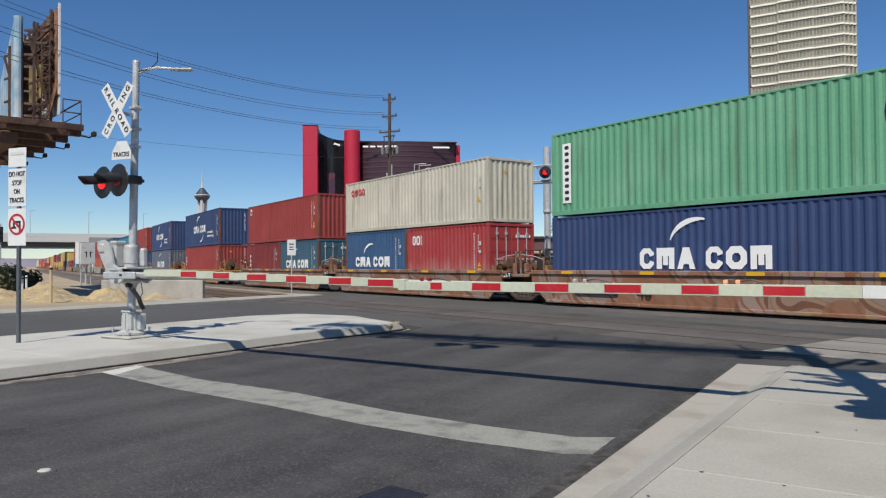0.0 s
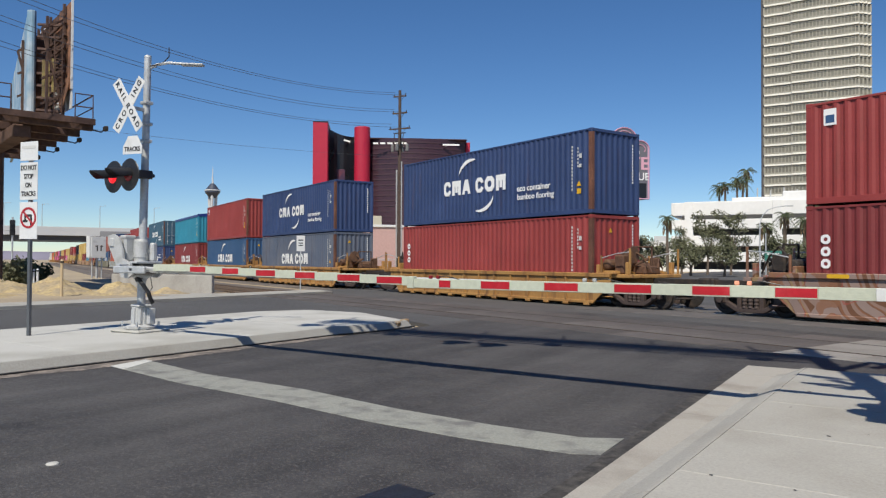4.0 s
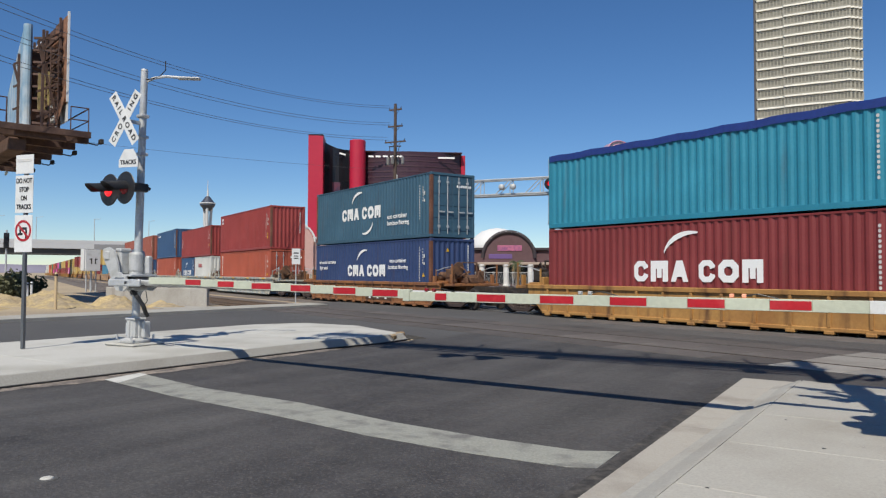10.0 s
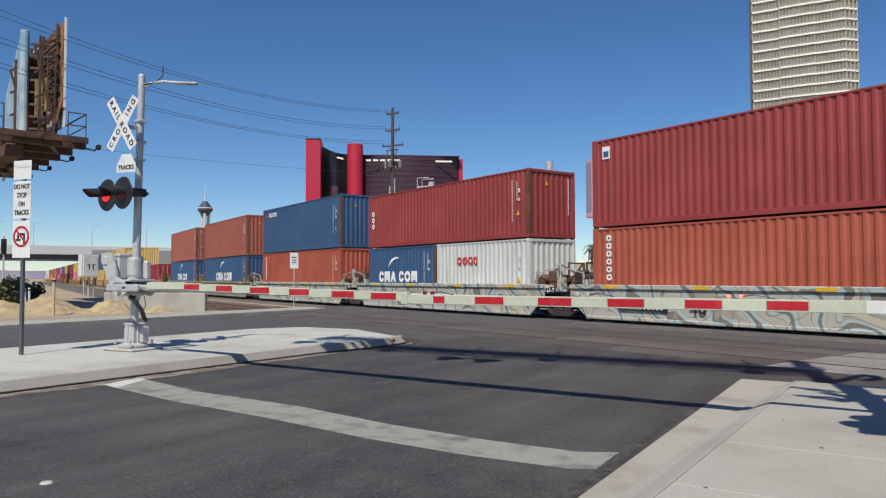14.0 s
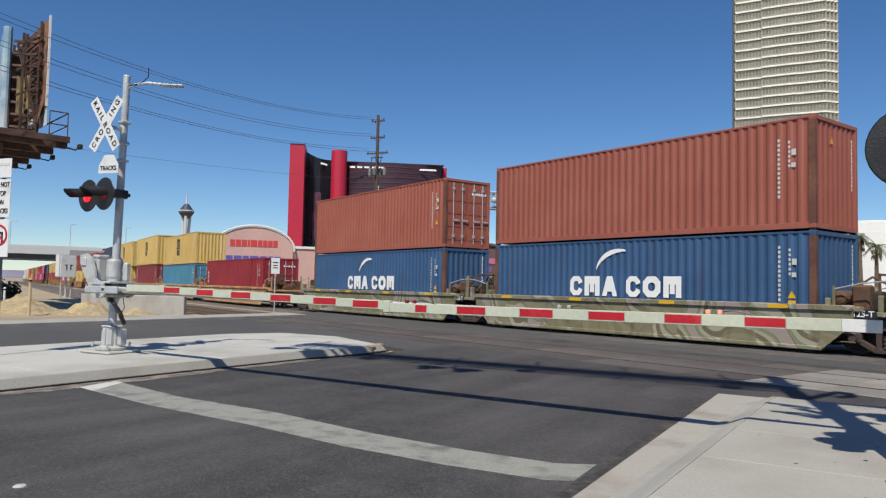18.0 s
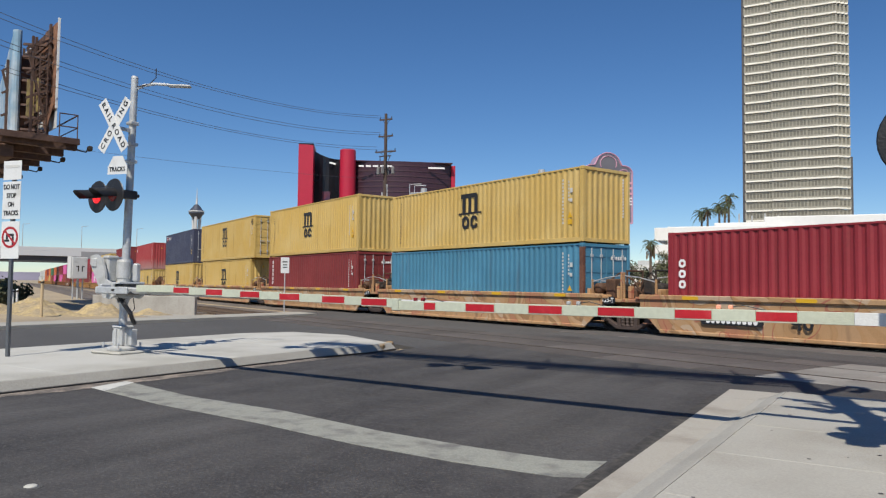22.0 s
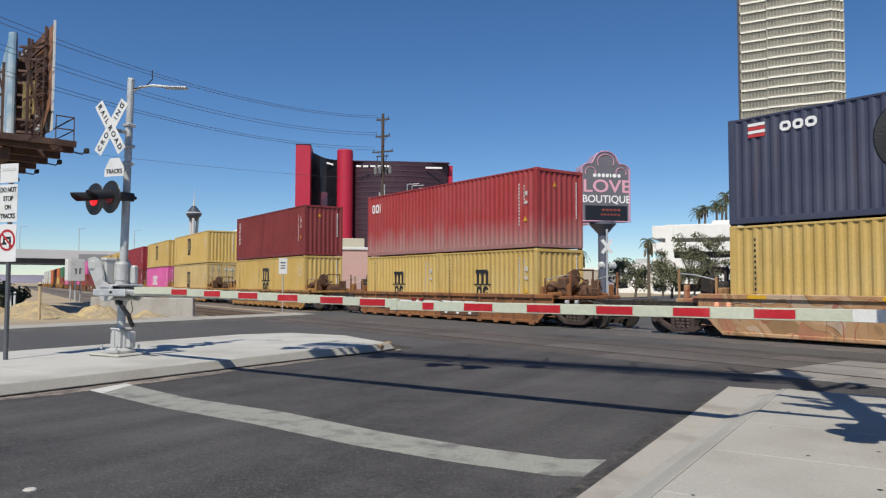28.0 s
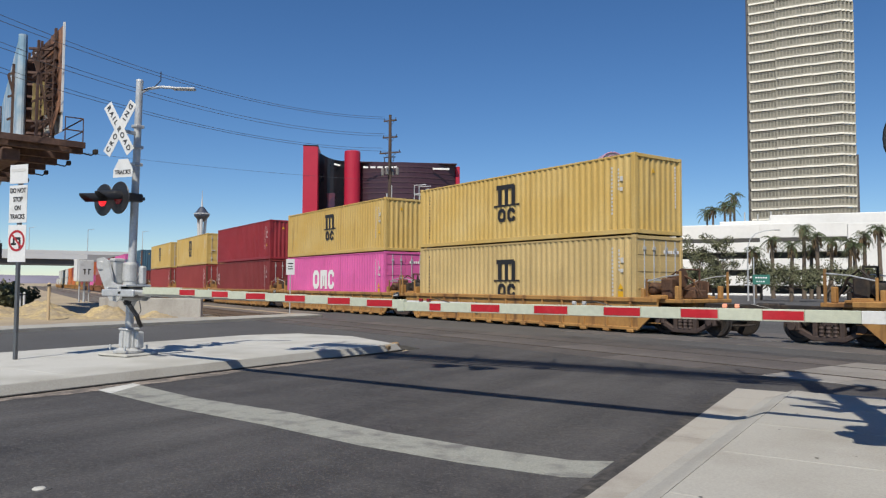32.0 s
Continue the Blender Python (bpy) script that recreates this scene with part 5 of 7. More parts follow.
for sx in (-1, 1):
    for sy in (-1, 1):
        part("bolt", cached("bolt", lambda: Shape().rod((0, 0, 0), (0, 0, 0.09), 0.02, n=6).mesh("bolt", M_galv)), None, mast, m=Matrix.Translation((sx * 0.23, sy * 0.23, 0.11)))
part("pole", Shape().rod((0, 0, 0.48), (0, 0, 3.0), 0.075, n=18).rod((0, 0, 3.0), (0, 0, 5.22), 0.07, 0.065, n=18).lathe([(0.07, 5.22), (0.06, 5.26), (0.0, 5.27)], 18), M_galv, mast, "silver painted steel pole", smooth=False)
for z in (3.02, 3.62, 3.95, 4.35):
    part("clamp", cached("clamp", lambda: Shape().box(-0.088, -0.088, -0.03, 0.088, 0.088, 0.03, 0.012).mesh("clamp", M_galv)), None, mast, m=Matrix.Translation((0, 0, z)))
part("street_light_arm", Shape().tube([(0.0, 0, 5.0), (0.14, 0.1, 5.09), (0.33, 0.22, 5.13), (0.54, 0.38, 5.12)], 0.028, 8), M_galv, mast, "thin curved lamp arm")
part("street_light", Shape().box(-0.14, -0.07, -0.028, 0.30, 0.07, 0.02, 0.02, pose(0.63, 0.44, 5.11, 0, 0, 35)), M_alu, mast, "small flat street light")
part("cable", Shape().tube([(0.05, 0.0, 5.05), (0.25, 0.15, 5.12), (0.34, 0.22, 5.25), (0.36, 0.2, 5.42)], 0.01, 5), M_dark, mast)
TURN = Matrix.Rotation(radians(8), 4, "Z")
crossbuck(mast, Matrix.Translation((0.03, -0.40, 4.24)) @ TURN @ Matrix.Scale(0.93, 4))
part("track_count_sign", Shape().prism([(-0.25, -0.17), (0.25, -0.17), (0.25, -0.03), (0.12, 0.17), (-0.12, 0.17), (-0.25, -0.03)], -0.004, 0.004, Matrix.Translation((0.08, -0.32, 3.50)) @ TURN @ FACE), M_white, mast, "white plate below the crossbuck")
part("lettering", words("TRACKS", 0.085, M_letters_black, 0.95), None, mast, m=Matrix.Translation((0.08, -0.328, 3.42)) @ TURN @ FACE)
part("sign_bracket", Shape().box(-0.03, -0.42, 4.18, 0.03, 0.0, 4.24), M_galv, mast)
part("sign_bracket", Shape().box(-0.03, -0.32, 3.5, 0.03, 0.0, 3.55), M_galv, mast)
part("flasher_bar", Shape().rod((-0.5, -0.28, 2.9), (0.2, -0.28, 2.96), 0.03, n=8).rod((0, -0.28, 2.98), (0, 0.2, 2.98), 0.035, n=8).box(-0.1, -0.2, 2.9, 0.1, 0.12, 3.06, 0.02), M_black, mast, "black cross arm of the flashers")
lamp_head(mast, Matrix.Translation((-0.42, -0.36, 2.92)), True)
lamp_head(mast, Matrix.Translation((0.08, -0.36, 2.94)), False)

gate = thing("crossing_gate", "lowered crossing gate with red and white striped arm", "crossing gate", pose(MX - 0.06, MY - 0.385, 0.0))
BACK = Matrix.Translation((0.06, 0.085, 0))
part("flange", Shape().lathe([(0.09, 1.08), (0.12, 1.16), (0.20, 1.20), (0.20, 1.235), (0.10, 1.24)], 20, Matrix.Translation((0, 0.3, 0))), M_alu, gate)
part("mechanism", Shape().box(-0.10, 0.10, 1.24, 0.28, 0.48, 1.445, 0.03).box(-0.06, 0.06, 1.27, 0.24, 0.10, 1.42, 0.01).rod((0.05, 0.02, 1.35), (0.05, 0.10, 1.35), 0.07, n=14).rod((0.20, 0.02, 1.33), (0.20, 0.10, 1.33), 0.05, n=12), mat("weathered_casting", (0.20, 0.19, 0.18), 0.6, 0.4, stain=(9.0, 0.4, 0.7, (0.34, 0.31, 0.25))), gate, "weathered gate drive with gears and rods")
part("top_plate", Shape().box(-0.22, 0.0, 1.445, 0.32, 0.54, 1.485, 0.01), M_galv, gate, "flat galvanised mounting plate")
part("motor_case", Shape().box(-0.30, 0.06, 1.485, -0.14, 0.28, 1.96, 0.03).box(-0.31, 0.05, 1.91, -0.13, 0.29, 1.98, 0.02), M_alu, gate, "grey upright motor case")
part("mast_sleeve", Shape().lathe([(0.12, 1.485), (0.12, 1.54), (0.135, 1.56), (0.135, 1.86), (0.12, 1.90), (0.08, 1.91)], 20, Matrix.Translation((0, 0.3, 0))), M_alu, gate, "thick cast sleeve round the pole")
part("relay_case", Shape().box(0.12, 0.38, 1.485, 0.24, 0.50, 1.84, 0.03), M_alu, gate, "grey relay case")
for sy in (-0.02, 0.58):
    cw = [(-0.56, 1.97), (-0.38, 2.0), (-0.20, 1.93), (-0.09, 1.70), (-0.05, 1.53), (0.18, 1.45), (0.23, 1.24), (0.10, 1.17), (-0.12, 1.19), (-0.30, 1.45), (-0.56, 1.83)]
    part("counterweight_arm", Shape().prism(cw, -sy - 0.02, -sy + 0.02, pose(0, 0, 0, 90, 0, 0)), M_alu, gate, "pale grey counterweight arm")
    part("counterweight", Shape().box(-0.49, sy - 0.05, 1.76, -0.34, sy + 0.05, 1.93, 0.02), M_alu, gate)
    part("pivot", Shape().rod((0.06, sy - 0.07, 1.34), (0.06, sy + 0.07, 1.34), 0.07, n=14), M_galv, gate)
part("arm_bracket", Shape().box(0.0, -0.28, 1.27, 0.95, -0.22, 1.40, 0.02).box(0.0, 0.60, 1.27, 0.55, 0.66, 1.40, 0.02).box(0.5, -0.28, 1.3, 0.62, 0.66, 1.38, 0.02).box(0.04, -0.24, 1.36, 0.14, 0.0, 1.44, 0.01), M_galv, gate, "galvanised arm bracket")
part("bell", Shape().rod((0.10, 0.34, 1.22), (0.05, 0.16, 1.16), 0.045, 0.065, n=14), M_dark, gate, "dark horn below the drive")
part("conduit", Shape().tube([(0.02, 0.18, 1.36), (0.06, 0.18, 1.2), (0.20, 0.2, 1.06), (0.27, 0.28, 0.9), (0.22, 0.36, 0.78), (0.2, 0.42, 0.7)], 0.04, 8), M_black, gate, "bent black cable conduit")
part("wire", Shape().tube([(0.9, -0.1, 1.2), (0.95, -0.1, 1.02), (0.85, -0.1, 0.92), (0.7, -0.1, 0.98)], 0.008, 5), M_black, gate)
arm_y, zc, end_x = -0.25, 1.225, 12.35
GX = MX
# red stretches of the arm, in metres along it from the mast; white between
REDS = [(2.07, 2.47), (2.89, 3.28), (3.69, 4.12), (4.54, 4.95), (5.39, 5.81), (6.11, 6.55), (7.15, 7.33), (7.78, 8.19), (8.65, 9.08), (9.51, 9.93), (10.36, 10.74), (11.16, 11.54)]
JOINT = 6.69
edges = [1.05] + [q for r in REDS for q in r] + [12.02]
edges.insert(edges.index(7.15), JOINT)
for x0, x1 in zip(edges, edges[1:]):
    red = (x0, x1) in REDS
    zm = zc + 0.13 * max(0.0, (JOINT - (x0 + x1) / 2) / 5.0) + (0.02 if x1 <= JOINT + 0.01 else -0.005)
    piece = part("arm_length", Shape().box(x0 + 0.001, arm_y - 0.028, zm - 0.06, x1 - 0.001, arm_y + 0.028, zm + 0.06, 0.004), M_armwhite, gate, "white reflective length of the arm", m=BACK)
    if red:
        part("stripe", Shape().box(x0 + 0.004, arm_y - 0.031, zm - 0.044, x1 - 0.004, arm_y - 0.027, zm + 0.044), M_armred, piece, "red reflective stripe")
cuts = [12.02]
part("arm_tip", Shape().box(cuts[-1], arm_y - 0.025, zc - 0.065, end_x, arm_y + 0.025, zc + 0.055, 0.003), M_white, gate, "plain white end of the arm", m=BACK)
part("arm_splice", Shape().box(JOINT - 0.05, arm_y - 0.05, zc - 0.075, JOINT + 0.06, arm_y + 0.04, zc + 0.085, 0.01), M_armwhite, gate, m=BACK)
back = Shape().rod((0.7, arm_y + 0.045, zc + 0.135), (JOINT, arm_y + 0.045, zc), 0.035, n=6).rod((JOINT, arm_y + 0.045, zc - 0.01), (11.9, arm_y + 0.045, zc - 0.02), 0.035, n=6)
# second boom and plates, hidden behind the arm, added to widen its shadow
back.rod((0.7, arm_y + 0.17, zc + 0.10), (10.7, arm_y + 0.17, zc - 0.03), 0.05, n=6)
for q in range(17):
    back.box(0.9 + 0.6 * q, arm_y + 0.03, zc - 0.03 + 0.12 * max(0, 1 - q / 10), 1.45 + 0.6 * q, arm_y + 0.2, zc - 0.005 + 0.12 * max(0, 1 - q / 10))
part("arm_back", back, M_alu, gate, "grey boom hidden behind the arm to widen its shadow", m=BACK)
for x, glow in ((7.05, M_lamp_dim), (9.2, M_alu), (10.85, mat("lit_arm_lamp", (1.0, 0.40, 0.25), 0.3, emit=0.3))):
    for dx in (-0.05, 0.07):
        part("arm_lamp", Shape().box(x + dx - 0.02, arm_y - 0.03, zc + 0.058, x + dx + 0.02, arm_y + 0.03, zc + 0.10, 0.008), glow, gate, "small red arm lamp", m=BACK)
    part("lamp_wire", Shape().tube([(x + 0.07, arm_y, zc + 0.08), (x + 0.2, arm_y, zc + 0.1), (x + 0.4, arm_y, zc + 0.055)], 0.006, 5), M_black, gate, m=BACK)

# ---------------------------------------------------------------- the sign on the median
def ring_shape(r0, r1, m, n=32):
    sh = Shape()
    for i in range(n):
        a, b = 2 * math.pi * i / n, 2 * math.pi * (i + 1) / n
        q = [(math.cos(t) * r, 0.0, math.sin(t) * r) for t, r in ((a, r0), (b, r0), (b, r1), (a, r1))]
        sh.add(q, [(3, 2, 1, 0)], m)
        sh.add([(x, y - 0.004, z) for x, y, z in q], [(0, 1, 2, 3)], m)
    return sh


post = thing("road_sign", "white traffic signs stacked on a thin steel post", "traffic sign", pose(-13.43, 6.69, 0.155, 0, 0, 14))
part("post", Shape().box(-0.03, -0.03, 0.0, 0.03, 0.03, 3.45, 0.005), mat("sign_post", (0.20, 0.21, 0.22), 0.5, 0.7), post, "grey square steel post")
for z0, z1, w in ((3.12, 3.46, 0.21), (2.42, 3.09, 0.21), (1.72, 2.38, 0.21)):
    part("sign_plate", Shape().box(-w, -0.045, z0, w, -0.035, z1, 0.003), M_white, post, "white rectangular sign plate")
part("small_print", blocks([(0, 0.07, 0.34, 0.05)], M_print), None, post, m=Matrix.Translation((0, -0.05, 3.29)))
for i, wd in enumerate(("DO NOT", "STOP", "ON", "TRACKS")):
    part("lettering", words(wd, 0.088, M_letters_black, 0.76), None, post, m=Matrix.Translation((0, -0.05, 2.99 - 0.155 * i)) @ FACE)
part("red_ring", ring_shape(0.15, 0.19, Matrix.Translation((0, -0.046, 2.10))), M_redsign, post, "red ring with a turn arrow")
part("red_bar", Shape().box(-0.17, -0.004, -0.018, 0.17, 0.0, 0.018, 0, Matrix.Translation((0, -0.05, 2.10)) @ Matrix.Rotation(radians(45), 4, "Y")), M_redsign, post)
part("arrow", blocks([(0.07, -0.05, 0.045, 0.17), (0.0, 0.05, 0.18, 0.045), (-0.07, 0.0, 0.045, 0.11), (-0.07, -0.05, 0.12, 0.04)], M_letters_black), None, post, m=Matrix.Translation((0, -0.048, 2.09)))

# ---------------------------------------------------------------- the cantilever signal beside the pavement
cant = thing("cantilever_signal", "galvanised cantilever signal mast beside the pavement", "crossing signal", pose(0.30, 6.38, 0.13))
part("pole", Shape().rod((0, 0, 0), (0, 0, 10.6), 0.17, 0.15, n=18).box(-0.21, -0.21, 0.0, 0.3, 0.3, 0.06, 0.02), M_galv, cant, "thick galvanised pole")
SWING = Matrix.Rotation(radians(2.9), 4, "Z")
tr = Shape().rod((0.2, 0, 8.0), (-9.9, 0, 8.0), 0.045, n=8).box(-9.9, -0.30, 8.93, 0.2, 0.30, 8.97)
for dy in (-0.33, 0.33):
    tr.rod((0.2, dy, 8.8), (-9.9, dy, 8.8), 0.06, n=8).rod((0.2, dy, 9.15), (-9.9, dy, 9.15), 0.03, n=6)
for i in range(6):
    x = -0.9 - 1.75 * i
    tr.rod((x, 0.33, 8.8), (x - 0.12, 0.33, 9.85), 0.03, n=5).rod((x, 0, 8.0), (x - 0.2, -0.33, 8.8), 0.03, n=5).rod((x, 0, 8.0), (x - 0.2, 0.33, 8.8), 0.03, n=5)
    if i % 2 == 0:
        tr.box(x - 0.16, -0.1, 7.9, x + 0.16, 0.1, 8.25, 0.02)
part("truss_arm", tr, M_galv, cant, "lattice walkway arm over the road", m=SWING)
for x, z in ((-5.8, 7.5), (-9.3, 7.6)):
    part("drop_bar", Shape().rod((x, 0, 8.0), (x, 0, z), 0.035, n=6).rod((x - 0.4, 0, z), (x + 0.4, 0, z), 0.035, n=6), M_galv, cant, m=SWING)
    for dx in (-0.38, 0.38):
        lamp_head(cant, SWING @ Matrix.Translation((x + dx, -0.12, z)), True)
# pipe and panel stay out of view, added for their shadows on the pavement
part("brace", Shape().tube([(0.1, 0, 7.3), (0.45, 0, 8.1), (0.68, 0, 8.7), (0.85, 0, 8.6), (0.8, 0, 8.2), (0.6, 0, 7.9)], 0.09, 8), M_galv, cant, "unseen bent pipe added to cast a shadow")
part("junction_panel", Shape().box(0.16, -0.10, 5.75, 0.95, 0.06, 6.4, 0.03), M_alu, cant, "unseen grey panel added to cast a shadow")
part("flasher_bar", Shape().rod((-0.30, -0.24, 2.45), (0.64, -0.24, 2.45), 0.035, n=8).rod((-0.5, -0.26, 5.15), (0.64, -0.26, 5.1), 0.035, n=8).rod((-0.55, -0.26, 4.3), (0.0, -0.26, 4.3), 0.035, n=8).rod((0.0, -0.26, 6.0), (0.55, -0.26, 6.0), 0.035, n=8).box(-0.24, -0.24, 2.43, 0.24, 0.24, 2.67, 0.02), M_black, cant)
for x, z, lit in ((-0.21, 2.43, False), (0.64, 2.45, True), (0.64, 5.1, False)):
    lamp_head(cant, Matrix.Translation((x, -0.34, z)), lit)
crossbuck(cant, Matrix.Translation((0.0, -0.30, 4.62)) @ Matrix.Scale(0.9, 4))
# unseen plates that only shape blobs in the mast's shadow
for x, z, w, tilt in ((-0.42, 5.24, 0.26, 18), (-0.46, 4.42, 0.24, -12), (0.55, 6.0, 0.30, 8), (0.42, 6.9, 0.25, -14)):
    part("side_bracket", Shape().box(-w, -0.26, -0.07, w, -0.22, 0.07, 0.01, Matrix.Translation((x, 0, z)) @ Matrix.Rotation(radians(tilt), 4, "Y")), M_galv, cant)
# unseen case added to fill out the mast's shadow
part("signal_case", Shape().box(0.35, -0.32, 0.2, 0.85, -0.12, 1.3, 0.03).box(0.3, 0.0, 1.0, 0.86, 0.3, 1.9, 0.03).box(0.1, -0.04, 0.6, 0.4, 0.04, 0.7), M_alu, cant)
# unseen outrigger lamp, added to drop one more shadow blob on the ground
part("outrigger", Shape().tube([(0, 0, 3.9), (0.08, -0.6, 3.95), (0.15, -0.95, 3.9)], 0.03, 6), M_galv, cant)
lamp_head(cant, Matrix.Translation((0.15, -1.05, 3.9)), False)

# ---------------------------------------------------------------- helpers for what stands round the crossing
def facing(x, y, z=0.0, turn=0.0):
    """A pose turned to fit the camera's view: -y looks at the origin, where it stands."""
    return pose(x, y, z, 0, 0, math.degrees(math.atan2(y, x)) - 90 + turn)


M_leaf = mat("dusty_leaf", (0.12, 0.125, 0.062), 0.7, grain=(2.0, 0.3), island=0.45, bump=None)
M_palm = mat("palm_leaf", (0.095, 0.12, 0.050), 0.6, grain=(2.0, 0.3), island=0.4, bump=None)
M_thatch = mat("dead_palm_leaf", (0.22, 0.15, 0.08), 0.85, grain=(3.0, 0.3), island=0.3, bump=None)
M_bark = mat("bark", (0.17, 0.13, 0.095), 0.9, grain=(12.0, 0.3), bump=(15.0, 0.2))
RNG = random.Random(7)


def leaf_cloud(clumps, per, size, rng):
    """Many small leaves in uneven clumps: (centre, radius) each."""
    sh = Shape()
    for c, r in clumps:
        for _ in range(per):
            d = Vector((rng.gauss(0, 1), rng.gauss(0, 1), rng.gauss(0, 0.8))).normalized() * r * rng.random() ** 0.4
            p = Vector(c) + d
            u = Vector((rng.gauss(0, 1), rng.gauss(0, 1), rng.gauss(0, 1))).normalized()
            w = u.orthogonal().normalized()
            s = size * rng.uniform(0.6, 1.4)
            sh.add([p - u * s, p + w * s * 0.5, p + u * s, p - w * s * 0.5], [(0, 1, 2, 3)])
    return sh


def bushy_tree(x, y, h, spread, label, per=70, name="tree"):
    t = thing(name, label, "tree", pose(x, y, -0.1))
    sh = Shape().rod((0, 0, 0), (0.1, 0, h * 0.4), 0.16, 0.11, 8)
    clumps = []
    for i in range(11):
        a = RNG.uniform(0, 6.28)
        r = RNG.uniform(0.2, 0.9) * spread
        top = (math.cos(a) * r, math.sin(a) * r, h * RNG.uniform(0.5, 0.95))
        sh.rod((0.08, 0, h * RNG.uniform(0.25, 0.4)), top, 0.06, 0.02, 5)
        clumps.append((top, spread * RNG.uniform(0.28, 0.5)))
    part("trunk", sh, M_bark, t)
    part("crown", leaf_cloud(clumps, per, 0.13, RNG), M_leaf, t)
    return t


def palm_fronds(rng, n=26, length=1.7):
    sh = Shape()
    for i in range(n):
        a = 2 * math.pi * i / n + rng.uniform(-0.2, 0.2)
        lift = rng.uniform(-0.5, 1.1)
        L = length * rng.uniform(0.8, 1.1)
        pts = []
        for k in range(5):
            f = k / 4
            pts.append(Vector((math.cos(a) * L * f * math.cos(lift * 0.6), math.sin(a) * L * f * math.cos(lift * 0.6), L * f * math.sin(lift) - 0.75 * L * f * f * 0.9)))
        side = Vector((-math.sin(a), math.cos(a), 0))
        for k in range(4):
            for sgn in (-1, 1):
                p, q = pts[k], pts[k + 1]
                wd = 0.42 * L * (1 - 0.7 * abs(k / 4 - 0.45))
                for m in range(3):
                    b = p.lerp(q, m / 3)
                    e = p.lerp(q, (m + 0.6) / 3)
                    tip = b + side * sgn * wd * 0.5 + (q - p) * 0.9 + Vector((0, 0, -0.16 * L))
                    sh.add([b, e, tip], [(0, 1, 2)])
    return sh


def palm(x, y, h, label="tall fan palm with a shaggy crown", r=0.18, size=1.0):
    t = thing("palm_tree", label, "palm tree", pose(x, y, -0.1), "palms along the road")
    sh = Shape()
    n = 8
    lean = RNG.uniform(-0.03, 0.03)
    for i in range(n):
        z0, z1 = h * i / n, h * (i + 1) / n
        sh.rod((lean * z0, 0, z0), (lean * z1, 0, z1), r * (1.15 - 0.35 * i / n), r * (1.05 - 0.35 * i / n), 9, False)
    part("trunk", sh, M_bark, t)
    part("crown", palm_fronds(RNG, 26, size), M_palm, t, m=Matrix.Translation((lean * h, 0, h)))
    sk = Shape()
    for i in range(40):
        a, z = RNG.uniform(0, 6.28), h - RNG.uniform(0.1, 1.3)
        p = Vector((lean * h + math.cos(a) * r, math.sin(a) * r, z))
        sk.add([p, p + Vector((math.cos(a) * 0.35, math.sin(a) * 0.35, -0.35)), p + Vector((math.cos(a + 0.5) * 0.3, math.sin(a + 0.5) * 0.3, -0.75))], [(0, 1, 2)])
    part("skirt", sk, M_thatch, t, "dry hanging palm skirt")
    return t


# ---------------------------------------------------------------- billboard on the far side of the road
M_bbrust = mat("billboard_steel", (0.13, 0.075, 0.055), 0.75, 0.2, grain=(8.0, 0.3), stain=(1.5, 0.42, 0.7, (0.075, 0.04, 0.032)))
M_bbwood = mat("billboard_back", (0.22, 0.105, 0.058), 0.85, grain=(5.0, 0.4), stain=(1.4, 0.42, 0.58, (0.075, 0.04, 0.03)), rand=0.3)
M_bbface = mat("billboard_face", (0.24, 0.40, 0.53), 0.5, grain=(2.0, 0.2), stain=(0.9, 0.46, 0.62, (0.55, 0.62, 0.66)))
bb = thing("billboard", "old double-sided billboard on a rusty steel catwalk", "billboard", pose(-33.83, 19.12, -0.755, 0, 0, -14.6) @ Matrix.Scale(1.5, 4))
# local -x runs along the faces, away from the crossing
for i in range(3):
    x0 = -1.45 * i
    z1 = 9.68 - 0.05 * i
    part("back_panel", Shape().box(x0 - 1.42, -0.06, 6.9 + 0.3 * (i % 2), x0, 0.0, z1, 0.01), M_bbwood, bb)
part("edge_trim", Shape().box(0.0, -0.05, 6.9, 0.04, 0.05, 9.80, 0.005), M_white, bb, "pale metal edge strip")
part("loose_panel", Shape().add([(0.0, -0.05, 7.35), (0.02, 0.0, 7.35), (-0.3, -0.35, 6.2), (-0.28, -0.3, 6.2), (-1.3, -0.2, 7.2), (-1.3, -0.14, 7.2)], [(0, 2, 4), (1, 5, 3), (0, 1, 3, 2), (2, 3, 5, 4)]), M_bbwood, bb, "loose brown panel bent at its foot")
part("face", Shape().box(-4.3, 0.01, 6.3, 0.0, 0.05, 9.68), M_white, bb)
for i in range(3):
    x = -0.5 - 1.7 * i
    for y in (-0.16, -0.85):
        part("upright", Shape().rod((x, y, 5.9), (x, y, 9.7 if y > -0.5 else 9.2), 0.07, n=4), M_bbrust, bb)
    for z in (6.5, 7.3, 8.1, 8.9):
        part("brace", Shape().rod((x, -0.14, z + 0.3), (x, -1.05, z - 0.1), 0.05, n=4), M_bbrust, bb)
    part("brace", Shape().rod((x, -0.14, 6.2), (x, -1.05, 8.8), 0.05, n=4), M_bbrust, bb)
for z in (6.3, 6.7, 7.1, 7.5, 7.9, 8.3, 8.7, 9.1):
    part("rail", Shape().rod((-0.3, -0.18, z), (-4.2, -0.18, z), 0.06, n=4), M_bbrust, bb)
    part("rail", Shape().rod((-1.6, -0.9, z + 0.1), (-0.9, -0.2, z), 0.05, n=4), M_bbrust, bb)
part("inner_panel", Shape().box(-2.3, -0.95, 6.3, -2.22, -0.25, 8.9, 0.01), M_bbwood, bb, "dark plywood between the frames")
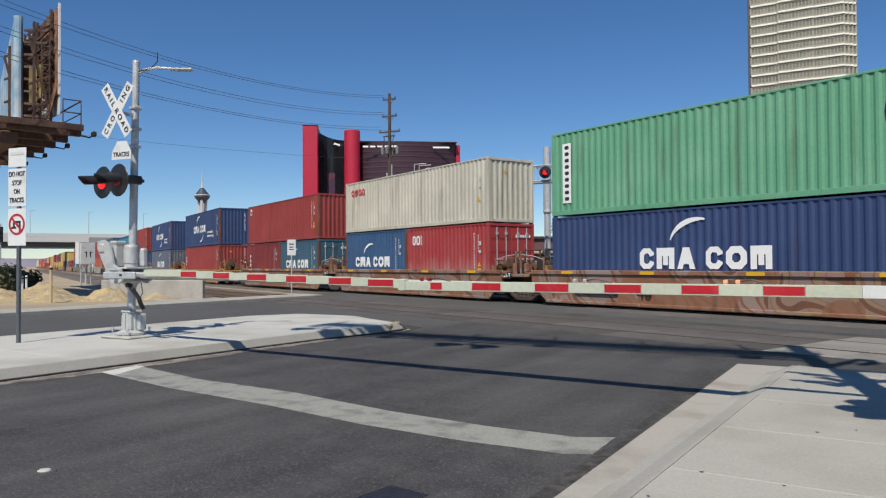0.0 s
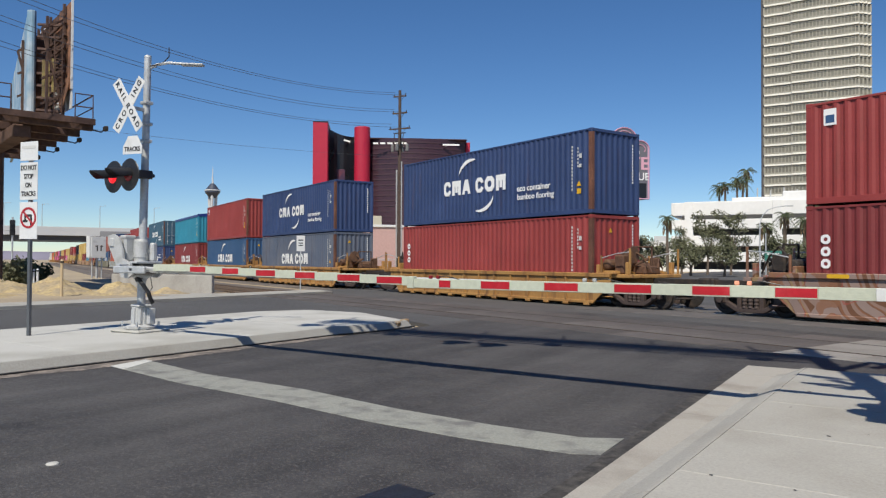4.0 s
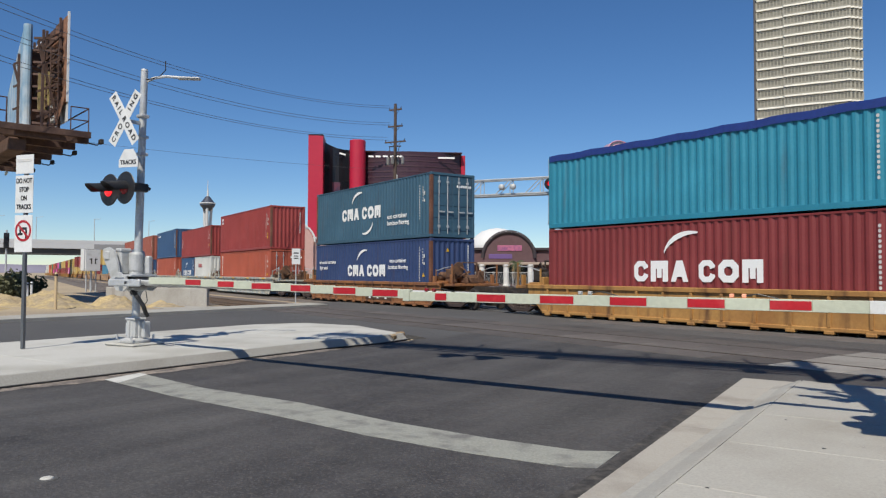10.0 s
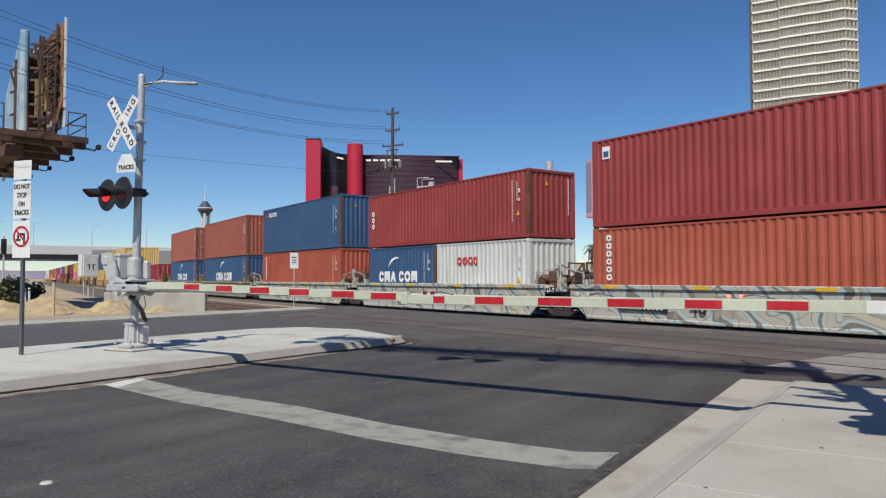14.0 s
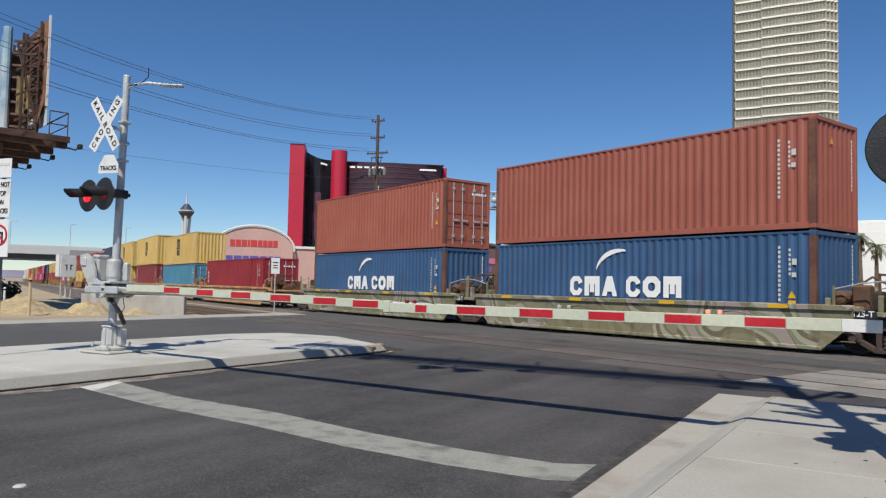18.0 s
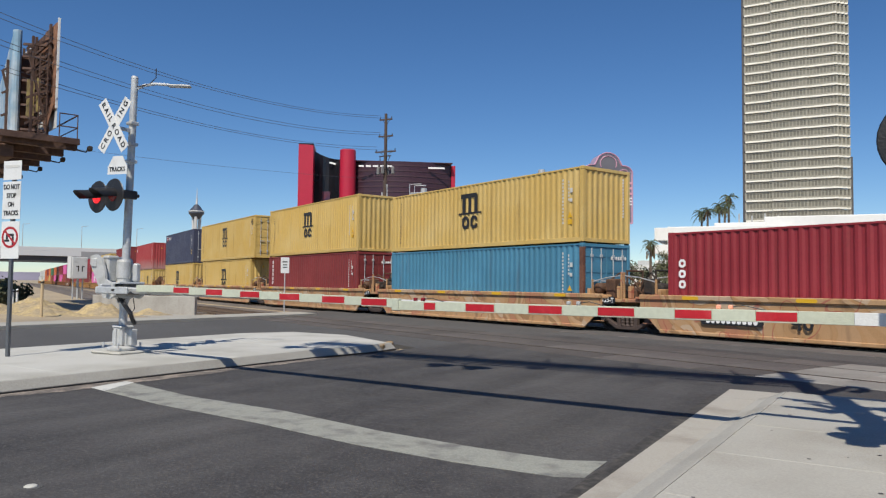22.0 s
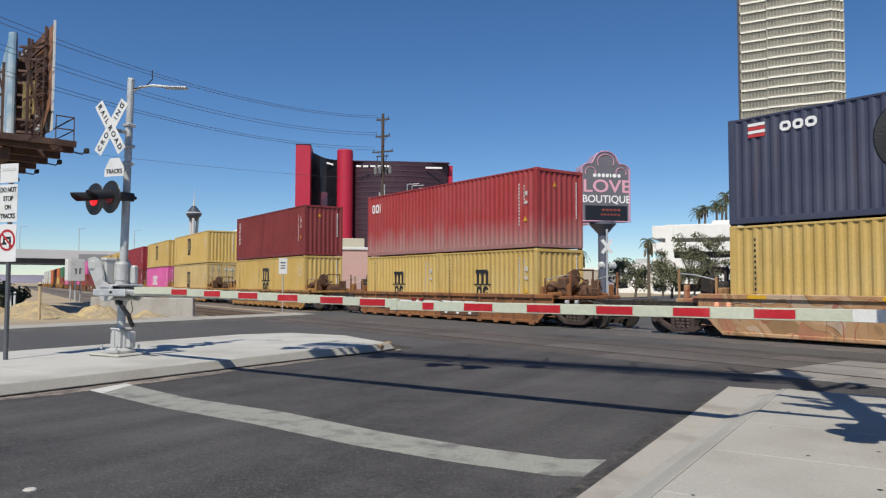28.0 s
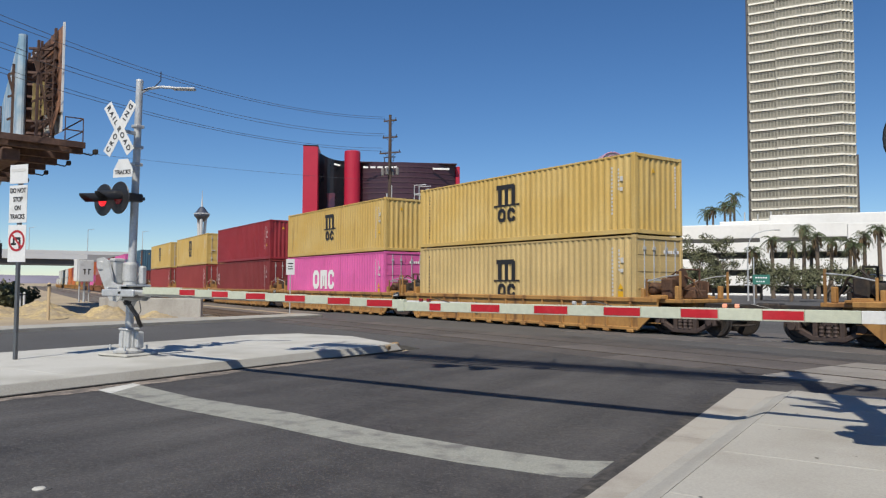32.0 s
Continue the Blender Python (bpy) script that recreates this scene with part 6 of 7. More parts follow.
second = Matrix.Translation((-2.0, -1.06, 0)) @ Matrix.Rotation(radians(-8.5), 4, "Z")
for i in range(5):
    part("second_face", Shape().box(-2.6 * i - 2.58, -0.07, 6.15, -2.6 * i, 0.03, 9.72, 0.01), M_bbface, bb, "weathered pale blue advertising face", m=second)
part("second_edge", Shape().rod((-2.0, -1.0, 6.2), (-2.0, -1.0, 9.72), 0.16, n=12), M_bbface, bb, "rolled blue vinyl at the face's end")
part("hanging_sheet", Shape().box(-0.9, -0.92, 6.7, -0.86, -0.76, 7.9).box(-0.95, -0.70, 6.75, -0.91, -0.60, 7.95).box(-0.9, -0.52, 6.9, -0.86, -0.38, 8.0), mat("yellowed_sheet", (0.55, 0.44, 0.16), 0.7, stain=(3.0, 0.4, 0.6, (0.30, 0.22, 0.1))), bb, "torn yellowed sheet")
lad = Shape()
for y in (-0.62, -0.30):
    lad.rod((-0.25, y, 6.0), (-0.25, y, 8.6), 0.028, n=5)
for i in range(9):
    lad.rod((-0.25, -0.62, 6.1 + 0.29 * i), (-0.25, -0.30, 6.1 + 0.29 * i), 0.02, n=5)
part("ladder", lad, M_bbrust, bb)
for i in (0, 1, 3, 4, 5, 7):
    part("catwalk_plank", Shape().box(-9.6, -3.3 + 0.52 * i, 5.88, 0.2, -3.3 + 0.52 * i + 0.50, 5.95, 0.005), M_bbrust, bb)
for x in (-0.1, -1.6, -3.1, -4.6, -6.1, -7.6, -9.1):
    part("outrigger", Shape().box(x - 0.1, -3.5, 5.66, x + 0.1, 0.95, 5.88, 0.01), M_bbrust, bb, "rusty crossbeam under the catwalk")
    if x in (-0.1, -3.1, -6.1, -9.1):
        part("floodlight", Shape().tube([(x, 0.9, 5.70), (x, 1.35, 5.66), (x, 1.5, 5.78)], 0.025, 5).box(x - 0.10, 1.42, 5.70, x + 0.14, 1.60, 5.86, 0.03), M_dark, bb, "billboard floodlight on a thin arm")
for y0, y1 in ((0.1, 0.85), (-3.4, -2.0)):
    part("railing", Shape().tube([(0.18, y0, 5.9), (0.18, y0, 6.75), (0.18, y1, 6.75), (0.18, y1, 5.9)], 0.028, 5).rod((0.18, y0, 6.35), (0.18, y1, 6.35), 0.022, n=5), M_bbrust, bb)
part("side_railing", Shape().tube([(0.18, 0.85, 6.75), (-9.4, 0.85, 6.75)], 0.028, 5).tube([(0.18, 0.85, 6.35), (-9.4, 0.85, 6.35)], 0.022, 5), M_bbrust, bb)
part("deck_edge", Shape().box(0.16, -3.45, 5.80, 0.24, 0.95, 6.0, 0.01), M_bbrust, bb)
part("column", Shape().rod((-5.0, -1.6, -0.1), (-5.0, -1.6, 5.4), 0.38, n=16).box(-9.3, -1.85, 5.25, -0.3, -1.35, 5.66, 0.03), M_bbrust, bb, "thick rusty steel column")

# parts squeezed across towards the second face to fit the camera's view
for ob in bb.children:
    if ob.type == "MESH" and ob.name.split(".")[0] != "second_face":
        for v in ob.data.vertices:
            if v.co.y > -1.0:
                v.co.y = -1.0 + 0.7 * (v.co.y + 1.0)

# ---------------------------------------------------------------- power line
M_wood = mat("pole_wood", (0.10, 0.07, 0.055), 0.9, grain=(10.0, 0.3), bump=(12.0, 0.15))
M_wire = mat("wire", (0.10, 0.10, 0.11), 0.6, grain=(5.0, 0.1), bump=None)


M_drum = mat("grey_drum", (0.22, 0.215, 0.21), 0.6, grain=(5.0, 0.15), bump=None)


def utility_pole(x, y, h, arms, label):
    p = thing("utility_pole", label, "utility pole", pose(x, y, -0.1, 0, 0, 10), "power poles")
    part("pole", Shape().rod((0, 0, 0), (0, 0, h), 0.19, 0.11, 12), M_wood, p)
    for z, w in zip(arms, (0.55, 0.62, 0.9)):
        part("crossarm", Shape().box(-w, -0.05, z - 0.05, w, 0.05, z + 0.05, 0.01).rod((-w * 0.6, 0.05, z), (0, 0.1, z - 0.4), 0.015, n=4).rod((w * 0.6, 0.05, z), (0, 0.1, z - 0.4), 0.015, n=4), M_wood, p)
        for dx in (-w * 0.9, w * 0.9):
            part("insulator", cached("insul", lambda: Shape().lathe([(0.02, 0.0), (0.045, 0.04), (0.02, 0.08), (0.045, 0.11), (0.02, 0.16)], 8).mesh("insulator", M_dark)), None, p, m=Matrix.Translation((dx, 0, z + 0.05)))
    for a in (0.2, 1.5, 3.1, 4.6):
        part("transformer", cached("transf", lambda: Shape().lathe([(0.10, 0.0), (0.13, 0.04), (0.13, 0.5), (0.09, 0.56), (0.03, 0.62)], 12).mesh("transformer", M_drum)), None, p, m=Matrix.Translation((math.cos(a) * 0.62, math.sin(a) * 0.3, 10.0)))
    for z in (11.4, 10.75):
        part("cutout", Shape().box(-0.5, -0.12, z - 0.03, 0.5, 0.0, z + 0.03).rod((-0.42, -0.1, z), (-0.36, -0.2, z - 0.4), 0.03, n=5).rod((0.42, -0.1, z), (0.36, -0.2, z - 0.4), 0.03, n=5).rod((0.1, -0.1, z), (0.12, -0.2, z - 0.4), 0.03, n=5), M_dark, p)
    part("riser", Shape().rod((0.2, -0.05, 0), (0.2, -0.05, 9.2), 0.05, n=6).rod((-0.22, -0.05, 0), (-0.22, -0.05, 8.6), 0.06, n=6), M_alu, p, "pale cable riser pipes")
    return p


PX, PY, PH = -34.1, 44.4, 14.7
SPAN = 38.7
utility_pole(PX, PY, PH, (14.25, 12.95, 11.75), "dark wooden power pole with crossarms and transformers")
utility_pole(PX, PY - SPAN, 16.4, (15.0, 13.7, 12.4), "dark wooden power pole with crossarms and transformers")
for j, (dx, z0, rise, sag) in enumerate(((-0.5, 14.5, 9.6, 21.1), (0.5, 14.2, 8.2, 20.0), (-0.55, 13.2, 8.9, 19.5), (0.55, 12.9, 8.1, 19.4), (-0.8, 12.1, 8.2, 18.1), (0.8, 11.7, 6.7, 16.7))):
    pts = []
    for i in range(25):
        f = 0.62 * i / 24
        pts.append((PX + dx, PY - SPAN * i / 24, z0 + rise * f - sag * f * (1 - f)))
    solid("power_line", Shape().tube(pts, 0.014, 4), M_wire, "thin dark overhead wire between the poles", "wire", group="overhead wires")
pts = [(-40.2 + 6.1 * (i / 20) * 1.0, 20.0 + 24.4 * (i / 20), 8.9 + 0.6 * (i / 20) - 1.0 * (i / 20) * (1 - i / 20)) for i in range(21)]
solid("power_line", Shape().tube(pts, 0.010, 4), M_wire, "thin dark service wire to the pole", "wire", group="overhead wires")

# ---------------------------------------------------------------- hotel with crimson fins
M_crim = mat("crimson_panel", (0.50, 0.014, 0.05), 0.5, grain=(0.3, 0.05))
M_plum = mat("plum_glass", (0.052, 0.022, 0.034), 0.35, grain=(0.25, 0.12), stain=(0.02, 0.4, 0.7, (0.07, 0.028, 0.042)), bump=None)
M_plumline = mat("plum_spandrel", (0.066, 0.030, 0.043), 0.5, bump=None)
M_screen = mat("dark_screen", (0.012, 0.013, 0.018), 0.3, grain=(0.3, 0.2), bump=None)
M_screenpink = mat("screen_picture", (0.16, 0.03, 0.05), 0.5, stain=(0.2, 0.4, 0.6, (0.05, 0.02, 0.06)), bump=None)
hotel = thing("hotel_tower", "dark plum glass hotel with crimson end fins", "hotel", facing(-300, 368))
# local x runs to the right; the block is about 100 m wide
part("fin", Shape().box(-41.9, -3, -0.1, -32.4, 22, 90.4, 0.3), M_crim, hotel, "tall crimson fin")
part("fin_cap", Shape().box(-42.0, -3.2, 90.4, -32.3, 22, 91.0, 0.2), M_screen, hotel)
cyl = Shape().lathe([(5.2, -0.1), (5.2, 88.2), (4.9, 88.6)], 28, Matrix.Translation((-10.6, 4, 0)))
part("fin", cyl, M_crim, hotel, "rounded crimson fin", smooth=False)
# the concave screen between the fins
n = 10
for i in range(n):
    f0, f1 = i / n, (i + 1) / n
    def cv(f):
        return (-35.4 + 20.5 * f, 4 + 9 * math.sin(math.pi * f))
    (xa, ya), (xb, yb) = cv(f0), cv(f1)
    z0, z1 = 90.2 - 8.0 * f0 ** 0.7, 90.2 - 8.0 * f1 ** 0.7
    part("screen_panel", Shape().add([(xa, ya, 0), (xb, yb, 0), (xb, yb, z1), (xa, ya, z0), (xa, ya + 4, 0), (xb, yb + 4, 0), (xb, yb + 4, z1), (xa, ya + 4, z0)], [(0, 1, 2, 3), (5, 4, 7, 6), (3, 2, 6, 7), (1, 5, 6, 2), (4, 0, 3, 7)]), M_screen, hotel)
part("screen_picture", Shape().box(-27.5, 12.0, 30, -18.5, 12.5, 62, 0.2), M_screenpink, hotel, "dim picture on the dark screen")
part("sign_bar", Shape().box(-3.2, -0.2, -0.55, 3.2, 0.2, 0.55, 0, Matrix.Translation((-19.6, 9.0, 80.2)) @ Matrix.Rotation(radians(14), 4, "Y")), M_letters_white, hotel, "plain white sign bar")
# the curved plum facade, floor by floor
def curve(f):
    return (-7.0 + 65.5 * f, 14 - 14.5 * math.sin(math.pi * (0.12 + 0.8 * f)))
NF, NB = 22, 18
for i in range(NB):
    (xa, ya), (xb, yb) = curve(i / NB), curve((i + 1) / NB)
    glass = Shape().add([(xa, ya, 0), (xb, yb, 0), (xb, yb, 81.5), (xa, ya, 81.5), (xa, ya + 20, 0), (xb, yb + 20, 0), (xb, yb + 20, 81.5), (xa, ya + 20, 81.5)], [(0, 1, 2, 3), (5, 4, 7, 6), (3, 2, 6, 7)])
    part("curtain_panel", glass, M_plum, hotel)
for j in range(NF):
    z = 6.0 + 3.45 * j
    sh = Shape()
    for i in range(NB):
        (xa, ya), (xb, yb) = curve(i / NB), curve((i + 1) / NB)
        sh.add([(xa, ya - 0.25, z), (xb, yb - 0.25, z), (xb, yb - 0.25, z + 0.9), (xa, ya - 0.25, z + 0.9), (xa, ya, z + 0.9), (xb, yb, z + 0.9), (xa, ya, z), (xb, yb, z)], [(0, 1, 2, 3), (3, 2, 5, 4), (6, 7, 1, 0)])
    tagged(part("spandrel", sh, M_plumline, hotel), kind="stuff")
(xe, ye) = curve(1.0)
part("fin", Shape().box(xe - 0.2, ye - 1.0, 0, xe + 2.6, ye + 20, 81.0, 0.3), M_crim, hotel, "thin crimson end fin")
part("roof_edge", Shape().box(-7, 4, 81.5, xe, 24, 82.2, 0.2), M_plumline, hotel)
for q in range(5):
    part("sign_bar", Shape().box(-3.5 + 4.6 * q, -0.4 - 0.55 * q, 77.2, -0.2 + 4.6 * q, 0.2 - 0.55 * q, 78.3), M_letters_white, hotel, "plain white sign bar")
part("sign_bar", Shape().box(42, 1.0, 77.3, 53.0, 1.4, 78.4, 0, None), M_letters_white, hotel, "plain white sign bar")

# ---------------------------------------------------------------- slender observation tower far away
M_far = mat("far_concrete", (0.62, 0.63, 0.64), 0.8, grain=(0.05, 0.05), bump=None)
ot = thing("observation_tower", "slender pale observation tower with a round pod", "tower", facing(-2039, 1613))
for a in (0.4, 2.5, 4.6):
    part("leg", Shape().rod((math.cos(a) * 34, math.sin(a) * 34, 0), (math.cos(a) * 9, math.sin(a) * 9, 150), 7, 5, 8).rod((math.cos(a) * 9, math.sin(a) * 9, 150), (math.cos(a) * 13, math.sin(a) * 12, 222), 5, 5, 8), M_far, ot)
part("pod", Shape().lathe([(10, 212), (19, 224), (25, 231), (25, 239), (21, 243), (15, 251), (10, 258), (6, 262)], 24), mat("far_pod", (0.06, 0.07, 0.10), 0.4, bump=None), ot, "dark round pod with windows")
part("pod_ring", Shape().lathe([(25.5, 236), (26.3, 238), (25.5, 240)], 24), M_far, ot)
part("mast", Shape().rod((0, 0, 258), (0, 0, 285), 4, 2, 8).rod((0, 0, 285), (0, 0, 318), 1.6, 0.6, 8), M_far, ot)

# ---------------------------------------------------------------- apartment tower with pale balcony bands
M_band = mat("pale_balcony", (0.94, 0.92, 0.83), 0.8, grain=(0.6, 0.05), bump=None, rand=0.03)
M_bronze = mat("bronze_glass", (0.19, 0.185, 0.15), 0.45, grain=(0.8, 0.25), stain=(0.25, 0.4, 0.65, (0.27, 0.26, 0.21)), bump=None, rand=0.12)
M_mull = mat("bronze_mullion", (0.36, 0.345, 0.285), 0.6, bump=None)
M_side = mat("tower_side", (0.10, 0.095, 0.10), 0.6, grain=(0.5, 0.1), bump=None)
apt = thing("apartment_tower", "tall apartment tower with pale balcony bands and bronze glass", "tower", facing(-31.6, 257.0, 0, -3.0))
FH = 3.27
part("core", Shape().box(-16.1, 1.2, 0, 12.6, 24, 36 * FH, 0.2), M_side, apt, "dark side wall")
bays = [(-15.0, -6.8, 0.0), (-6.8, 3.3, -0.7), (3.3, 12.0, -0.35), (12.0, 13.1, 0.6), (13.1, 14.2, 1.6), (14.2, 15.2, 2.7)]
for j in range(36):
    z = j * FH
    for x0, x1, y in bays:
        part("balcony_band", Shape().box(x0, y - 0.30, z + 0.12, x1 + 0.12, y + 0.6, z + 0.66, 0.03), M_band, apt)
        part("window_strip", Shape().box(x0 + 0.05, y + 0.25, z + 0.68, x1 - 0.05, y + 1.2, z + FH), M_bronze, apt)
for x0, x1, y in bays:
    sh = Shape()
    k = max(1, int((x1 - x0) / 0.95))
    for i in range(k + 1):
        x = x0 + (x1 - x0) * i / k
        w = 0.15 if 0 < i < k else 0.26
        for j in range(36):
            sh.box(x - w, y - 0.02, j * FH + 0.7, x + w, y + 0.26, j * FH + FH)
    for j in range(36):
        sh.box(x0, y + 0.02, j * FH + 0.7, x1, y + 0.26, j * FH + 1.25)
        sh.box(x0, y + 0.10, j * FH + 2.85, x1, y + 0.26, j * FH + FH)
    tagged(part("mullion", sh, M_mull, apt), kind="stuff")
part("side_wing", Shape().box(14.6, 3.4, 0, 16.0, 10, 43.0, 0.1), M_side, apt)

# ---------------------------------------------------------------- white parking building
M_pk = mat("white_concrete", (0.93, 0.92, 0.88), 0.8, grain=(1.5, 0.04), stain=(0.2, 0.45, 0.75, (0.86, 0.85, 0.80)), bump=None)
# dark grey painted as the shade inside the decks, reused for bridge girders
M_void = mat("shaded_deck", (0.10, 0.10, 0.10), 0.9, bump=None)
pk = thing("parking_building", "white concrete parking building with long open slots", "parking building", facing(-22.0, 128.0, -0.9, 0))
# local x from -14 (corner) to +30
part("interior", Shape().box(-14.5, 3.0, 0, 45, 30, 11.0), M_void, pk, "dark solid block painted as the shade inside")
for z0, z1 in ((0.0, 1.2), (2.5, 4.1), (5.1, 6.9), (8.0, 9.6), (10.3, 12.5)):
    part("parapet", Shape().box(-15.5, 0.0, z0, 12.5, 0.5, z1, 0.04), M_pk, pk, "white horizontal parapet")
    part("parapet", Shape().box(26.5, 0.0, z0 - 0.4 if z0 else 0, 46, 0.5, z1 - 0.4, 0.04), M_pk, pk, "white horizontal parapet")
    part("parapet", Shape().box(-15.9, 0.0, z0, -15.5, 26, z1, 0.04), M_pk, pk, "white horizontal parapet")
part("ramp_wall", Shape().box(12.5, -0.4, 0.0, 26.5, 0.6, 12.3, 0.05), M_pk, pk, "blank white ramp wall")
for x in (-13.0, 0.6, 36):
    part("column", Shape().box(x - 0.7, -0.25, 0, x + 0.7, 0.8, 12.6, 0.05), M_pk, pk)
for z in (2.5, 5.1, 8.0):
    part("deck", Shape().box(-15.4, 0.5, z, 45, 29, z + 0.35), M_pk, pk)
part("roof_parapet", Shape().box(-14, 5.0, 11.5, 6, 5.6, 13.0, 0.05), M_pk, pk)
part("roof_block", Shape().box(1.5, 6.0, 11.5, 60, 28, 14.5, 0.1), M_pk, pk, "long white upper storey")
part("roof_block", Shape().box(-6.5, 5.8, 11.5, 1.6, 20, 13.6, 0.1), M_pk, pk)
for i in range(4):
    part("vent_stack", Shape().rod((-2.5 + 2.1 * i, 9, 13.5), (-2.5 + 2.1 * i, 9, 15.4 - 0.4 * (i % 2)), 0.12, n=6), M_alu, pk)
# palms and dusty trees before it
for x, y, h in ((-15.6, 98.8, 7.6), (-13.6, 99.1, 6.9), (-12.2, 99.3, 9.0), (-11.4, 99.4, 6.6), (-9.3, 99.6, 7.3), (-7.2, 99.7, 7.1), (-5.7, 99.8, 7.9), (-2.5, 99, 7.4), (1.0, 98, 8.2), (-10.4, 97.5, 7.9), (-6.4, 97.0, 6.4), (-4.0, 98.2, 8.5), (-17.4, 97.0, 6.2)):
    palm(x, y, h, r=0.24, size=1.45)
for x, y, h in ((-34.0, 147, 16.6), (-31.4, 147, 17.6), (-30.0, 148, 19.2), (-35.4, 148, 16.2), (-30.8, 146, 17.0)):
    palm(x, y, h, "distant palm behind the parking building", 0.25, 1.9)
for x, y, h, s in ((-26.4, 92, 5.0, 1.7), (-23.0, 91, 7.0, 1.9), (-20.2, 90.5, 6.6, 1.8), (-29.8, 84, 4.0, 1.8), (-26.0, 80, 3.0, 1.8), (-22.0, 80, 2.8, 1.8), (-18.5, 80, 3.0, 1.8), (-14.5, 84, 3.8, 1.9), (-11.0, 80, 3.2, 1.9), (-8.0, 82, 3.4, 1.8), (-5.0, 80, 3.0, 1.7)):
    bushy_tree(x, y, h * 1.12, s * 1.15, "dusty brownish desert tree by the road", 170)
for x, y, h in ((-37.7, 71.0, 2.9), (-37.5, 82, 6.2), (-34.0, 84, 5.4), (-24.0, 78.5, 6.4)):
    palm(x, y, h, "small fan palm beside the shop sign", 0.16, 1.0)

gs = thing("street_name_sign", "green street sign on a galvanised pole beyond the tracks", "road sign", facing(-11.6, 64.2, -0.1))
part("pole", Shape().rod((0, 0.05, 0), (0, 0.05, 4.0), 0.05, n=8), M_galv, gs)
part("plate", Shape().box(-0.1, -0.02, 1.75, 1.2, 0.0, 2.55, 0.01), mat("sign_green", (0.05, 0.22, 0.17), 0.5), gs, "green sign plate")
part("small_print", blocks(row_of([0.14] * 5, 0.12, 0.05, 0.55, 2.3) + row_of([0.12] * 4, 0.10, 0.05, 0.5, 2.0), M_letters_white), None, gs, m=Matrix.Translation((0, -0.026, 0)))
sl2 = thing("street_lamp", "slim street lamp with a long curved arm", "street lamp", facing(-15.0, 79.9, -0.1))
part("pole", Shape().rod((0, 0, 0), (0, 0, 5.6), 0.09, 0.06, 8), M_galv, sl2)
part("arm", Shape().tube([(0, 0, 5.5), (0.25, 0, 6.4), (0.8, 0, 7.0), (1.6, 0, 7.25), (2.6, 0, 7.35)], 0.045, 6), M_galv, sl2)
part("lamp", Shape().box(2.5, -0.12, 7.27, 3.1, 0.12, 7.40, 0.04), M_alu, sl2)
# ---------------------------------------------------------------- shop sign on a pole
M_pinkline = mat("pink_neon_frame", (0.72, 0.38, 0.50), 0.5, bump=None)
M_signgrey = mat("sign_grey", (0.17, 0.165, 0.19), 0.5, grain=(1.0, 0.06), bump=None)
M_lilac = mat("sign_lilac", (0.42, 0.33, 0.45), 0.5, bump=None)
M_pinktext = mat("pink_letters", (0.85, 0.45, 0.55), 0.5, bump=None)
love = thing("shop_sign", "tall pole sign with a cloud-shaped top and pink letters", "shop sign", facing(-28.1, 74.9, -0.75, 24) @ Matrix.Diagonal((1.16, 1.2, 1.0, 1.0)))
outline = [(-2.35, 8.9), (2.35, 8.9), (2.35, 14.0)]
for cx, cz, r, a0, a1 in ((1.55, 14.2, 0.82, -15, 105), (0.0, 15.2, 1.15, 15, 165), (-1.55, 14.2, 0.82, 75, 195)):
    outline += [(cx + r * math.cos(radians(a0 + (a1 - a0) * q / 7)), cz + r * math.sin(radians(a0 + (a1 - a0) * q / 7))) for q in range(8)]
outline += [(-2.35, 14.0)]
part("cabinet", Shape().prism(outline, -0.2, 1.2, FACE), M_lilac, love, "lilac sign cabinet")
part("front", Shape().prism([(x * 0.93, 12.6 + (z - 12.6) * 0.96) for x, z in outline], 0.0, 0.03, Matrix.Translation((0, -1.2, 0)) @ FACE), M_signgrey, love, "dark grey sign face")
ring = Shape()
for a, b in zip(outline, outline[1:] + outline[:1]):
    ring.rod((a[0], -1.22, a[1]), (b[0], -1.22, b[1]), 0.07, n=5)
part("neon_edge", ring, M_pinkline, love, "pink outline tube")
for gx, gz, gw, gh in row_of([0.35, 0.3, 0.3, 0.3, 0.15, 0.4, 0.3], 0.4, 0.1):
    part("script_mark", blocks([(0, 0, gw, gh)], M_letters_white), None, love, m=Matrix.Translation((0.1 + gx, -1.245, 13.75)))
part("lettering", words("LOVE", 1.35, M_pinktext, 1.05), None, love, m=Matrix.Translation((0.1, -1.245, 12.55)) @ FACE)
part("lettering", words("BOUTIQUE", 0.8, M_letters_white, 0.86), None, love, m=Matrix.Translation((0.05, -1.245, 11.2)) @ FACE)
part("screen", Shape().box(-2.0, -1.27, 8.95, 2.1, -1.2, 10.55, 0.03), M_screen, love, "dark message screen")
part("screen_line", blocks(row_of([0.3] * 5, 0.22, 0.08, 0.5, 0.3) + row_of([0.25] * 6, 0.18, 0.08, 0.4, -0.2), mat("screen_red", (0.30, 0.06, 0.05), 0.5)), None, love, m=Matrix.Translation((0, -1.275, 9.8)))
part("base_pink", Shape().box(-2.4, -1.15, 8.5, -1.6, 0.1, 9.0, 0.05), M_pinktext, love)
part("pole", Shape().lathe([(0.42, 0), (0.42, 7.6), (1.2, 8.6), (1.2, 8.9)], 14, Matrix.Translation((0, -0.5, 0))), mat("sign_pole", (0.12, 0.13, 0.17), 0.5), love, "dark sign pole")
tag_arch = Shape()
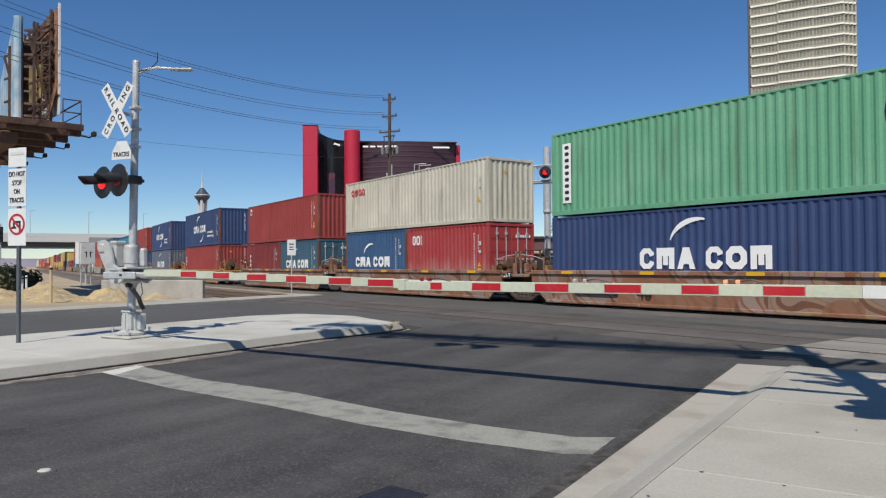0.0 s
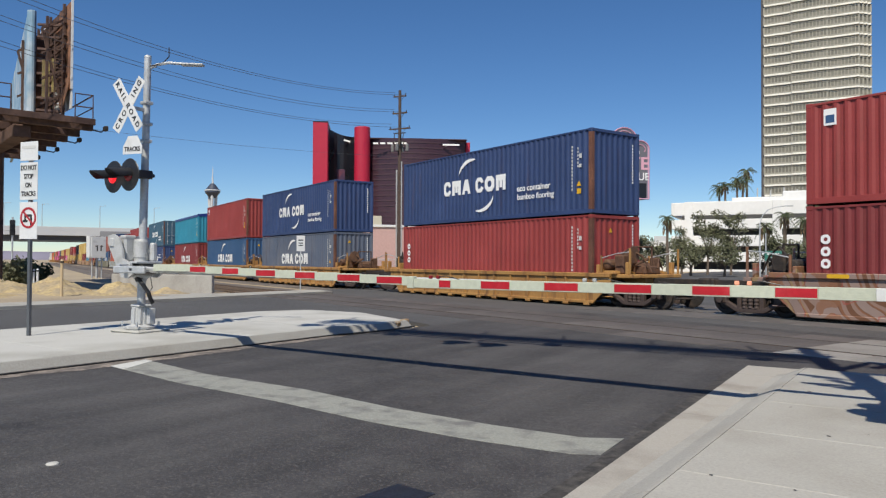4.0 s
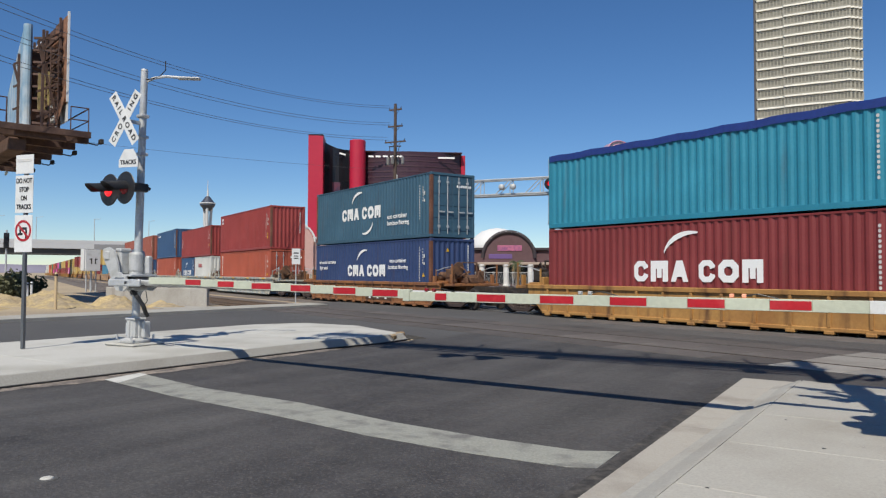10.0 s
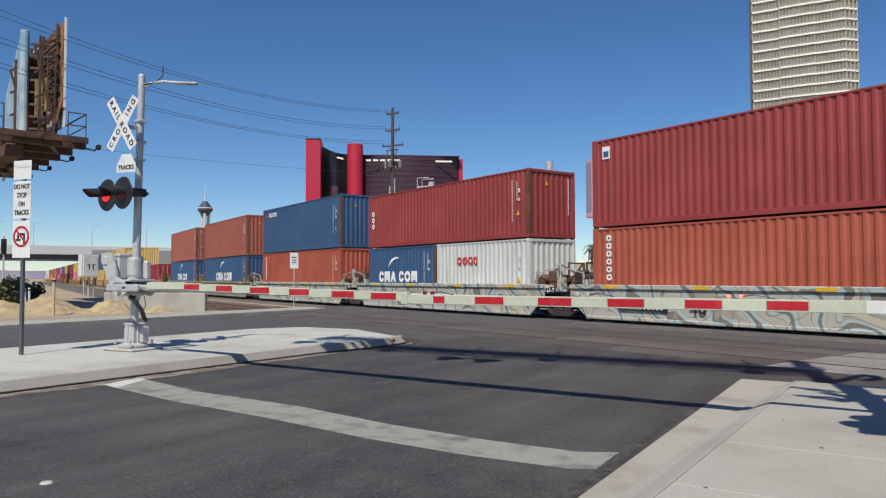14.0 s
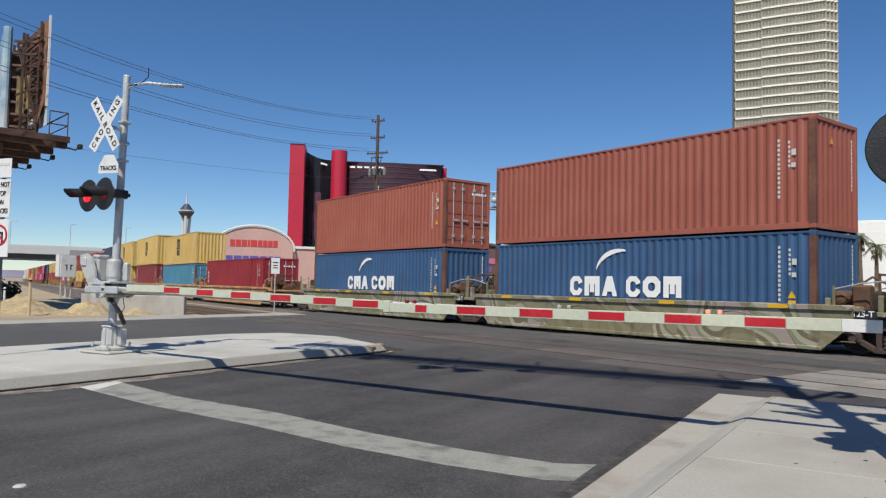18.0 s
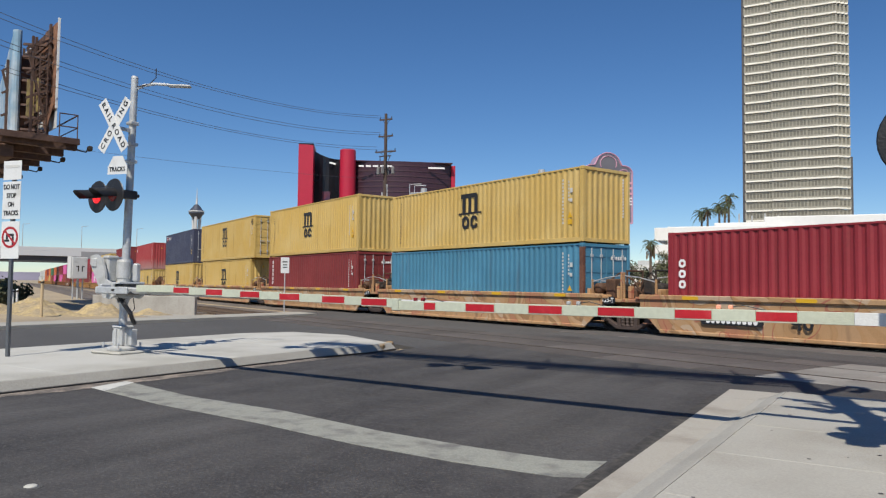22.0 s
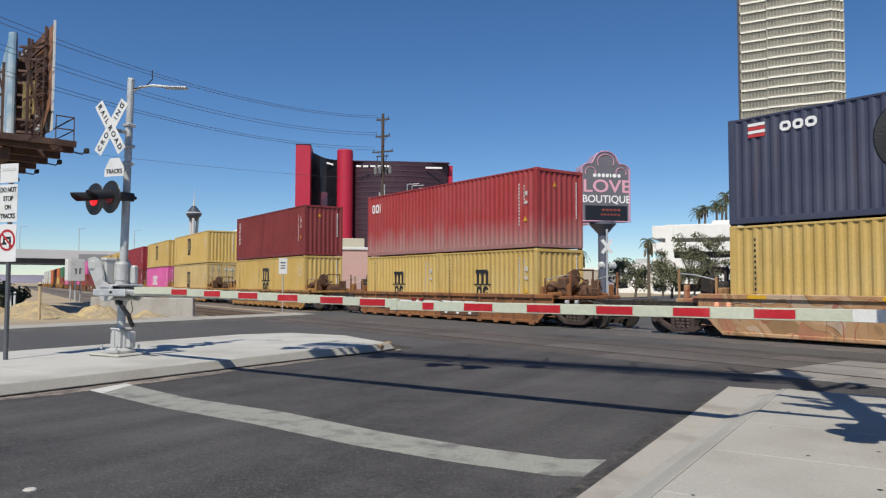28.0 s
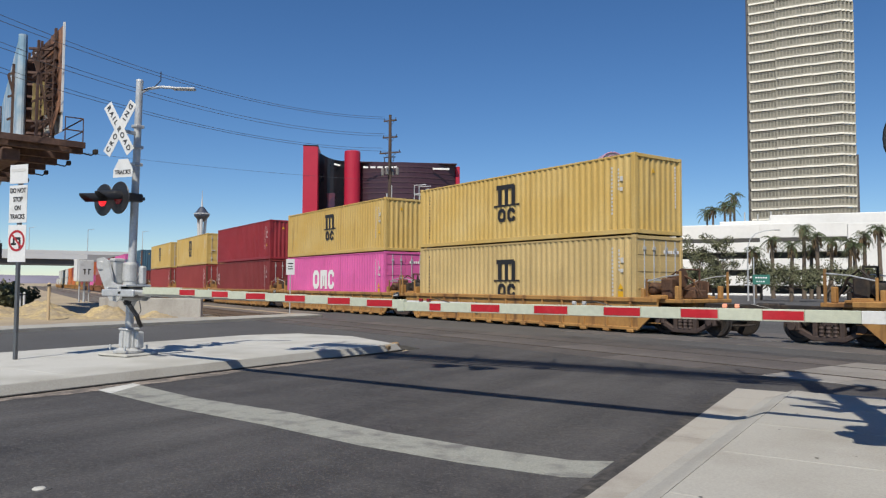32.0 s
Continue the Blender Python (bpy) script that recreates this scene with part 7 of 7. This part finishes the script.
for cx, cz, r in ((-1.5, 14.1, 0.5), (1.5, 14.1, 0.5), (0.0, 15.2, 0.8)):
    for i in range(12):
        a0, a1 = radians(-30 + 20 * i), radians(-10 + 20 * i)
        tag_arch.rod((cx + math.cos(a0) * r, -1.24, cz + math.sin(a0) * r), (cx + math.cos(a1) * r, -1.24, cz + math.sin(a1) * r), 0.05, n=5)
part("neon_arch", tag_arch, M_pinkline, love)

# ---------------------------------------------------------------- cantilever signal on the far side of the tracks
far = thing("far_cantilever_signal", "galvanised cantilever truss with flashers over the road", "crossing signal", pose(-22.15, 32.26, -0.05, 0, 0, 9.6))
part("pole", Shape().rod((0, 0, 0), (0, 0, 6.7), 0.17, n=14).rod((0.32, 0, 0), (0.32, 0, 6.5), 0.10, n=10).box(-0.3, -0.3, 0, 0.6, 0.3, 0.1, 0.02), M_galv, far, "twin galvanised uprights")
tr = Shape()
for dy in (-0.25, 0.25):
    for z in (5.65, 6.42):
        tr.rod((-0.7, dy, z), (7.8, dy, z), 0.045, n=6)
    for i in range(11):
        tr.rod((-0.4 + 0.8 * i, dy, 5.65), (-0.4 + 0.8 * (i + (i % 2)), dy, 6.42), 0.025, n=5)
for i in range(11):
    tr.rod((-0.4 + 0.8 * i, -0.25, 6.42), (-0.4 + 0.8 * i, 0.25, 6.42), 0.025, n=5)
tr.box(-0.7, -0.3, 5.56, 7.8, 0.3, 5.60)
part("truss_arm", tr, M_galv, far, "long lattice truss arm")
part("end_cage", Shape().tube([(-0.7, -0.3, 5.7), (-0.7, -0.3, 6.9), (0.0, -0.3, 6.9)], 0.03, 5).tube([(-0.7, 0.3, 5.7), (-0.7, 0.3, 6.9), (0.0, 0.3, 6.9)], 0.03, 5).rod((-0.7, -0.3, 6.4), (-0.7, 0.3, 6.4), 0.025, n=5), M_galv, far)
for x, lit in ((4.0, False), (4.6, False), (6.57, True), (7.25, False)):
    if x > 6:
        lamp_head(far, Matrix.Translation((x, -0.45, 6.05)), lit)
    else:
        part("flasher_back", Shape().lathe([(0.10, 0.0), (0.16, 0.05), (0.14, 0.2), (0.05, 0.24)], 14, Matrix.Translation((x, -0.3, 6.0)) @ Matrix.Rotation(math.pi / 2, 4, "X")), M_alu, far, "grey back of a flasher")
part("side_frame", Shape().tube([(-1.4, 0, 0), (-1.4, 0, 4.6), (0, 0, 4.6)], 0.06, 6), M_galv, far)
lp = thing("street_light_pole", "galvanised street light pole beyond the tracks", "lamp post", pose(-17.05, 36.2, -0.1))
part("pole", Shape().rod((0, 0, 0), (0, 0, 4.4), 0.18, 0.17, n=14).lathe([(0.19, 4.3), (0.23, 4.35), (0.23, 4.45), (0.2, 4.5)], 14).rod((0, 0, 4.4), (0, 0, 7.9), 0.21, 0.20, n=14), M_galv, lp)
fm = thing("far_crossbuck_mast", "far crossing mast with a crossbuck seen from behind", "crossing signal", facing(-19.0, 52.0))
part("pole", Shape().rod((0, 0, 0), (0, 0, 5.6), 0.08, n=10), M_galv, fm)
crossbuck(fm, Matrix.Translation((0, -0.12, 4.3)), False)
for x in (-0.4, 0.4):
    part("flasher_back", Shape().lathe([(0.28, 0.0), (0.28, 0.02), (0.16, 0.06), (0.12, 0.2)], 16, Matrix.Translation((x, -0.1, 2.9)) @ Matrix.Rotation(math.pi / 2, 4, "X")), M_alu, fm)

# ---------------------------------------------------------------- pink shop with an arched front
M_pinkwall = mat("pink_stucco", (0.62, 0.40, 0.36), 0.85, grain=(3.0, 0.06), stain=(0.3, 0.45, 0.75, (0.56, 0.36, 0.33)), bump=None)
M_rim = mat("white_trim", (0.78, 0.78, 0.76), 0.6, bump=None)
shop = thing("pink_shop", "low pink stucco shop with a white-rimmed arched front", "shop", facing(-74, 82, 0, 6))
arch = [(-14.5, 0), (-3.4, 0), (-3.4, 6.3)] + [(-8.95 + 5.55 * math.cos(radians(a)), 6.3 + 3.3 * math.sin(radians(a))) for a in range(15, 180, 15)] + [(-14.5, 6.3)]
part("arched_front", Shape().prism(arch, 0.0, 0.6, FACE), M_pinkwall, shop, "arched pink front wall")
rim = Shape()
top = [(-3.2, 6.2)] + [(-8.95 + 5.75 * math.cos(radians(a)), 6.3 + 3.5 * math.sin(radians(a))) for a in range(10, 180, 10)] + [(-14.7, 6.2)]
for a, b in zip(top, top[1:]):
    rim.rod((a[0], -0.7, a[1]), (b[0], -0.7, b[1]), 0.16, n=6)
part("arch_rim", rim, M_rim, shop, "white arched rim")
M_bluesign = mat("blue_sign", (0.10, 0.10, 0.42), 0.5)
for bars, z, col in ((row_of([0.7, 0.7, 0.7, 0.3, 0.9, 0.6, 0.6, 0.6, 0.6], 0.95, 0.12), 7.2, M_letters_red), (row_of([0.9, 1.1, 0.8, 1.2, 1.0, 0.7, 0.9], 0.75, 0.18), 5.0, M_bluesign)):
    for x, _, w, hh in bars:
        part("sign_bar", Shape().box(x - w / 2, 0, -hh / 2, x + w / 2, 0.05, hh / 2), col, shop, m=Matrix.Translation((-9.0, -0.66, z)))
part("wall", Shape().box(-14.4, 0.0, 0, 22, 24, 6.6, 0.05), M_pinkwall, shop, "pink stucco side wall")
part("cornice", Shape().box(-3.4, -0.2, 6.6, 22.2, 24, 7.0, 0.05), M_rim, shop)
part("roof_unit", Shape().box(0.8, 2.5, 7.0, 6.6, 7, 8.5, 0.08), mat("beige_unit", (0.55, 0.50, 0.38), 0.7), shop, "beige rooftop unit")

# ---------------------------------------------------------------- arched storefront and low buildings beyond the line
SFX, SFY = -40.66, 74.64
LOWS = [(-55.0, 128.0, 16, 12, 4.2, 1, 4), (-41.0, 134.0, 13, 12, 5.0, 0, -3), (-68.0, 118.0, 12, 10, 3.8, 0, 8), (-96.0, 120.0, 26, 12, 4.6, 1, 0)]
M_mauve = mat("mauve_stucco", (0.135, 0.075, 0.08), 0.85, grain=(2.0, 0.1), bump=None)
M_archrim = mat("dark_arch_rim", (0.045, 0.035, 0.04), 0.7, bump=None)
sf = thing("arched_storefront", "mauve storefront with a dark-rimmed arched gable and white pillars", "shop", facing(SFX, SFY, -0.1))
arc = [(3.0 * math.cos(radians(a)), 3.5 + 3.0 * math.sin(radians(a))) for a in range(0, 181, 12)]
part("gable", Shape().prism([(-3.0, 2.9)] + [(3.0, 2.9)] + arc, 0.0, 0.4, FACE), M_mauve, sf, "mauve arched gable")
rim = Shape()
for a, b in zip(arc, arc[1:]):
    rim.rod((a[0], -0.42, a[1]), (b[0], -0.42, b[1]), 0.22, n=8)
part("arch_rim", rim, M_archrim, sf, "thick dark arched rim")
part("gable_sign", Shape().box(-1.3, -0.46, 4.3, 1.5, -0.40, 4.95, 0.02, pose(0, 0, 0, 0, 0, 0)), mat("faded_pink_sign", (0.55, 0.16, 0.26), 0.6, stain=(3.0, 0.4, 0.6, (0.30, 0.10, 0.22)), bump=None), sf, "faded pink gable sign")
part("gable_sign", Shape().box(-2.3, -0.46, 3.4, 0.4, -0.40, 3.95, 0.02), mat("faded_violet_sign", (0.16, 0.09, 0.26), 0.6, bump=None), sf, "faded violet gable sign")
part("wall", Shape().box(-6.5, 0.5, 0, 6.6, 10, 4.4, 0.05), M_mauve, sf)
part("canopy", Shape().box(-6.6, -0.6, 2.7, 6.7, 0.5, 3.0, 0.04), mat("canopy_beige", (0.42, 0.33, 0.27), 0.7, bump=None), sf, "beige canopy along the front")
part("parapet", Shape().box(-6.6, 0.2, 4.4, 6.7, 0.6, 4.7, 0.03), M_archrim, sf)
part("shop_window", Shape().box(-2.6, 0.42, 0.5, 2.6, 0.5, 2.6, 0.02), M_glass_dark, sf, "dark shop window")
for x in (-3.1, -0.3, 2.5):
    part("pillar", Shape().lathe([(0.42, 0), (0.42, 0.4), (0.32, 0.5), (0.32, 2.4), (0.42, 2.6), (0.42, 2.75)], 14, Matrix.Translation((x, -0.25, 0))), M_rim, sf, "white round pillar")
dome = Shape().lathe([(3.6, 0.0), (3.5, 0.8), (3.0, 1.7), (2.0, 2.5), (0.9, 2.85), (0.05, 2.95)], 24, Matrix.Translation((-1.4, 4.6, 4.3)))
part("dome", dome, M_rim, sf, "low white dome behind the gable", smooth=True)
M_tan = mat("tan_stucco", (0.48, 0.42, 0.34), 0.85, grain=(1.5, 0.06), bump=None)
for x, y, w, d, h, col, turn in LOWS:
    lb = thing("low_building", "low flat-roofed commercial building beyond the tracks", "building", facing(x, y, -0.1, turn), "low buildings")
    part("wall", Shape().box(-w / 2, 0, 0, w / 2, d, h, 0.04), (M_pk, M_tan, M_mauve)[col], lb)
    part("parapet", Shape().box(-w / 2 - 0.15, -0.15, h, w / 2 + 0.15, d, h + 0.45, 0.03), (M_rim, M_pk, M_tan)[col], lb)
    for q in range(int(w / 3.2)):
        xw = -w / 2 + 1.8 + 3.2 * q
        part("window", Shape().box(xw - 0.9, -0.05, 0.9, xw + 0.9, 0.02, 2.5, 0.02), M_glass_dark, lb)
    part("roof_unit", Shape().box(-w * 0.2, d * 0.3, h + 0.2, -w * 0.2 + 2.2, d * 0.3 + 2, h + 1.5, 0.05), M_alu, lb)
fence = thing("chain_fence", "low steel fence with posts along the far side of the tracks", "fence")
f0, f1 = Vector((-62, 54, 0)), Vector((-24, 60, 0))
nf = 20
for q in range(nf):
    p, r = f0.lerp(f1, q / nf), f0.lerp(f1, (q + 1) / nf)
    part("post", Shape().rod((p.x, p.y, -0.1), (p.x, p.y, 1.75), 0.04, n=6), M_galv, fence)
    sh = Shape().rod((p.x, p.y, 1.68), (r.x, r.y, 1.68), 0.025, n=5).rod((p.x, p.y, 0.15), (r.x, r.y, 0.15), 0.02, n=5)
    for k in range(14):
        a, b = p.lerp(r, k / 14), p.lerp(r, (k + 1) / 14)
        sh.rod((a.x, a.y, 0.15), (b.x, b.y, 1.66), 0.008, n=3, cap=False)
        sh.rod((b.x, b.y, 0.15), (a.x, a.y, 1.66), 0.008, n=3, cap=False)
    part("mesh_bay", sh, M_galv, fence)

# ---------------------------------------------------------------- road bridge in the distance
ov = thing("road_bridge", "concrete road bridge over the line in the distance", "bridge", pose(-230.0, 120.0, 0, 0, 0, 62.6))
part("deck", Shape().box(-150, -6, 8.9, 24, 6, 10.5, 0.05), M_far, ov, "pale concrete bridge deck")
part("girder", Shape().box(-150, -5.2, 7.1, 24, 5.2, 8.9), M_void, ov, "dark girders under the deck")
part("parapet", Shape().box(-150, 5.7, 10.5, 40, 6.0, 11.6, 0.03), M_far, ov)
part("parapet", Shape().box(-150, -6.0, 10.5, 40, -5.7, 11.6, 0.03), M_far, ov)
part("abutment", Shape().box(14, -6.2, -0.1, 44, 6.2, 10.5, 0.1), mat("abutment_grey", (0.30, 0.30, 0.31), 0.8, bump=None), ov)
for x in (-118, -70, -22):
    part("pier", Shape().box(x - 1.0, -5, -0.1, x + 1.0, 5, 7.1, 0.1), M_far, ov)
for x in (-60, -12, -2, 14, 30):
    part("lamp_post", Shape().rod((x, -5.6, 10.5), (x, -5.6, 18.4), 0.12, 0.08, 6).rod((x, -5.6, 18.3), (x + 1.8, -5.0, 18.6), 0.06, n=5), M_galv, ov, "thin street light on the bridge")

# ---------------------------------------------------------------- dirt, posts and small things on the far verge
def mound(x, y, rx, ry, h, seed):
    rng = random.Random(seed)
    sh, n, m = Shape(), 40, 14
    vs = []
    for j in range(m):
        f = j / (m - 1)
        for i in range(n):
            a = 2 * math.pi * i / n
            k = 1 + 0.3 * noise.noise((math.cos(a) * 1.3 + seed, math.sin(a) * 1.3, 0.0))
            px, py = math.cos(a) * rx * f * k, math.sin(a) * ry * f * k
            z = h * (0.5 + 0.5 * math.cos(math.pi * f)) ** 0.8 * (1 + 0.6 * noise.noise((px * 1.1, py * 1.1, seed * 2.0)) + 0.4 * noise.noise((px * 3.1, py * 3.1, seed * 3.0)))
            vs.append((px, py, z if j < m - 1 else -0.25))
    fs = [(j * n + i, (j + 1) * n + i, (j + 1) * n + (i + 1) % n, j * n + (i + 1) % n) for j in range(m - 1) for i in range(n)]
    sh.add(vs, fs)
    return solid("sand_mound", sh, M_sand, "mound of pale yellow sand beside the road", "sand mound", pose(x, y, -0.1), "sand mounds", smooth=True)


mound(-30.6, 19.3, 2.6, 1.3, 0.50, 3)
mound(-32.2, 17.6, 3.2, 1.5, 0.34, 5)
mound(-34.6, 18.3, 3.4, 1.6, 0.62, 8)
mound(-37.4, 17.4, 4.0, 1.8, 0.55, 11)
mound(-28.9, 20.6, 1.6, 0.9, 0.30, 13)
mound(-34.0, 14.6, 3.8, 1.9, 0.26, 15)
mound(-41.5, 16.6, 4.8, 2.4, 0.62, 17)
M_wallgrey = mat("grey_barrier", (0.46, 0.44, 0.40), 0.85, grain=(20.0, 0.1), stain=(0.8, 0.42, 0.7, (0.38, 0.36, 0.32)), streak=(3.0, 0.55, 0.75, (0.34, 0.31, 0.28)))
wall = thing("concrete_wall", "low grey concrete wall beside the tracks", "wall")
A0, A1 = Vector((-34.6, 21.3, 0)), Vector((-29.0, 23.05, 0))
d = A1 - A0
rot = math.degrees(math.atan2(d.y, d.x))
part("wall_block", Shape().box(0.0, -0.12, -0.3, d.length, 0.12, 0.80, 0.03), M_wallgrey, wall, m=pose(A0.x, A0.y, 0, 0, 0, rot))
flat("verge", [(-46, 5), (-25.2, 5), (-25.2, 20.0), (-30, 21.4), (-52, 30)], -0.3, -0.03, M_dirt, "pale dirt verge", "ground")
flat("apron", [(-30.5, 20.6), (-25.2, 18.6), (-23.2, 21.4), (-27.2, 21.9)], -0.3, 0.0, M_gutter, "dusty concrete apron before the tracks", "pavement")
for x, y, h, r, col in ((-30.35, 16.4, 1.45, 0.06, mat("tan_post", (0.62, 0.47, 0.28), 0.6)), (-39.6, 20.1, 0.95, 0.06, M_white), (-41.0, 20.6, 0.9, 0.05, M_white)):
    p = thing("marker_post", "slim marker post in the dirt", "post", pose(x, y, -0.1), "marker posts")
    part("post", Shape().rod((0, 0, 0), (0, 0, h), r, n=10).lathe([(r * 1.15, h), (r * 1.15, h + 0.12), (r * 0.5, h + 0.18)], 10), col, p)
    part("cap", Shape().lathe([(r * 1.25, h + 0.02), (r * 1.25, h + 0.10)], 10), M_dark, p)
cab = thing("equipment_cabinet", "white equipment cabinet on a steel post by the line", "cabinet", facing(-60.3, 35.6, -0.1, 20))
part("cabinet_body", Shape().box(-0.62, -0.4, 1.75, 0.62, 0.4, 3.6, 0.03), M_white, cab)
part("cabinet_side", Shape().box(-0.75, -0.35, 1.8, -0.62, 0.4, 3.65, 0.02), M_white, cab)
part("vent", blocks([(-0.12, 0, 0.10, 0.5), (0.2, 0, 0.10, 0.5), (-0.18, 0.18, 0.25, 0.08), (0.26, 0.18, 0.25, 0.08)], M_dark), None, cab, m=Matrix.Translation((0, -0.405, 2.6)))
part("post", Shape().rod((0, 0, 0), (0, 0, 1.8), 0.1, n=8).rod((-0.4, 0, 0), (-0.4, 0, 1.8), 0.06, n=8).rod((0.4, 0, 0), (0.4, 0, 1.8), 0.06, n=8), M_galv, cab)
nt_sign = thing("small_notice_sign", "small white notice on a thin post by the rails", "sign", facing(-26.8, 26.7, 0.0))
part("post", Shape().rod((0, 0.03, 0), (0, 0.03, 2.7), 0.03, n=8), M_galv, nt_sign)
part("plate", Shape().box(-0.21, -0.012, 1.98, 0.21, 0.0, 2.78, 0.004), M_white, nt_sign)
part("small_print", blocks([(0, 0.15, 0.26, 0.06), (0, 0.0, 0.22, 0.05), (0, -0.12, 0.24, 0.05)], M_letters_black), None, nt_sign, m=Matrix.Translation((0, -0.017, 2.4)))
bushy_tree(-46.4, 22.9, 1.2, 1.3, "low dark green desert bush", 120, "bush")
bushy_tree(-44.0, 21.3, 0.9, 1.0, "low dark green desert bush", 100, "bush")
bushy_tree(-50.5, 24.0, 1.4, 1.5, "low dark green desert bush", 100, "bush")
ts = thing("traffic_light", "black traffic light on a pole at the junction beyond", "traffic light", facing(-108.4, 51.4))
part("pole", Shape().rod((0, 0, 0), (0, 0, 7.5), 0.12, n=8).rod((0, 0, 5.6), (-5, 0, 5.9), 0.07, n=6), M_galv, ts)
part("signal_head", Shape().box(-0.35, -0.3, 4.9, 0.35, 0.1, 7.1, 0.08).box(-0.3, -0.6, 6.5, 0.3, -0.3, 6.6).box(-0.3, -0.6, 5.8, 0.3, -0.3, 5.9), M_black, ts)
hills = Shape()
M_hill = mat("far_hills", (0.26, 0.24, 0.30), 0.95, grain=(0.004, 0.2), bump=None)
n = 60
vs = []
for i in range(n + 1):
    a = radians(100 + 80 * i / n)
    hgt = 24 + 24 * (0.5 + 0.5 * noise.noise((i * 0.23, 3.1, 0.0))) + 8 * noise.noise((i * 0.9, 1.0, 0.0))
    vs += [(math.cos(a) * 3600, math.sin(a) * 3600, -1), (math.cos(a) * 3800, math.sin(a) * 3800, hgt), (math.cos(a) * 4100, math.sin(a) * 4100, -1)]
hills.add(vs, [(3 * i + k, 3 * i + 3 + k, 3 * i + 4 + k, 3 * i + 1 + k) for i in range(n) for k in (0, 1)])
solid("far_hills", hills, M_hill, "faint bare hills on the horizon", "hills", kind="structure", smooth=True)


def motions():
    """The train rolls past; everything that rides on it goes along, and its wheels turn."""
    for ob, at, x, z in ROLLING:
        walk(ob, [(t, on_track(at + travelled(t)) @ Matrix.Translation((x, 0, z))) for t in range(0, 33, 2)])
    near = [ob for ob, at, x, z in ROLLING if -205 < at < 110]  # the cars that roll over the crossing in sight
    spin = [(i / FPS, (travelled(i / FPS) - travelled(0.0)) / 0.46) for i in range(32 * FPS + 1)]
    for x in (-0.89, 0.89):
        rows = [(t, Matrix.Translation((x, 0, 0.46)) @ Matrix.Rotation(a, 4, "Y")) for t, a in spin]
        for wheel, at, car in WHEELS:
            if at == x and car in near:
                walk(wheel, rows)


motions()
